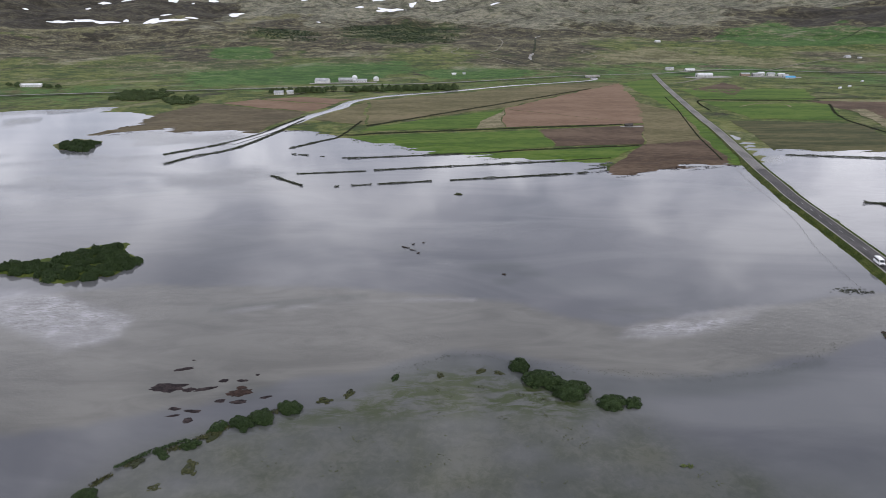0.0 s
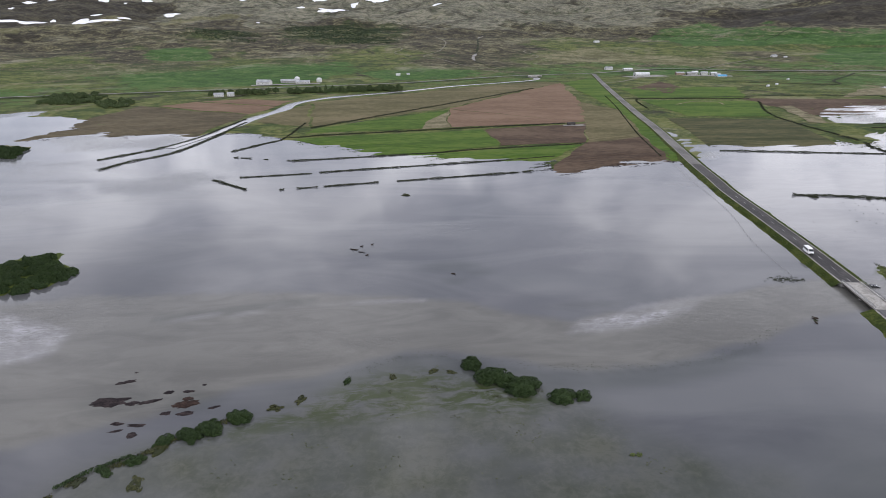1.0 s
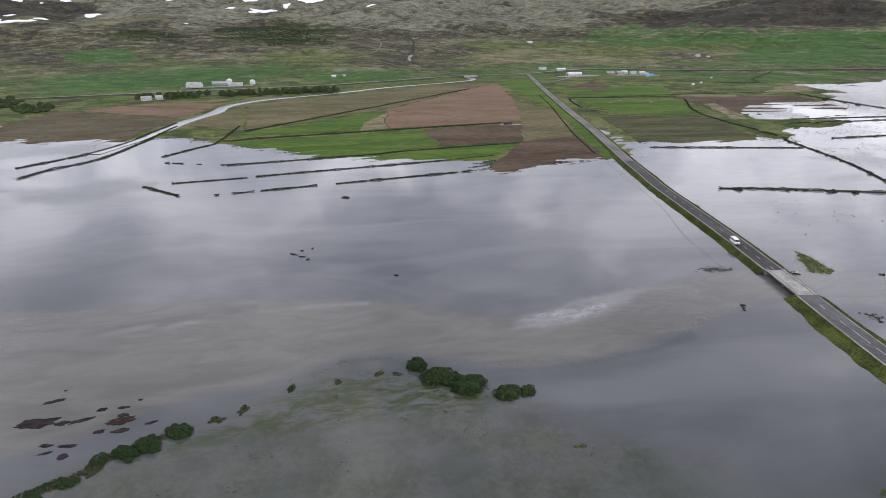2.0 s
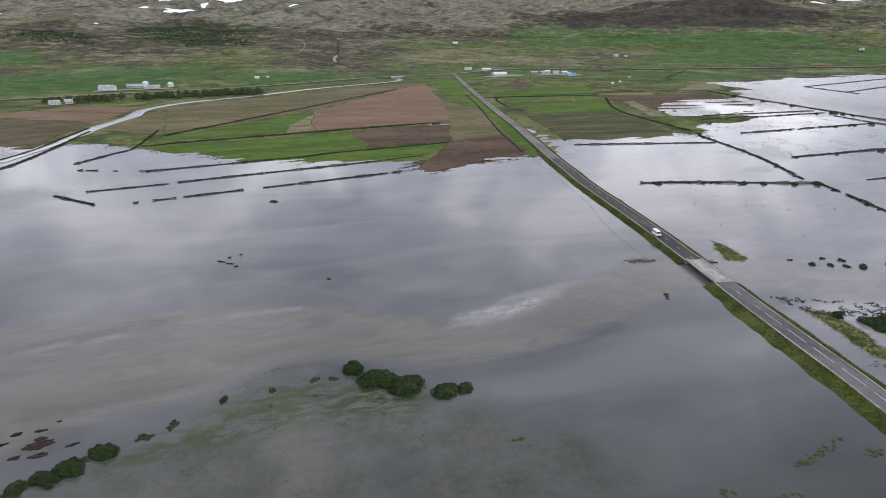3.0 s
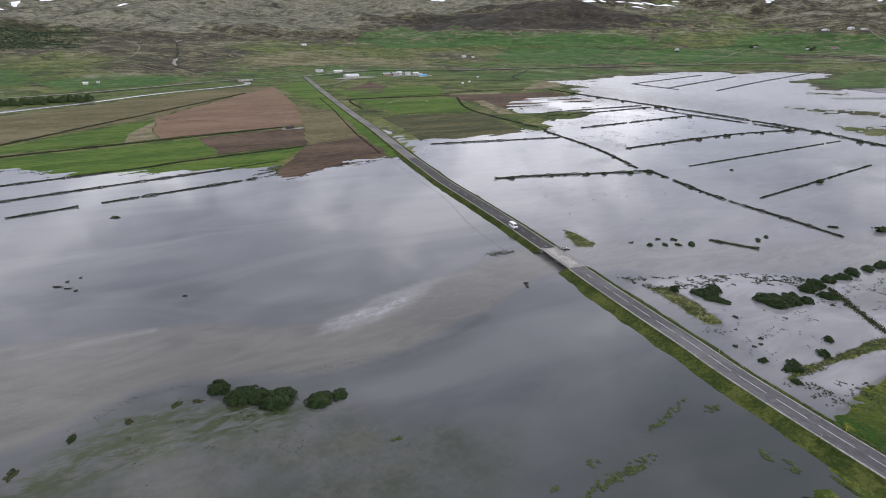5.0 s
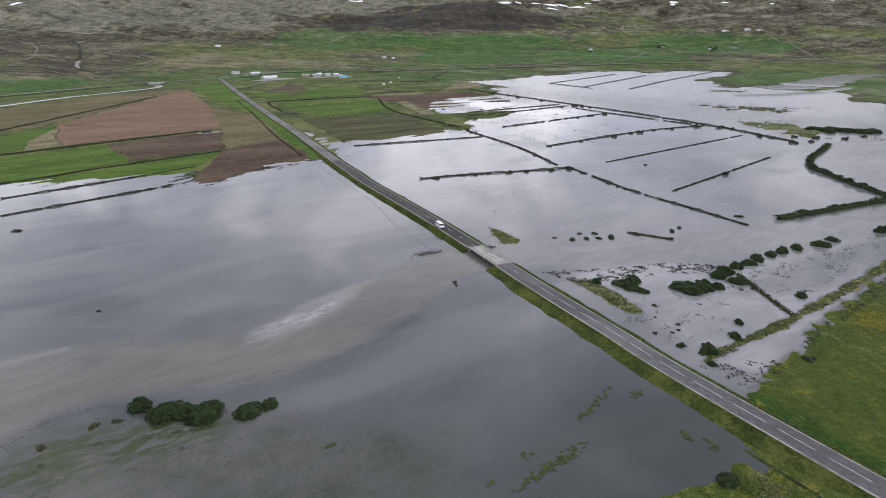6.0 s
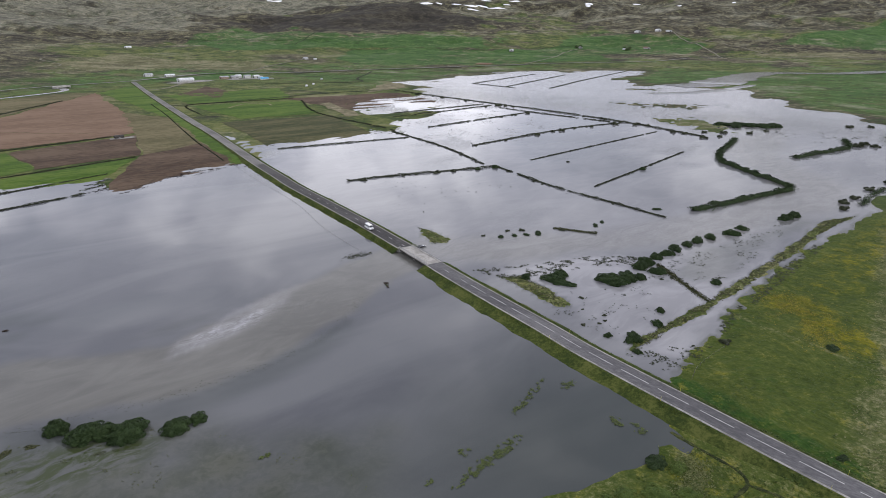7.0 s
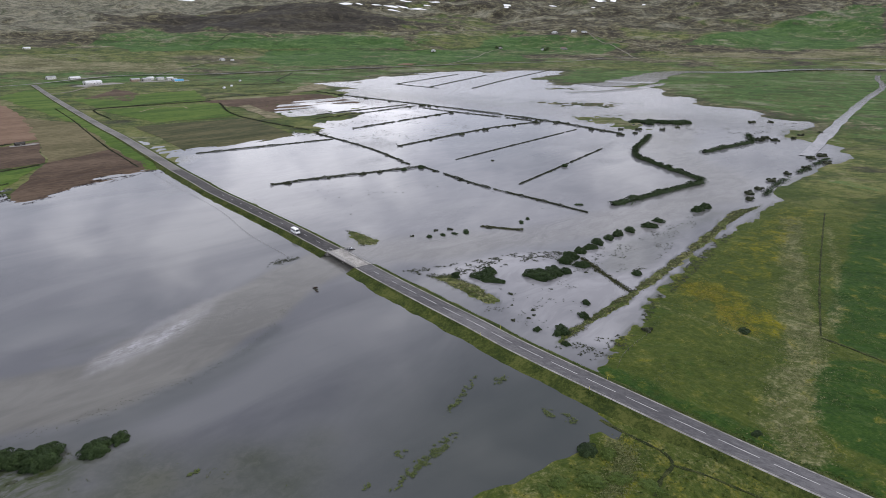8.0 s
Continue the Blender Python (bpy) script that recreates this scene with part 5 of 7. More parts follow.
draped("ditch", [(440, 1268), (581, 1326), (748, 1255), (985, 1207), (1354, 1098), (1683, 948)], 2.2, 0.9, TURF_DARK, "dark grassy ditch below the valley road", "ditch")
draped("ditch", [(816, 2379), (1165, 2324), (1294, 2045)], 1.9, 0.9, TURF_DARK, "dark drain between hillside hay fields", "ditch")
draped("ditch", [(554, 2056), (856, 2248), (1099, 2020), (1330, 1960)], 1.9, 0.9, TURF_DARK, "dark drain below hillside hay fields", "ditch")
draped("ditch", [(1120, 1900), (1290, 2060), (1420, 2170)], 1.9, 0.9, TURF_DARK, "dark drain across a hillside field", "ditch")
draped("ditch", [(1256, 1781), (1460, 1600), (1576, 1491), (1949, 1408)], 1.9, 0.9, TURF_DARK, "dark drain along a hillside field", "ditch")
draped("ditch", [(560, 1060), (640, 1010), (714, 985), (760, 1060), (900, 1200)], 2.6, 0.6, TURF_DARK, "dark ditch through the pasture", "ditch")
draped("ditch", [(300, 815), (338, 812), (448, 822), (560, 830), (650, 812)], 2.2, 0.5, TURF_DARK, "dark ditch along a hay field", "ditch")
draped("farm_track", [(2410, 1313), (2282, 1079), (2112, 802)], 3.0, 0.9, DIRT, "pale gravel track down the slope", "track")
draped("farm_track", [(352, 1062), (385, 1068), (420, 1110), (470, 1180)], 3.0, 0.6, DIRT, "pale gravel track to a farmyard", "track")
draped("farm_track", [(247, 1340), (173, 1397), (123, 1513), (87, 1566), (135, 1679), (169, 1902), (152, 2114)], 1.8, 0.9, DIRT, "winding gravel track up the slope", "track")
draped("farm_track", [(640, 1310), (760, 1420), (860, 1500), (945, 1560)], 2.2, 0.9, DIRT, "gravel track to a hillside house", "track")
draped("farm_track", [(1330, 1120), (1500, 1180), (1640, 1240), (1800, 1330), (1930, 1365)], 2.6, 0.9, DIRT, "gravel track to hillside farms", "track")
draped("farm_track", [(1970, 880), (2120, 1000), (2300, 1180), (2400, 1290)], 3.0, 0.9, DIRT, "gravel track to white farm buildings", "track")
draped("farm_track", [(-245, 885), (-225, 884), (-200, 905), (-180, 1010)], 2.0, 0.6, DIRT, "gravel drive beside a farmhouse", "track")
draped("farm_track", [(395, 735), (400, 760), (375, 770), (340, 742)], 1.6, 0.5, STRAW, "pale worn ring in a hay field", "track", step=5)
draped("gravel_yard", [(440, 1168), (480, 1190), (520, 1200)], 20, 0.45, GRAVEL, "pale gravel farmyard", "yard")
draped("gravel_yard", [(555, 1195), (600, 1190), (640, 1175)], 14, 0.45, GRAVEL, "grey gravel farmyard", "yard")
draped("gravel_yard", [(-215, 1056), (-160, 1072), (-110, 1084)], 9, 0.6, GRAVEL, "pale gravel farmyard", "yard")
draped("gravel_yard", [(163, 590), (174, 588), (183, 590)], 4, 0.5, GRAVEL, "patch of gravel round a hut", "yard", step=3)
draped("gravel_yard", [(1240, 1180), (1262, 1195), (1285, 1200)], 22, 0.9, TILLED, "reddish gravel pit", "pit")

# ---------------------------------------------------------------- bridge
SEA_STEEL = surface("galvanised_steel", (0.26, 0.265, 0.27), (0.34, 0.345, 0.35), (0.42, 0.42, 0.43), 2, 0.2, rough=0.5, bump=0, metal=0.8)
DECK = surface("worn_concrete_deck", (0.25, 0.238, 0.22), (0.345, 0.33, 0.305), (0.44, 0.42, 0.39), 5, 0.5, rough=0.9, bump=0.15, depth=0.02)


def box(bm, size, at, bevel=0.0, m=None):
    made = bmesh.ops.create_cube(bm, size=1.0, matrix=(m or Matrix.Identity(4)) @ Matrix.Translation(at) @ Matrix.Diagonal((*size, 1)))
    if bevel:
        edges = list({e for v in made["verts"] for e in v.link_edges})
        bmesh.ops.bevel(bm, geom=edges, offset=bevel, segments=2, affect="EDGES")


def shape(name, boxes, material, parent, label="", bevel=0.0):
    bm = bmesh.new()
    for size, at in boxes:
        box(bm, size, at, bevel)
    return part(name, bm, material, parent, label)


# shade below the bridge deck is put into this dark girder colour
GIRDER = surface("shaded_girder", (0.035, 0.033, 0.030), (0.058, 0.054, 0.049), (0.095, 0.088, 0.080), 3, 0.4, rough=0.9, bump=0.15, depth=0.02)


def bridge():
    a, b = Vector((157.8, 174.2, 0)), Vector((162.8, 197.3, 0))
    run = (b - a).length
    root = new("road_bridge")
    root.matrix_world = Matrix.Translation((a + b) / 2) @ pose(0, 0, 0, 0, 0, math.degrees(math.atan2(b.y - a.y, b.x - a.x)))
    shape("deck", [((run, 6.5, 0.4), (0, 0, 1.6))], DECK, root, "pale worn concrete bridge deck", 0.03)
    for s in (-1, 1):
        shape("kerb", [((run + 0.6, 0.45, 0.28), (0, s * 3.15, 1.93))], CONCRETE, root, "concrete kerb beam", 0.03)
        shape("girder", [((run - 0.4, 0.35, 0.75), (0, s * 2.7, 0.98))], GIRDER, root, "concrete girder coloured dark for the shade under the deck", 0.03)
        shape("rail", [((run, 0.07, 0.12), (0, s * 3.17, 2.75))], SEA_STEEL, root, "galvanised hand rail", 0.01)
        shape("rail", [((run, 0.05, 0.08), (0, s * 3.17, 2.42))], SEA_STEEL, root, "galvanised hand rail", 0.01)
        for k in range(13):
            shape("post", [((0.08, 0.08, 0.75), (-run / 2 + 0.3 + k * (run - 0.6) / 12, s * 3.17, 2.4))], SEA_STEEL, root)
        shape("abutment", [((1.4, 7.0, 4.6), (s * (run / 2 + 0.2), 0, -1.05))], CONCRETE, root, "concrete abutment", 0.05)
        for q in (-1, 1):
            shape("wing_wall", [((3.2, 0.35, 3.4), (s * (run / 2 + 2.2), q * 3.5, -0.15))], CONCRETE, root, "concrete wing wall", 0.04)
    shape("pier", [((0.8, 5.0, 3.6), (0, 0, -0.9))], CONCRETE, root, "concrete pier", 0.1)
    return tagged(root, "low concrete road bridge over the flooded river", "bridge")


bridge()

# ---------------------------------------------------------------- buildings
WALL_WHITE = surface("white_render", (0.46, 0.46, 0.44), (0.58, 0.58, 0.56), (0.68, 0.68, 0.66), 3, 0.4, rough=0.8, bump=0.1, depth=0.02)
WALL_GREY = surface("grey_concrete_wall", (0.28, 0.27, 0.26), (0.38, 0.37, 0.36), (0.47, 0.46, 0.44), 3, 0.4, rough=0.85, bump=0.1, depth=0.02)
WALL_TAN = surface("tan_wall", (0.24, 0.17, 0.13), (0.33, 0.24, 0.19), (0.42, 0.32, 0.26), 3, 0.4, rough=0.85, bump=0.1, depth=0.02)
WALL_DARK = surface("dark_boards", (0.035, 0.033, 0.032), (0.06, 0.056, 0.052), (0.09, 0.085, 0.08), 2, 0.3, rough=0.8, bump=0.1, depth=0.02)
ROOF_WHITE = surface("white_sheet_roof", (0.50, 0.51, 0.52), (0.62, 0.63, 0.64), (0.72, 0.72, 0.73), 6, 0.8, rough=0.5, bump=0.05, depth=0.02)
ROOF_GREY = surface("grey_sheet_roof", (0.24, 0.25, 0.26), (0.34, 0.35, 0.36), (0.44, 0.45, 0.46), 6, 0.8, rough=0.5, bump=0.05, depth=0.02)
ROOF_RED = surface("red_sheet_roof", (0.10, 0.040, 0.034), (0.15, 0.060, 0.050), (0.20, 0.085, 0.070), 6, 0.8, rough=0.5, bump=0.05, depth=0.02)
ROOF_BLUE = surface("blue_sheet_roof", (0.07, 0.26, 0.48), (0.11, 0.36, 0.6), (0.18, 0.45, 0.68), 6, 0.8, rough=0.5, bump=0.05, depth=0.02)
PANE = surface("window_glass", (0.015, 0.018, 0.02), (0.025, 0.03, 0.034), (0.04, 0.045, 0.05), 2, 0.5, rough=0.1, bump=0, spec=0.5)


def house(name, x, y, turn, length, width, wall_h, roof_h, wall_mat, roof_mat, label, windows=3, arched=False, chimney=False):
    length, width, wall_h, roof_h = length * 0.85, width * 0.85, wall_h * 0.78, roof_h * 0.8
    root = new(name)
    root.matrix_world = pose(x, y, max(0, float(height(x, y)[0])) - 0.3, 0, 0, turn)
    bm = bmesh.new()
    box(bm, (length, width, wall_h + 0.5), (0, 0, wall_h / 2), 0.03)
    # gables or arched ends
    steps = 9 if arched else 2
    prof = [(-width / 2 * math.cos(math.pi * k / steps), roof_h * math.sin(math.pi * k / steps)) for k in range(steps + 1)] if arched else [(-width / 2, 0), (0, roof_h), (width / 2, 0)]
    for s in (-1, 1):
        bm.faces.new([bm.verts.new((s * (length / 2 - 0.02), py, wall_h + 0.2 + pz)) for py, pz in prof])
    part("wall", bm, wall_mat, root)
    over, bm = 0.5, bmesh.new()
    rows = []
    for s in (-1, 1):
        outer = [bm.verts.new((s * (length / 2 + over), py * 1.06, wall_h + 0.3 + pz)) for py, pz in prof]
        inner = [bm.verts.new((s * (length / 2 + over), py * 1.06, wall_h + 0.08 + pz)) for py, pz in prof]
        rows.append((outer, inner))
    (o1, i1), (o2, i2) = rows
    for k in range(len(prof) - 1):
        bm.faces.new((o1[k], o1[k + 1], o2[k + 1], o2[k]))
        bm.faces.new((i1[k + 1], i1[k], i2[k], i2[k + 1]))
        bm.faces.new((o1[k + 1], o1[k], i1[k], i1[k + 1]))
        bm.faces.new((o2[k], o2[k + 1], i2[k + 1], i2[k]))
    for k in (0, len(prof) - 1):
        bm.faces.new((o1[k], o2[k], i2[k], i1[k]))
    bmesh.ops.recalc_face_normals(bm, faces=bm.faces)
    part("roof", bm, roof_mat, root)
    for s in (-1, 1):
        for k in range(windows):
            wx = (k + 0.5) / windows * length - length / 2
            win = shape("window", [((1.2, 0.14, 1.0), (wx, s * width / 2, wall_h * 0.55))], WALL_WHITE, root)
            shape("pane", [((1.0, 0.2, 0.8), (wx, s * width / 2, wall_h * 0.55))], PANE, win)
    shape("door", [((0.2, min(3.5, width * 0.3), min(3.2, wall_h * 0.75)), (-length / 2, 0, min(3.2, wall_h * 0.75) / 2 + 0.3))], WALL_DARK, root, "dark door")
    if chimney:
        shape("chimney", [((0.7, 0.7, 1.6), (length * 0.2, 0, wall_h + roof_h + 0.3))], WALL_GREY, root)
    return tagged(root, label, "building")


BARN, FARMHOUSE = "barn", "farmhouse"
for row in [
    (BARN, -197, 1072, -12, 26, 15, 5.5, 4.5, WALL_WHITE, ROOF_GREY, "white barn with a grey sheet roof", 3),
    (BARN, -160, 1100, 3, 34, 13, 4.0, 3.4, WALL_GREY, ROOF_GREY, "long grey livestock shed with a sheet roof", 6),
    (BARN, -138, 1092, 3, 26, 11, 3.4, 2.8, WALL_WHITE, ROOF_GREY, "low white shed with a grey roof", 5),
    (FARMHOUSE, -225, 893, 5, 14, 9, 4.2, 3.0, WALL_WHITE, ROOF_GREY, "white farmhouse with a grey roof among trees", 4),
    (FARMHOUSE, -212, 905, 5, 10, 8, 4.2, 2.6, WALL_WHITE, ROOF_GREY, "white farmhouse wing with a grey roof", 3),
    (FARMHOUSE, 20, 1208, 0, 9, 6, 3.4, 1.8, WALL_WHITE, ROOF_WHITE, "small white cottage in a green field", 2),
    (FARMHOUSE, 39, 1225, 0, 6, 6, 2.6, 1.6, WALL_WHITE, ROOF_GREY, "tiny white shed in a green field", 1),
    (FARMHOUSE, 463, 1350, 10, 18, 10, 4.6, 3.2, WALL_WHITE, ROOF_GREY, "white farmhouse with a grey roof above the road", 4),
    (FARMHOUSE, 497, 1330, 5, 22, 10, 3.6, 2.6, WALL_WHITE, ROOF_WHITE, "long white bungalow above the road", 5),
    (FARMHOUSE, 951, 1562, 20, 16, 10, 4.2, 3.2, WALL_WHITE, ROOF_GREY, "white hillside house with a grey roof", 4),
    (FARMHOUSE, 970, 1545, 20, 12, 5, 2.8, 1.4, WALL_WHITE, ROOF_WHITE, "low white garage beside a hillside house", 2),
    (FARMHOUSE, 560, 1222, 0, 18, 11, 5.0, 2.4, WALL_TAN, ROOF_GREY, "tan farm building with a grey roof", 4),
    (FARMHOUSE, 578, 1216, 0, 16, 12, 5.5, 2.2, WALL_GREY, ROOF_GREY, "grey concrete farm building", 4),
    (FARMHOUSE, 592, 1228, 8, 14, 9, 6.0, 2.6, WALL_WHITE, ROOF_WHITE, "tall white farm building by the yard", 3),
    (FARMHOUSE, 608, 1222, 8, 16, 9, 5.0, 2.6, WALL_WHITE, ROOF_GREY, "white farmhouse with a grey roof by the yard", 4),
    (FARMHOUSE, 625, 1218, 8, 14, 9, 4.4, 2.4, WALL_WHITE, ROOF_WHITE, "white farmhouse by the gravel yard", 3),
    (FARMHOUSE, 622, 1196, 8, 12, 8, 3.6, 2.0, WALL_WHITE, ROOF_GREY, "low white outbuilding by the yard", 3),
    (FARMHOUSE, -613, 975, 10, 34, 9, 4.0, 2.4, WALL_WHITE, ROOF_WHITE, "long low white farm building by the lake", 6),
    (FARMHOUSE, 636, 1985, 20, 20, 10, 4.0, 3.0, WALL_WHITE, ROOF_WHITE, "white cottage on the heath", 4),
    (BARN, 1640, 1430, 40, 40, 16, 5.0, 4.0, WALL_WHITE, ROOF_WHITE, "white barn on a green slope", 5),
    (BARN, 2380, 1420, 50, 46, 16, 5.5, 4.0, WALL_WHITE, ROOF_WHITE, "long white barn high on the slope", 6),
    (BARN, 2395, 1340, 50, 34, 18, 7.0, 5.0, WALL_WHITE, ROOF_WHITE, "tall white barn high on the slope", 4),
    (FARMHOUSE, 2385, 1290, 50, 40, 14, 5.0, 3.5, WALL_WHITE, ROOF_GREY, "white farm building high on the slope", 5),
    (FARMHOUSE, 1930, 1368, 50, 20, 12, 4.0, 3.0, WALL_GREY, ROOF_GREY, "grey farmhouse on a green hillside", 4),
    (FARMHOUSE, 2030, 1255, 50, 20, 12, 4.0, 3.0, WALL_WHITE, ROOF_GREY, "pale farmhouse on a green hillside", 4),
    (BARN, 2080, 1200, 50, 46, 14, 4.5, 4.0, WALL_GREY, ROOF_RED, "long hillside barn with a rusty red roof", 6),
    ("field_hut", 170.5, 590, 8, 8, 4.2, 2.6, 1.4, WALL_DARK, WALL_DARK, "dark board hut on a gravel patch in the fields", 1),
]:
    house(*row)


def bale(x, y):
    root = new("wrapped_bale")
    root.matrix_world = pose(x, y, max(0, float(height(x, y)[0])) + 0.1, 0, 0, 30)
    bm = bmesh.new()
    bmesh.ops.create_cone(bm, segments=18, radius1=1.5, radius2=1.5, depth=5.5, cap_ends=True, matrix=pose(0, 0, 1.3, 0, 90, 0))
    bmesh.ops.bevel(bm, geom=[e for e in bm.edges if e.calc_face_angle(0) > 1], offset=0.25, segments=2, affect="EDGES")
    part("wrap", bm, ROOF_WHITE, root, "white plastic wrap")
    return tagged(root, "row of white wrapped bales on the grass", "bales", "wrapped bales")


for x, y in [(581, 957), (584, 962), (612, 985), (690, 1080)]:
    bale(x, y)
house("hay_hall", 479, 1208, 3, 32, 15, 3.6, 4.6, WALL_WHITE, ROOF_WHITE, "white hall with an arched sheet roof in a gravel yard", 5, arched=True)
house("hay_hall", 611, 1160, 2, 20, 11, 2.2, 3.2, WALL_WHITE, ROOF_BLUE, "low hall with a bright blue arched roof", 4, arched=True)


def silo(x, y, r, h):
    root = new("silo")
    root.matrix_world = pose(x, y, max(0, float(height(x, y)[0])) - 0.3)
    bm = bmesh.new()
    bmesh.ops.create_cone(bm, segments=20, radius1=r, radius2=r, depth=h, cap_ends=True, matrix=Matrix.Translation((0, 0, h / 2)))
    part("body", bm, WALL_WHITE, root)
    bm = bmesh.new()
    bmesh.ops.create_uvsphere(bm, u_segments=20, v_segments=10, radius=r * 1.03, matrix=Matrix.Translation((0, 0, h)) @ Matrix.Diagonal((1, 1, 0.8, 1)))
    part("cap", bm, ROOF_WHITE, root, "white domed cap")
    return tagged(root, "white farm silo with a domed cap", "silo")


silo(-150, 1115, 4.5, 5)
silo(-113, 1108, 4.5, 4)


def far_bridge():
    root = new("farm_bridge")
    root.matrix_world = pose(272, 1196, 0, 0, 0, 28)
    shape("deck", [((26, 9, 1.2), (0, 0, 2.6))], DECK, root, "", 0.05)
    for s in (-1, 1):
        shape("parapet", [((26, 0.4, 1.2), (0, s * 4.4, 3.7))], CONCRETE, root, "", 0.03)
        shape("abutment", [((3, 9, 4.0), (s * 12, 0, 0.6))], CONCRETE, root, "", 0.05)
    return tagged(root, "pale concrete bridge carrying the road over the stream", "bridge")


far_bridge()


# ---------------------------------------------------------------- trees round the farms
def tree(x, y, r, h, label="dark green shelter-belt tree", name="tree", group="shelter-belt trees"):
    root = new(name)
    z = max(0, float(height(x, y)[0]))
    root.matrix_world = pose(x, y, z - 0.2, 0, 0, plant_rng.uniform(0, 360))
    bm = bmesh.new()
    bmesh.ops.create_cone(bm, segments=7, radius1=r * 0.09, radius2=r * 0.04, depth=h * 0.6, cap_ends=True, matrix=Matrix.Translation((0, 0, h * 0.3)))
    for k in range(3):
        a = plant_rng.uniform(0, 6.28)
        tip = Vector((0.5 * r * math.cos(a), 0.5 * r * math.sin(a), h * 0.3))
        bmesh.ops.create_cone(bm, segments=5, radius1=r * 0.04, radius2=r * 0.015, depth=tip.length,
                              matrix=Matrix.Translation(tip / 2 + Vector((0, 0, h * 0.3))) @ tip.to_track_quat("Z", "Y").to_matrix().to_4x4())
    part("trunk", bm, BARK, root)
    c = new("crown", TREE[int(plant_rng.integers(len(TREE)))])
    c.parent = root
    c.matrix_local = Matrix.Translation((0, 0, h * 0.18)) @ Matrix.Diagonal((r, r, h * 0.95, 1))
    return tagged(root, label, "tree", group)


for k in range(78):
    t = (k + plant_rng.uniform(-0.3, 0.3)) / 77
    x = -140 + 160 * t
    tree(x, 940 + 30 * t + plant_rng.normal(0, 8) - 6, plant_rng.uniform(2.2, 6.0), plant_rng.uniform(3.5, 9.5))
for x, y in [(-238, 906), (-232, 912), (-215, 918), (-205, 915), (-198, 908), (-190, 914), (-182, 920), (-196, 925), (-186, 930), (-176, 925), (-168, 915), (-226, 922), (-170, 950), (-158, 940)]:
    tree(x, y, plant_rng.uniform(4, 6.5), plant_rng.uniform(7, 11), "dark tree beside the farmhouse", group="trees round the farmhouse")
GROVE = [[(-417, 820), (-459, 930), (-396, 945), (-359, 852), (-380, 815)], [(-359, 852), (-322, 844), (-300, 775), (-340, 781)]]
for k in range(330):
    x, y = plant_rng.uniform(-460, -298), plant_rng.uniform(772, 946)
    if max(inside(g, np.array([x]), np.array([y]))[0] for g in GROVE) > plant_rng.uniform(-5, 5):
        tree(x, y, plant_rng.uniform(3, 6), plant_rng.uniform(3, 6), "low dark green birch scrub tree", group="birch grove by the lake")
for x, y in [(-640, 985), (-630, 970), (-590, 972), (-580, 965), (-570, 968), (-650, 980)]:
    tree(x, y, 5, 6, "tree beside the lakeside farm", group="trees by the lakeside farm")
for x, y in [(1925, 1380), (1940, 1375), (2040, 1262), (2022, 1240), (2045, 1245)]:
    tree(x, y, 7, 9, "dark tree beside a hillside farm", group="trees by the hillside farms")


def woodland():
    rng = np.random.default_rng(77)
    ws, fs, base = [], [], 0
    x, y = rng.uniform(-610, 110, 26000), rng.uniform(1800, 2720, 26000)
    keep = np.maximum(inside(WOOD[0], x, y), inside(WOOD[1], x, y)) + 130 * fbm(x / 90, y / 90, 9, 4) > rng.uniform(-20, 90, len(x))
    x, y = x[keep], y[keep]
    z = height(x, y)
    for k in range(3):
        p = np.c_[x + rng.normal(0, 1.6, len(x)), y + rng.normal(0, 1.6, len(x)), z + rng.uniform(0.2, 1.6, len(x))]
        v, f = leaf_cloud(p, np.tile((0, 0, 1.0), (len(p), 1)), 1.9, rng)
        ws.append(v)
        fs.append(f + base)
        base += len(v)
    return tagged(mesh_object("birch_wood", np.vstack(ws), np.vstack(fs), LEAF_WOOD), "low dark green birch woodland on the slope", "woodland", kind="stuff")


woodland()


# ---------------------------------------------------------------- old snow on the mountain
def snow_patch(x, y, a, b, turn, seed):
    n = 22
    q = np.linspace(0, 2 * np.pi, n, endpoint=False)
    rr = 0.75 + 0.45 * fbm(np.cos(q) * 1.3 + seed, np.sin(q) * 1.3, seed, 3)
    pts = []
    for ring in (1.0, 0.55):
        u, v = a * rr * ring * np.cos(q), b * rr * ring * np.sin(q)
        c, s = math.cos(radians(turn)), math.sin(radians(turn))
        px, py = x + u * c - v * s, y + u * s + v * c
        pts.append(np.c_[px, py, height(px, py) + (-0.5 if ring == 1.0 else 1.6)])
    pts.append(np.array([[x, y, float(height(x, y)[0]) + 1.8]]))
    f = [(i, (i + 1) % n, n + (i + 1) % n, n + i) for i in range(n)] + [(n + i, n + (i + 1) % n, 2 * n) for i in range(n)]
    ob = mesh_object("snow_patch", np.vstack(pts), f, SNOW)
    return tagged(ob, "old white snow patch on dark scree", "snow", "snow patches on the mountain")


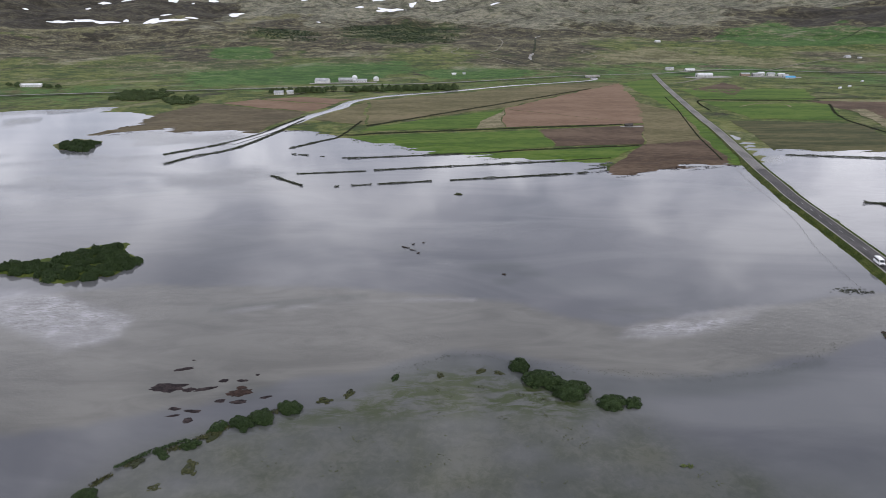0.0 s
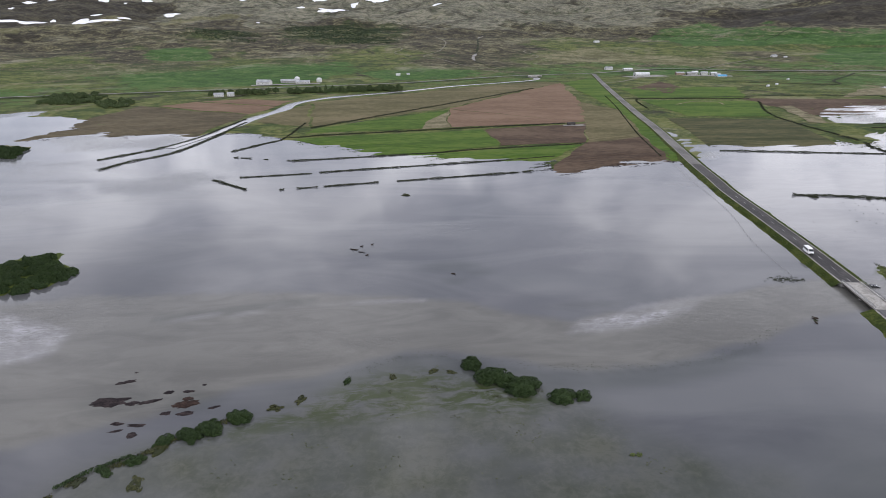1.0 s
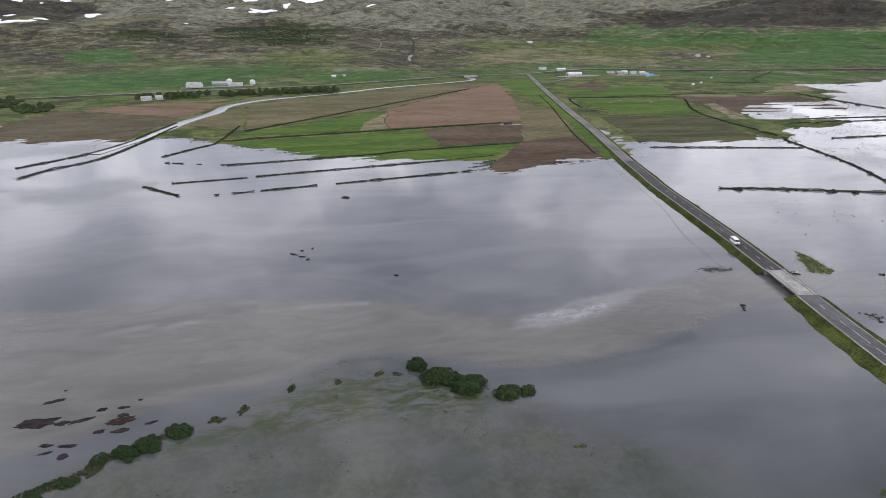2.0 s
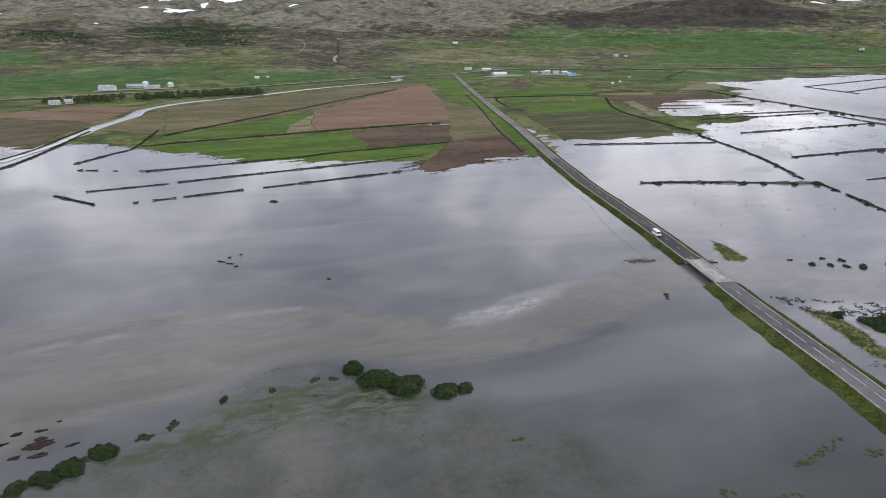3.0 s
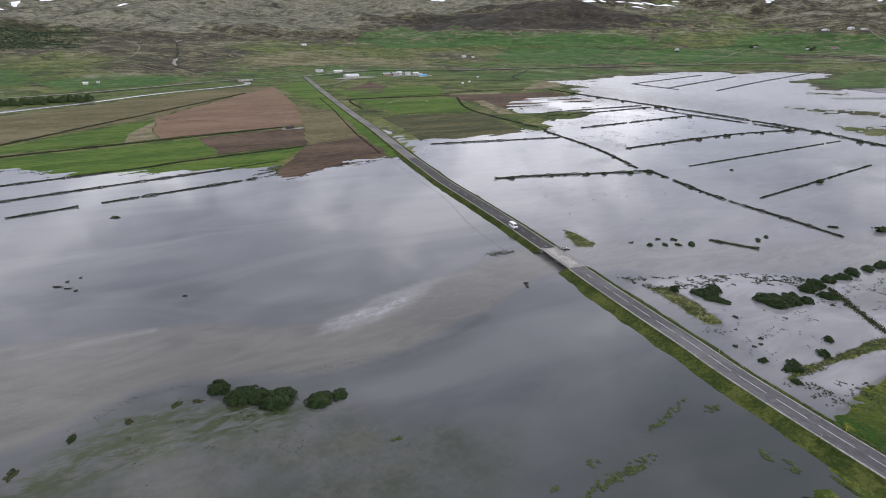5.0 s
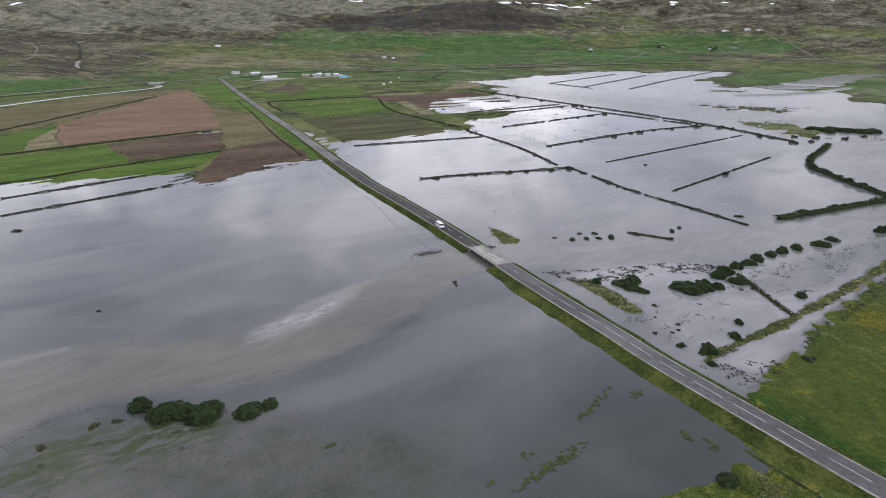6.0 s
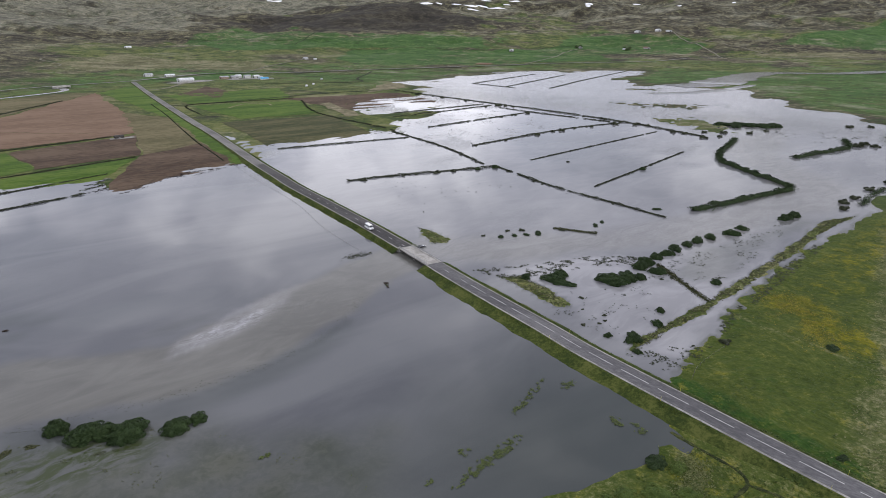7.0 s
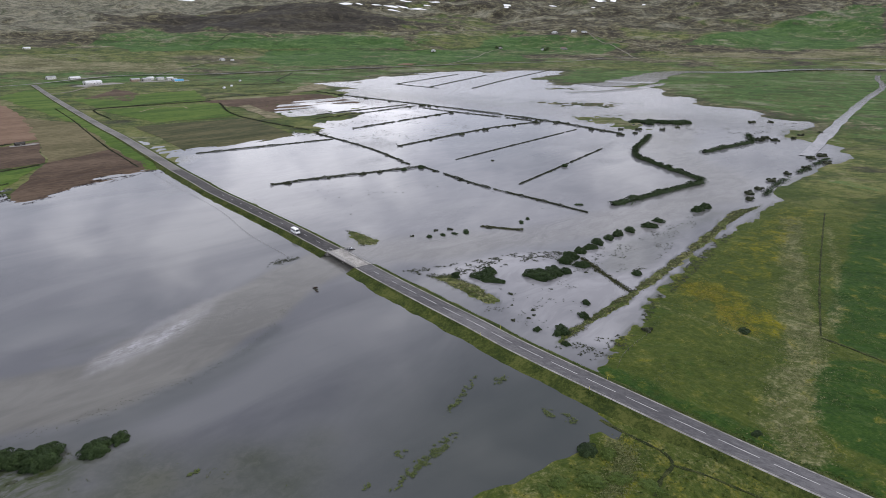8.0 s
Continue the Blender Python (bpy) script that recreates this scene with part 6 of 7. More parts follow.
for k, (x, y, a, b) in enumerate([(-1288, 2275, 52, 24), (-1227, 2314, 46, 17), (-1158, 2321, 51, 17), (-1112, 2371, 11, 29), (-951, 2203, 26, 60), (-884, 2204, 54, 12), (-837, 2254, 23, 14), (-1057, 2581, 18, 22),
                                  (-827, 2711, 31, 60), (-1410, 2865, 28, 22), (-1559, 2538, 13, 9), (-1137, 3381, 25, 60), (-1192, 3026, 23, 60), (-224, 3035, 81, 12), (-137, 3160, 18, 60), (-369, 3036, 20, 17),
                                  (-340, 3606, 48, 42), (-698, 3422, 23, 14), (-477, 2591, 9, 9), (-53, 3427, 76, 5), (-1314, 2854, 34, 7), (-1105, 3022, 8, 24), (-1368, 2618, 13, 37), (-853, 2226, 10, 5),
                                  (238, 3159, 28, 22), (2221, 2531, 59, 60), (2300, 2493, 22, 29), (2357, 2432, 30, 9), (2411, 2387, 37, 24), (2469, 2355, 37, 12), (2517, 2290, 45, 9), (2383, 2330, 44, 5),
                                  (2585, 2296, 23, 5), (2827, 1973, 15, 22), (1816, 3254, 46, 42), (2905, 2027, 22, 60), (3305, 1997, 25, 9), (3182, 1678, 15, 12), (3445, 1776, 43, 27), (3637, 1795, 18, 60),
                                  (3463, 1532, 11, 12), (2741, 2604, 50, 12), (2664, 2310, 31, 14)]):
    snow_patch(x, y, a * 1.3, max(b * 1.2, a * 0.3), -math.degrees(math.atan2(x, y)) + (k * 37 % 12) - 6, k + 3)


# ---------------------------------------------------------------- vehicles
VAN_WHITE = surface("white_van_paint", (0.72, 0.72, 0.72), (0.78, 0.78, 0.78), (0.82, 0.82, 0.82), 2, 0.3, rough=0.3, bump=0, spec=0.5)
CAR_DARK = surface("dark_car_paint", (0.012, 0.013, 0.016), (0.02, 0.021, 0.025), (0.03, 0.031, 0.036), 2, 0.3, rough=0.25, bump=0, spec=0.5)
RUBBER = surface("tyre_rubber", (0.015, 0.015, 0.015), (0.025, 0.025, 0.025), (0.04, 0.04, 0.04), 1, 0.1, rough=0.9, bump=0)
LAMP = surface("lamp_lens", (0.6, 0.6, 0.58), (0.7, 0.7, 0.68), (0.8, 0.8, 0.78), 1, 0.1, rough=0.1, bump=0, spec=0.5)
TAIL = surface("tail_lamp", (0.3, 0.01, 0.01), (0.36, 0.02, 0.02), (0.42, 0.03, 0.03), 1, 0.1, rough=0.2, bump=0, spec=0.5)
# pale car glass: the sky's reflection is painted into the base colour
PALE_GLASS = surface("sky_pale_glass", (0.5, 0.52, 0.55), (0.6, 0.62, 0.65), (0.7, 0.71, 0.74), 1, 0.2, rough=0.15, bump=0, spec=0.5)


def hull(name, profile, half, material, parent, tuck=0.12, label=""):
    """A vehicle body: a side profile drawn out to both sides, narrower at the roof, with rounded edges."""
    bm = bmesh.new()
    top = max(z for _, z in profile)
    low = min(z for _, z in profile)
    sides = [[bm.verts.new((x, s * half * (1 - tuck * ((z - low) / (top - low)) ** 2), z)) for x, z in profile] for s in (-1, 1)]
    bm.faces.new(sides[0])
    bm.faces.new(sides[1][::-1])
    n = len(profile)
    for k in range(n):
        bm.faces.new((sides[0][k], sides[1][k], sides[1][(k + 1) % n], sides[0][(k + 1) % n]))
    bmesh.ops.recalc_face_normals(bm, faces=bm.faces)
    bmesh.ops.bevel(bm, geom=list(bm.edges), offset=0.07, segments=3, affect="EDGES", clamp_overlap=True)
    return part(name, bm, material, parent, label)


def wheel(x, y, r, parent):
    turn = pose(x, y, r, 90, 0, 0)
    bm = bmesh.new()
    bmesh.ops.create_cone(bm, segments=20, radius1=r, radius2=r, depth=0.24, cap_ends=True, matrix=turn)
    bmesh.ops.bevel(bm, geom=[e for e in bm.edges if len(e.link_faces) == 2 and e.calc_face_angle(0) > 1], offset=0.04, segments=2, affect="EDGES")
    tyre = part("wheel", bm, RUBBER, parent)
    bm = bmesh.new()
    bmesh.ops.create_cone(bm, segments=16, radius1=r * 0.6, radius2=r * 0.6, depth=0.27, cap_ends=True, matrix=turn)
    part("rim", bm, SEA_STEEL, tyre)


def van(x, y, z, turn):
    root = new("minibus")
    root.matrix_world = pose(x, y, z, 0, 0, turn)
    hull("body", [(-3.0, 0.35), (-3.05, 1.2), (-2.95, 2.35), (-2.7, 2.5), (1.3, 2.5), (1.75, 2.3), (2.35, 1.35), (2.95, 1.1), (3.05, 0.6), (2.95, 0.35)], 0.99, VAN_WHITE, root)
    bm = bmesh.new()
    ring = [(1.86, -0.76, 2.17), (1.86, 0.76, 2.17), (2.36, 0.86, 1.4), (2.36, -0.86, 1.4)]
    lo = [bm.verts.new((a + 0.01, b, c + 0.03)) for a, b, c in ring]
    hi = [bm.verts.new((a + 0.05, b * 0.97, c + 0.06)) for a, b, c in ring]
    bm.faces.new(hi)
    for k in range(4):
        bm.faces.new((lo[k], lo[(k + 1) % 4], hi[(k + 1) % 4], hi[k]))
    bmesh.ops.recalc_face_normals(bm, faces=bm.faces)
    part("windscreen", bm, PANE, root, "dark windscreen")
    for s in (-1, 1):
        for wx, wl_ in ((-2.3, 1.0), (-1.15, 1.0), (0.0, 1.0), (1.15, 0.95)):
            shape("side_window", [((wl_, 0.05, 0.62), (wx, s * 0.955, 1.75))], PANE, root, "dark side window", 0.02)
        shape("headlight", [((0.1, 0.34, 0.22), (2.98, s * 0.72, 0.92))], LAMP, root, "clear headlight", 0.03)
        shape("tail_lamp", [((0.06, 0.16, 0.5), (-3.04, s * 0.86, 1.2))], TAIL, root, "red tail lamp", 0.02)
        shape("mirror", [((0.14, 0.22, 0.32), (1.95, s * 1.12, 1.55))], RUBBER, root, "black wing mirror", 0.03)
        for wx in (-1.9, 1.95):
            wheel(wx, s * 0.9, 0.36, root)
    shape("bumper", [((0.22, 1.9, 0.28), (3.0, 0, 0.5))], RUBBER, root, "dark front bumper", 0.05)
    shape("bumper", [((0.18, 1.9, 0.25), (-3.05, 0, 0.48))], RUBBER, root, "dark rear bumper", 0.05)
    shape("grille", [((0.06, 0.9, 0.22), (3.04, 0, 0.9))], RUBBER, root, "black grille", 0.02)
    shape("rear_window", [((0.05, 1.4, 0.6), (-3.02, 0, 1.8))], PANE, root, "dark rear window", 0.02)
    return tagged(root, "white high-roofed minibus standing on the asphalt road", "van")


van(166.9, 228.4, ROAD_Z + 0.06, 258)


def car(x, y, z, turn):
    root = new("car")
    root.matrix_world = pose(x, y, z, 0, 0, turn)
    hull("body", [(-1.95, 0.3), (-2.0, 0.85), (-1.2, 0.95), (0.75, 0.95), (1.85, 0.8), (1.95, 0.3)], 0.86, CAR_DARK, root, 0.05)
    hull("cabin", [(-1.6, 0.93), (-1.25, 1.4), (0.2, 1.45), (0.85, 0.93)], 0.8, CAR_DARK, root, 0.2)
    for s in (-1, 1):
        for wx in (-0.95, -0.05):
            shape("side_window", [((0.72, 0.05, 0.32), (wx, s * 0.72, 1.16))], PALE_GLASS, root, "side window with the sky's reflection put into its colour", 0.02)
        shape("headlight", [((0.1, 0.3, 0.14), (1.9, s * 0.6, 0.7))], LAMP, root, "", 0.02)
        shape("tail_lamp", [((0.08, 0.25, 0.16), (-1.97, s * 0.65, 0.75))], TAIL, root, "", 0.02)
        for wx in (-1.2, 1.2):
            wheel(wx, s * 0.78, 0.31, root)
    shape("windscreen", [((0.5, 1.1, 0.05), (0.55, 0, 1.22))], PALE_GLASS, root, "windscreen with the sky's reflection put into its colour", 0.02)
    return tagged(root, "dark small car half sunk in flood water beside the bridge", "car")


car(171.2, 196.6, -0.55, 338)

# ---------------------------------------------------------------- road posts and fence
POST_YELLOW = surface("yellow_plastic", (0.42, 0.42, 0.04), (0.55, 0.54, 0.07), (0.66, 0.64, 0.12), 1, 0.2, rough=0.5, bump=0)
WOOD = surface("weathered_wood", (0.06, 0.052, 0.044), (0.1, 0.09, 0.076), (0.16, 0.145, 0.125), 1, 0.2, rough=0.9, bump=0.2, depth=0.02)


def marker_post(x, y, z):
    root = new("marker_post")
    root.matrix_world = pose(x, y, z - 0.3, 2, 1, 8)
    shape("shaft", [((0.10, 0.05, 1.5), (0, 0, 0.75))], POST_YELLOW, root, "", 0.015)
    shape("reflector", [((0.08, 0.07, 0.16), (0, 0, 1.34))], LAMP, root, "white reflector", 0.01)
    return tagged(root, "yellow plastic road marker post on the verge", "post", "road marker posts")


for k in range(4):
    s_ = 43.5 + 40.0 * k
    cx, cy = np.interp(s_, run_, ROAD[:, 0]), np.interp(s_, run_, ROAD[:, 1])
    nx, ny = np.interp(s_, run_, n_[:, 0]), np.interp(s_, run_, n_[:, 1])
    for side in (-1, 1):
        if not BRIDGE[0] - 4 < cy < BRIDGE[1] + 4:
            marker_post(cx + side * nx * 4.0, cy + side * ny * 4.0, ROAD_Z - 0.1)


def fence(points, gap, label, tall=1.0, drown=0.0):
    line = spline(points, gap)
    root = new("fence")
    root.location = (*line[0], 0)
    rng = np.random.default_rng(len(line))
    bm = bmesh.new()
    box(bm, (0.11, 0.11, tall + 0.6), (0, 0, (tall - 0.6) / 2), 0.02)
    first = part("fence_post", bm, WOOD, root)
    zs = []
    for k, p in enumerate(line):
        ob = first if k == 0 else new("fence_post", first.data)
        ob.parent = root
        zs.append(max(0.0, float(height(p[0], p[1])[0])) - drown + rng.uniform(-0.15, 0.1))
        ob.location, ob.rotation_euler = (p[0] - line[0, 0], p[1] - line[0, 1], zs[-1]), (rng.normal(0, 0.05), rng.normal(0, 0.05), rng.uniform(0, 3))
    for h in (0.8,):
        c = np.c_[line - line[0], np.array(zs) + h * tall]
        ribbon("wire", c, [(-0.008, 0), (0.008, 0.008), (0.008, -0.008)], SEA_STEEL, root)
    return tagged(root, label, "fence", "fences in the flood")


fence([(194, 425), (182, 365), (170, 299), (155, 247), (147.5, 206)], 3.0, "half drowned post-and-wire fence beside the road", 0.55)
fence([(151, 64), (160, 66), (178, 66)], 3.0, "post-and-wire fence at the meadow edge", 0.9)


# ---------------------------------------------------------------- drowned plants, peat and flotsam
def specks(name, x, y, size, tall, material, label, category, seed, each=4, lay=2.6):
    """Many small tufts as one lot."""
    rng = np.random.default_rng(seed)
    x, y = np.repeat(x, each), np.repeat(y, each)
    p = np.c_[x + rng.normal(0, size * 0.8, len(x)), y + rng.normal(0, size * 0.8, len(x)), np.maximum(height(x, y), 0) + rng.uniform(0.0, tall * 0.35, len(x))]
    v, f = leaf_cloud(p, np.tile((0, 0, lay), (len(p), 1)), size, rng)
    return tagged(mesh_object(name, v, f, material), label, category, kind="stuff")


def in_poly(poly, n, seed):
    rng = np.random.default_rng(seed)
    a = np.array(poly)
    x, y = rng.uniform(a[:, 0].min(), a[:, 0].max(), n), rng.uniform(a[:, 1].min(), a[:, 1].max(), n)
    ok = inside(list(map(tuple, poly)), x, y) > 0
    return x[ok], y[ok]


def near_line(points, spread, n, seed):
    rng = np.random.default_rng(seed)
    line = spline(points, 1.0)
    k = rng.integers(0, len(line), n)
    return line[k, 0] + rng.normal(0, spread, n), line[k, 1] + rng.normal(0, spread, n)


x, y = in_poly([(167, 162), (169, 146), (188, 138), (204, 133), (220, 121), (228, 127), (214, 140), (190, 150)], 2600, 1)
keep = vnoise(x / 3, y / 3, 4) > 0.42
specks("drowned_sedge", x[keep], y[keep], 0.36, 0.3, LEAF_DARK, "dark drowned sedge tufts in a band across the shallows", "sedge", 1)
x, y = near_line([(-13, 153), (6, 161), (18, 158), (39, 152), (70, 149), (95, 154), (118, 168)], 1.0, 420, 2)
specks("flotsam", x, y, 0.14, 0.12, LEAF_DARK, "line of dark flotsam specks along the drowned bank", "flotsam", 2, each=2)
x, y = near_line([(139, 206), (144, 206), (149, 205)], 1.3, 80, 3)
specks("drowned_sedge", x, y, 0.3, 0.5, LEAF_DARK, "dark drowned scrub at the fence corner", "sedge", 3)
x, y = in_poly([(355, 400), (420, 520), (560, 560), (575, 470), (470, 360), (380, 350)], 3600, 4)
keep = vnoise(x / 14, y / 14, 6) > 0.66
specks("drowned_sedge", x[keep], y[keep], 0.38, 0.4, LEAF_DARK, "scattered dark sedge tufts in the flooded plots", "sedge", 4, each=3)
x, y = in_poly([(205, 110), (255, 118), (330, 104), (300, 96), (230, 90)], 1300, 5)
keep = vnoise(x / 7, y / 4, 7) > 0.6
specks("drowned_sedge", x[keep], y[keep], 0.25, 0.3, LEAF_DARK, "drowned sedge tufts behind the river bank", "sedge", 5)
x, y = in_poly([(150, 112), (175, 124), (200, 108), (195, 92), (160, 92)], 500, 6)
keep = vnoise(x / 4, y / 4, 8) > 0.6
specks("drowned_sedge", x[keep], y[keep], 0.22, 0.3, LEAF_DARK, "drowned tufts in the bright shallows", "sedge", 6)
for k, (i, n) in enumerate(((2, 6000), (3, 900), (4, 420))):
    a = HUMPS[i][0]
    x, y = in_poly([(a[0][0] - 1, a[0][1] - 1)] + list(a[1:]), n, 50 + k)
    keep = vnoise(x / 2.5, y / 2.5, 90 + k) > 0.3
    specks("sedge", x[keep], y[keep], 0.3, 0.35, LEAF_SEDGE, "yellow-olive sedge on a strip of drowned bank", "sedge", 50 + k, each=2)
x, y = in_poly([(150, 84), (176, 71), (200, 76), (250, 80), (300, 82), (300, 78), (200, 72), (150, 66)], 4200, 8)
keep = vnoise(x / 4, y / 4, 19) * 0.6 + vnoise(x / 1.4, y / 1.4, 20) * 0.4 > 0.5
specks("drowned_sedge", x[keep], y[keep], 0.25, 0.25, LEAF_DARK, "dark drowned tufts along the meadow edge", "sedge", 8)
x, y = in_poly([(590, 270), (700, 190), (760, 140), (620, 115), (600, 160)], 900, 9)
keep = vnoise(x / 12, y / 12, 29) > 0.66
specks("drowned_sedge", x[keep], y[keep], 0.7, 0.6, LEAF_DARK, "dark sedge tufts on the far flats", "sedge", 9, each=3)
x, y = near_line([(225, 295), (260, 240), (290, 180)], 22, 260, 10)
keep = vnoise(x / 10, y / 10, 39) > 0.6
specks("drowned_sedge", x[keep], y[keep], 0.3, 0.3, LEAF_DARK, "sparse dark tufts in the flooded pasture", "sedge", 10, each=3)


WEED_DULL = leaf_material("dull_weed", (0.048, 0.056, 0.028), (0.062, 0.070, 0.036), (0.082, 0.088, 0.050))
WEED = leaf_material("water_weed", (0.052, 0.072, 0.020), (0.080, 0.104, 0.029), (0.118, 0.140, 0.046))


x, y = in_poly([(-45, 128), (6, 158), (40, 140), (60, 105), (20, 95), (-55, 100)], 2600, 7)
keep = vnoise(x / 6, y / 6, 9) * 0.6 + vnoise(x / 1.7, y / 1.7, 10) * 0.4 > 0.69
specks("drowned_grass", x[keep], y[keep], 0.22, 0.03, WEED_DULL, "olive grass tips just breaking the surface of the drowned meadow", "grass", 7, each=3, lay=3.0)


def weed_bed(x, y, a, b, turn, n, seed, material=LEAF_SEDGE, label="green weed bed lying on the flood water", tall=0.22):
    rng = np.random.default_rng(seed)
    r, q = np.sqrt(rng.uniform(0, 1, n)), rng.uniform(0, 6.28, n)
    u, v = a * r * np.cos(q), b * r * np.sin(q)
    c, s = math.cos(radians(turn)), math.sin(radians(turn))
    px, py = u * c - v * s, u * s + v * c
    ok = vnoise((px + seed * 9) / 0.9, py / 0.9, seed) * 0.7 + vnoise((px + seed * 5) / 0.35, py / 0.35, seed + 1) * 0.3 > 0.34 + 0.3 * r
    p = np.c_[px, py, rng.uniform(0.02, tall, n)][ok]
    vv, f = leaf_cloud(p, np.tile((0, 0, 2.2), (len(p), 1)), 0.13, rng)
    ob = mesh_object("weed_bed", vv, f, material)
    ob.location = (x, y, 0)
    return tagged(ob, label, "weed bed", "weed beds in the flood", "stuff")


for k, (x, y, a, b, turn) in enumerate([(84.5, 83.3, 1.8, 1.5, 0), (124.5, 85, 3.4, 1.8, 5), (119.3, 67, 3.0, 1.8, 60), (120.5, 62, 2.6, 1.7, 80), (72, 81, 1.8, 1.0, 0), (51.5, 112, 1.6, 0.8, 0)]):
    weed_bed(x, y, a, b, turn, int(130 * a * b) + 200, 900 + k, WEED)
# two long trails of weed on drowned ditch banks
for k, (x, y, a, b, turn, n) in enumerate([(112, 88.2, 11, 1.3, 16, 2600), (87, 77.8, 13, 1.9, 6, 5200)]):
    weed_bed(x, y, a, b, turn, n, 930 + k, WEED, "long trail of green weed over a drowned bank")


for k in range(14):
    x, y = plant_rng.uniform(-18, 40), plant_rng.uniform(128, 154)
    if inside([(-22, 140), (6, 157), (40, 140), (42, 128), (0, 128)], np.array([x]), np.array([y]))[0] > 1:
        weed_bed(x, y, plant_rng.uniform(1.2, 3.0), plant_rng.uniform(0.6, 1.3), plant_rng.uniform(-20, 20), 160, 960 + k, WEED_DULL, "dull olive weed bed under the surface of the drowned meadow", 0.05)


def peat_mound(x, y, a, b, turn, seed, label="dark peat mound barely above the water", material=PEAT):
    n = 48
    q = np.linspace(0, 2 * np.pi, n, endpoint=False)
    rr = 1.0 + 0.5 * fbm(np.cos(q) * 1.5 + seed, np.sin(q) * 1.5, seed, 3) + 0.25 * fbm(np.cos(q) * 6 + seed, np.sin(q) * 6, seed + 1, 3)
    rings = [np.c_[a * rr * k * np.cos(q), b * rr * k * np.sin(q), np.full(n, h) + 0.04 * fbm(q * 3, q * 0 + k * 9, seed, 2)] for k, h in ((1.05, -0.06), (0.85, 0.02), (0.5, 0.07))]
    f = [(r * n + i, r * n + (i + 1) % n, (r + 1) * n + (i + 1) % n, (r + 1) * n + i) for r in range(2) for i in range(n)] + [tuple(range(2 * n, 3 * n))]
    ob = mesh_object("peat_mound", np.vstack(rings), f, material)
    ob.matrix_world = pose(x, y, 0, 0, 0, turn)
    return tagged(ob, label, "mud bank", "peat mounds in the flood")


PEAT_RED = surface("red_peat", (0.018, 0.012, 0.010), (0.031, 0.020, 0.016), (0.050, 0.032, 0.026), 2.0, 0.4, spec=0.1, rough=0.9, depth=0.1)
for k, (x, y, a, b, turn) in enumerate([(-71, 143.6, 5.4, 2.1, 4), (-65.5, 142.6, 2.0, 1.2, 0), (-61.5, 143, 3.2, 0.8, 14), (-71, 153, 2.8, 0.9, 20), (-70, 158, 0.6, 0.4, 0), (-51, 137, 2.2, 1.0, 0), (-66, 134, 1.6, 0.9, 0),
                                        (-61, 129, 1.3, 1.3, 0), (-61, 133, 2.3, 0.7, -5), (-65, 131, 1.8, 0.6, 12), (-58, 147, 1.5, 1.0, 10), (-53, 147, 1.6, 0.7, 0), (-56, 137.5, 1.4, 0.9, 0), (-45, 139, 1.8, 0.6, 20), (-50, 150, 0.6, 0.5, 0)]):
    peat_mound(x, y, a, b, turn, 40 + k)
peat_mound(-52, 141.2, 3.4, 1.7, 10, 71, "reddish-brown peat mound barely above the water", PEAT_RED)
peat_mound(-52.5, 143.6, 1.6, 1.0, 0, 72, "reddish-brown peat mound barely above the water", PEAT_RED)


def driftwood(x, y, length, turn, seed):
    rng, root = np.random.default_rng(seed), new("driftwood")
    root.matrix_world = pose(x, y, 0.05, 0, 0, turn)
    for k in range(3):
        bm = bmesh.new()
        tip = Vector((length * rng.uniform(0.5, 1.0), rng.normal(0, 0.2) * length, rng.uniform(0.05, 0.4)))
        bmesh.ops.create_cone(bm, segments=6, radius1=0.28, radius2=0.08, depth=tip.length, cap_ends=True, matrix=Matrix.Translation(tip / 2) @ tip.to_track_quat("Z", "Y").to_matrix().to_4x4())
        part("branch", bm, BARK, root)
    return tagged(root, "dark waterlogged branches adrift in the flood", "driftwood", "driftwood")


for k, (x, y, l, a) in enumerate([(-17.5, 255, 4.5, -40), (-14, 251, 3.0, -30), (-11, 246.5, 2.2, 0), (-13.5, 258, 1.6, 20), (-9, 260, 1.2, 10), (22, 223, 2.0, -20), (134.5, 173.5, 2.4, 160), (132, 170, 1.6, 100)]):
    driftwood(x, y, l, a, k)
bush(133.2, 172.6, 1.3, 1.0, 0.45, "small", name="flotsam_heap", label="dark heap of drifted brush in the water", group="")


# ---------------------------------------------------------------- near meadow
x, y = near_line(PALE_STRIP, 3.4, 4200, 11)
keep = vnoise(x / 5, y / 5, 49) > 0.35
specks("dry_grass", x[keep], y[keep], 0.24, 0.25, leaf_material("bleached_grass", (0.066, 0.082, 0.024), (0.115, 0.120, 0.048), (0.200, 0.190, 0.100)), "pale bleached grass tufts across the meadow", "grass", 11, each=2)
x, y = near_line([(228, 70), (220, 62), (207, 52), (200, 44)], 5.5, 2000, 12)
keep = vnoise(x / 6, y / 6, 59) > 0.4
specks("buttercups", x[keep], y[keep], 0.22, 0.2, leaf_material("buttercup_heads", (0.085, 0.090, 0.014), (0.150, 0.130, 0.014), (0.240, 0.185, 0.018)), "yellow buttercups in the meadow grass", "flowers", 12, each=2)
GRASS = leaf_material("meadow_grass", (0.034, 0.060, 0.010), (0.050, 0.076, 0.013), (0.080, 0.100, 0.024))
x, y = in_poly([(150, 66), (178, 69), (245, 75), (365, 70), (420, 20), (150, -30), (139, 20)], 26000, 13)
keep = (np.interp(y, ROAD[:, 1], ROAD[:, 0]) + 5.5 < x) & (vnoise(x / 9, y / 9, 69) * 0.6 + vnoise(x / 2.5, y / 2.5, 70) * 0.4 > 0.53)
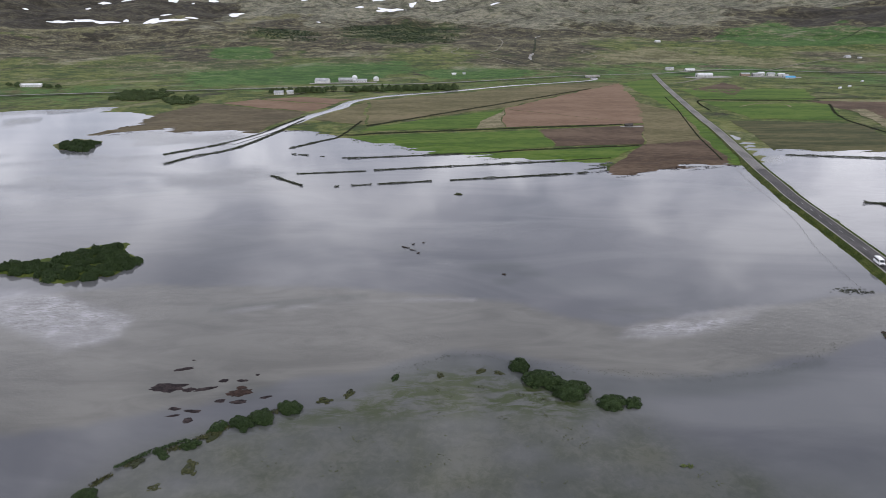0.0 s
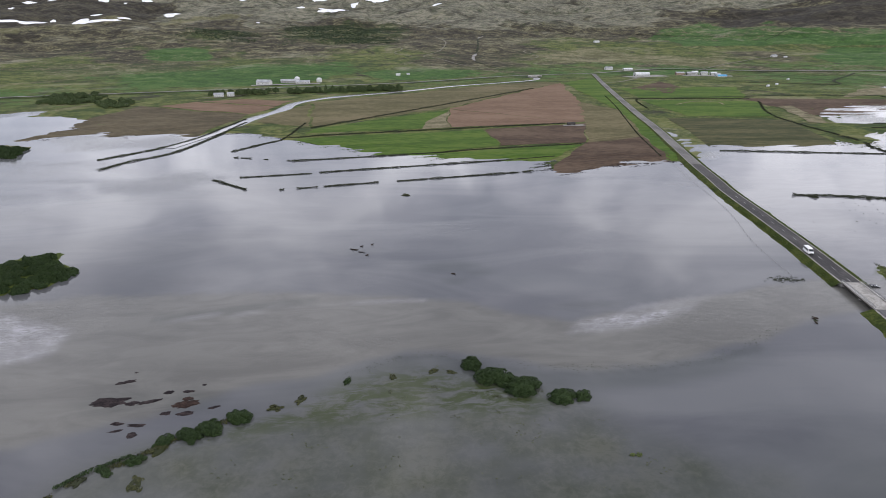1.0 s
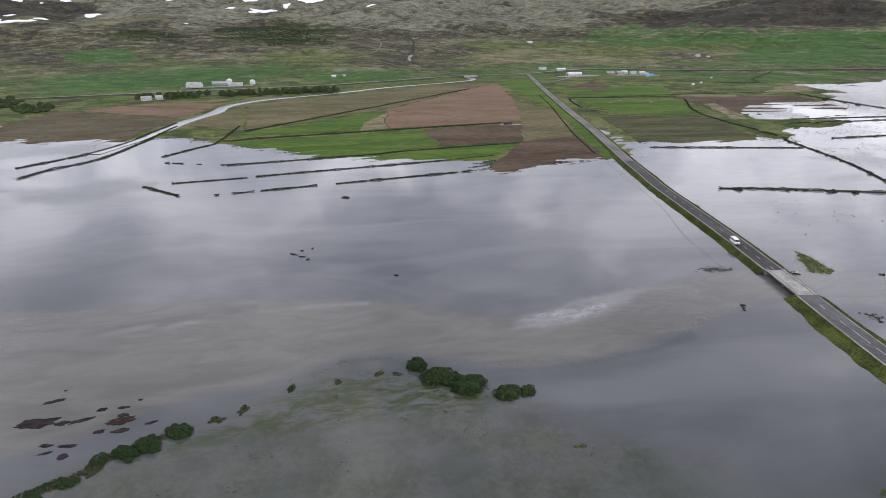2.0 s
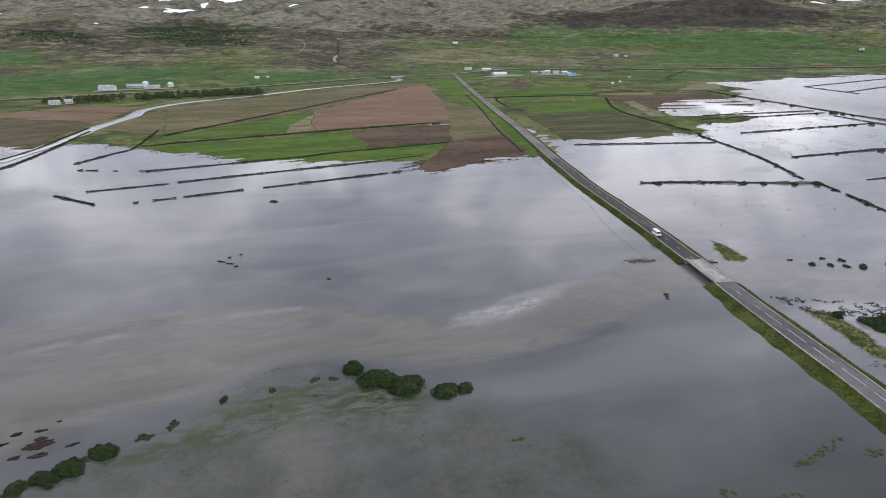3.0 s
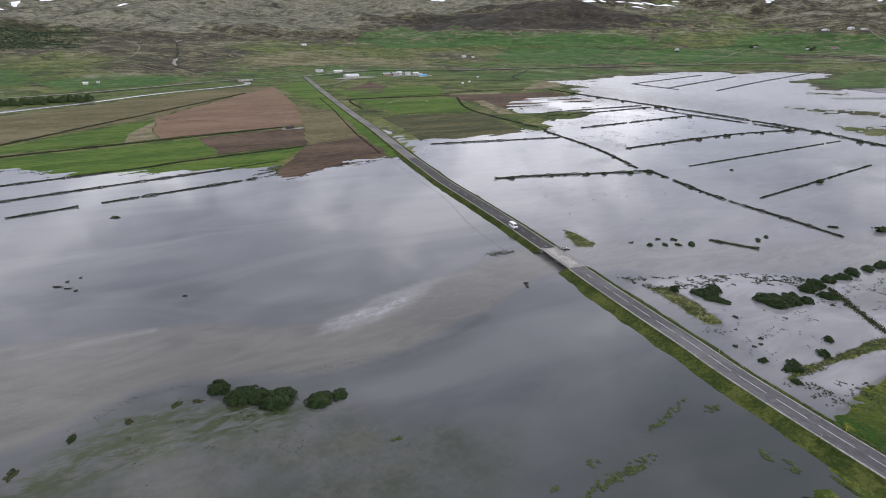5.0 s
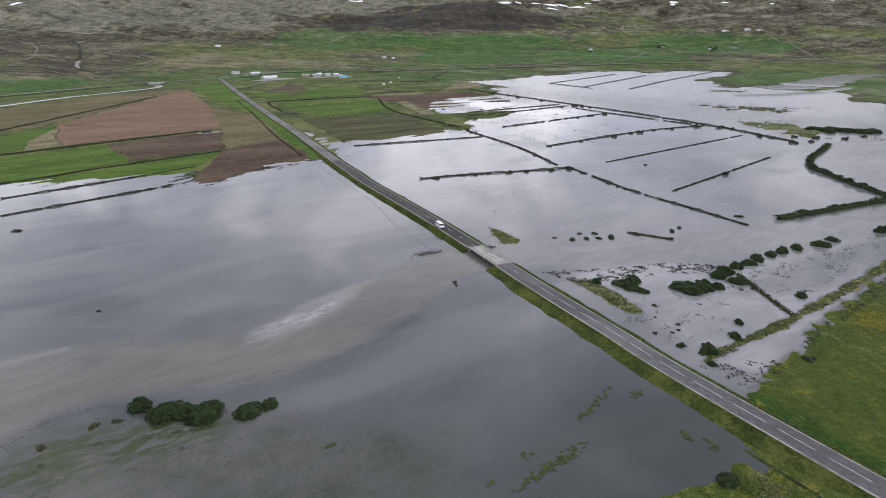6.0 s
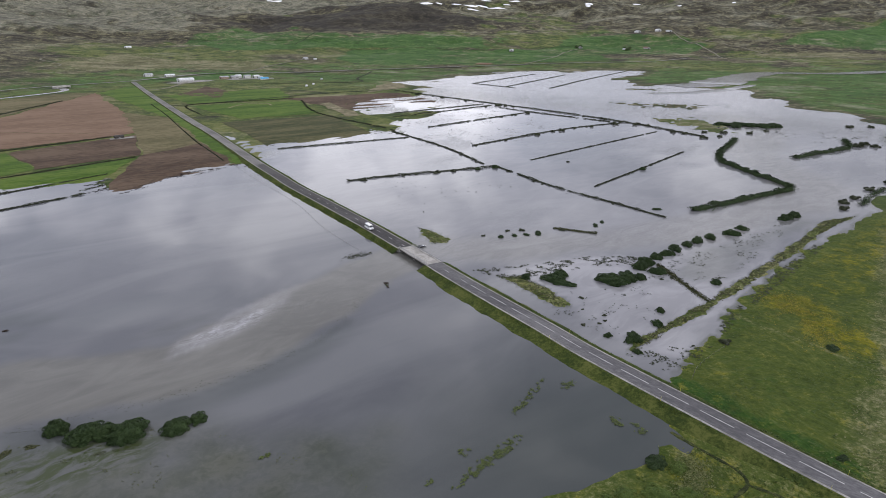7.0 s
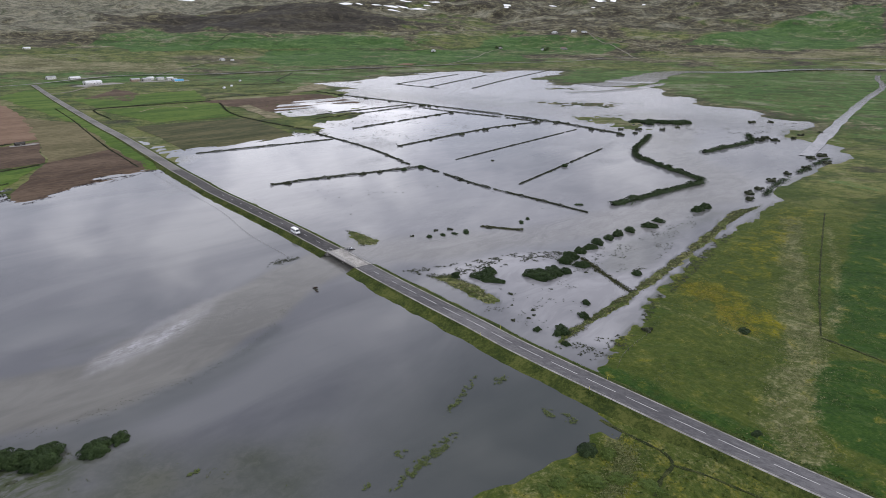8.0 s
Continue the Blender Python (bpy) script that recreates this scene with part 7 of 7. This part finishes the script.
specks("meadow_grass", x[keep], y[keep], 0.26, 0.25, GRASS, "tufted rough meadow grass", "grass", 13, each=2, lay=3.0)
x, y = in_poly([(60, 20), (88, 56), (110, 52), (124, 49), (128, 20), (118, -40)], 9000, 14)
keep = (vnoise(x / 7, y / 7, 79) * 0.6 + vnoise(x / 2, y / 2, 80) * 0.4 > 0.44) & (height(x, y) > -0.03)
specks("rank_grass", x[keep], y[keep], 0.24, 0.3, GRASS, "rank tufted grass on the near bank", "grass", 14, each=2, lay=0.8)
x, y = near_line([(119, 49), (116, 45), (108, 43), (100, 42)], 1.8, 1300, 15)
specks("rank_grass", x, y, 0.2, 0.4, leaf_material("pale_rank_grass", (0.070, 0.090, 0.026), (0.120, 0.132, 0.050), (0.190, 0.185, 0.085)), "pale rank grass along the ditch", "grass", 15, each=2, lay=0.8)
for side, seed in ((-1, 16), (1, 17)):
    s_ = np.random.default_rng(seed).uniform(30, 520, 9000)
    o_ = np.random.default_rng(seed + 5).uniform(4.0, 6.4 if side < 0 else 7.0, 9000) * side
    x, y = np.interp(s_, run_, ROAD[:, 0]) + np.interp(s_, run_, n_[:, 0]) * o_, np.interp(s_, run_, ROAD[:, 1]) + np.interp(s_, run_, n_[:, 1]) * o_
    ok = (y < BRIDGE[0] - 2) | (y > BRIDGE[1] + 2)
    rng_v = np.random.default_rng(seed + 9)
    zz = np.interp(np.abs(o_), [3.4, 4.3, 5.4, 7.2] if side < 0 else [3.4, 4.3, 5.8, 7.6], [ROAD_Z, ROAD_Z - 0.3, ROAD_Z - 1.1, ROAD_Z - 1.95] if side < 0 else [ROAD_Z, ROAD_Z - 0.25, ROAD_Z - 0.9, ROAD_Z - 1.8])
    p = np.c_[x, y, np.maximum(zz, height(x, y)) + rng_v.uniform(0, 0.2, len(x))][ok]
    v, f = leaf_cloud(p, np.tile((0, 0, 0.9), (len(p), 1)), 0.25, rng_v)
    tagged(mesh_object("verge_grass", v, f, GRASS), "rough olive grass on the road embankment", "grass", kind="stuff")
draped("ditch", [(125, 56), (124, 50), (123, 44), (122, 39), (119, 36), (113, 36), (107, 35)], 0.5, 0.06, DITCH, "dark boggy ditch on the near bank", "ditch", step=0.8)
draped("ditch", [(119, 36), (120, 30), (120, 24), (120, 16)], 0.4, 0.06, DITCH, "dark boggy ditch along the road bank", "ditch", step=0.8)
draped("ditch", [(368, 54), (297, 42), (250, 33.5), (208, 25)], 0.34, 0.1, DITCH, "narrow boggy ditch in the meadow", "ditch", step=1.2)
draped("ditch", [(207, 24.5), (205, 17), (202, 8)], 0.5, 0.1, DITCH, "dark ditch between hay fields", "ditch", step=0.8)
for x, y, rx, ry, h, kind in [(113, 53, 3.6, 3.0, 1.9, "mid"), (114.5, 48.5, 3.0, 2.4, 1.4, "shrub"), (99, 52, 3.4, 2.6, 1.1, "shrub"), (104, 47, 4.6, 3.6, 1.5, "shrub"), (108, 43, 3.4, 3.0, 1.2, "shrub"), (95, 53, 3.0, 1.8, 0.8, "shrub"), (110, 37, 3.6, 2.6, 0.8, "shrub"),
                               (198, 44, 3.0, 2.4, 1.3, "mid"), (143, 25.5, 2.0, 1.4, 0.9, "mid"), (180, 68, 2.6, 2.2, 1.5, "small")]:
    bush(x, y, rx, ry, h, kind, name="meadow_shrub", label="low shrub in the rough meadow grass", group="meadow shrubs")

# grass and stubble tips that thin out into the flood along the drowned field edges
rng_e = np.random.default_rng(31)
for (x0, x1, y0, y1, n), material, label in (((-90, 115, 405, 545, 26000), leaf_material("drowned_hay", (0.030, 0.056, 0.010), (0.050, 0.085, 0.016), (0.080, 0.110, 0.026)), "green grass tips thinning out into the flood"),
                                             ((90, 215, 375, 440, 9000), PEAT, "dark stubble tips thinning out into the flood"),
                                             ((250, 400, 440, 500, 6000), LEAF_SEDGE, "olive grass tips thinning out into the flood"),
                                             ((-300, -90, 545, 640, 14000), PEAT, "brown stubble tips thinning out into the flood")):
    x, y = rng_e.uniform(x0, x1, n), rng_e.uniform(y0, y1, n)
    z, d = plain(x, y)
    lines = vnoise((x * 0.97 + y * 0.24) / 9, (y * 0.97 - x * 0.24) / 1.6, 91)
    keep = (z < 0.02) & (z > -0.55) & (lines > 0.42 + 0.9 * -z)
    specks("field_edge", x[keep], y[keep], 0.42, 0.16, material, label, "grass", n, each=2, lay=1.2)
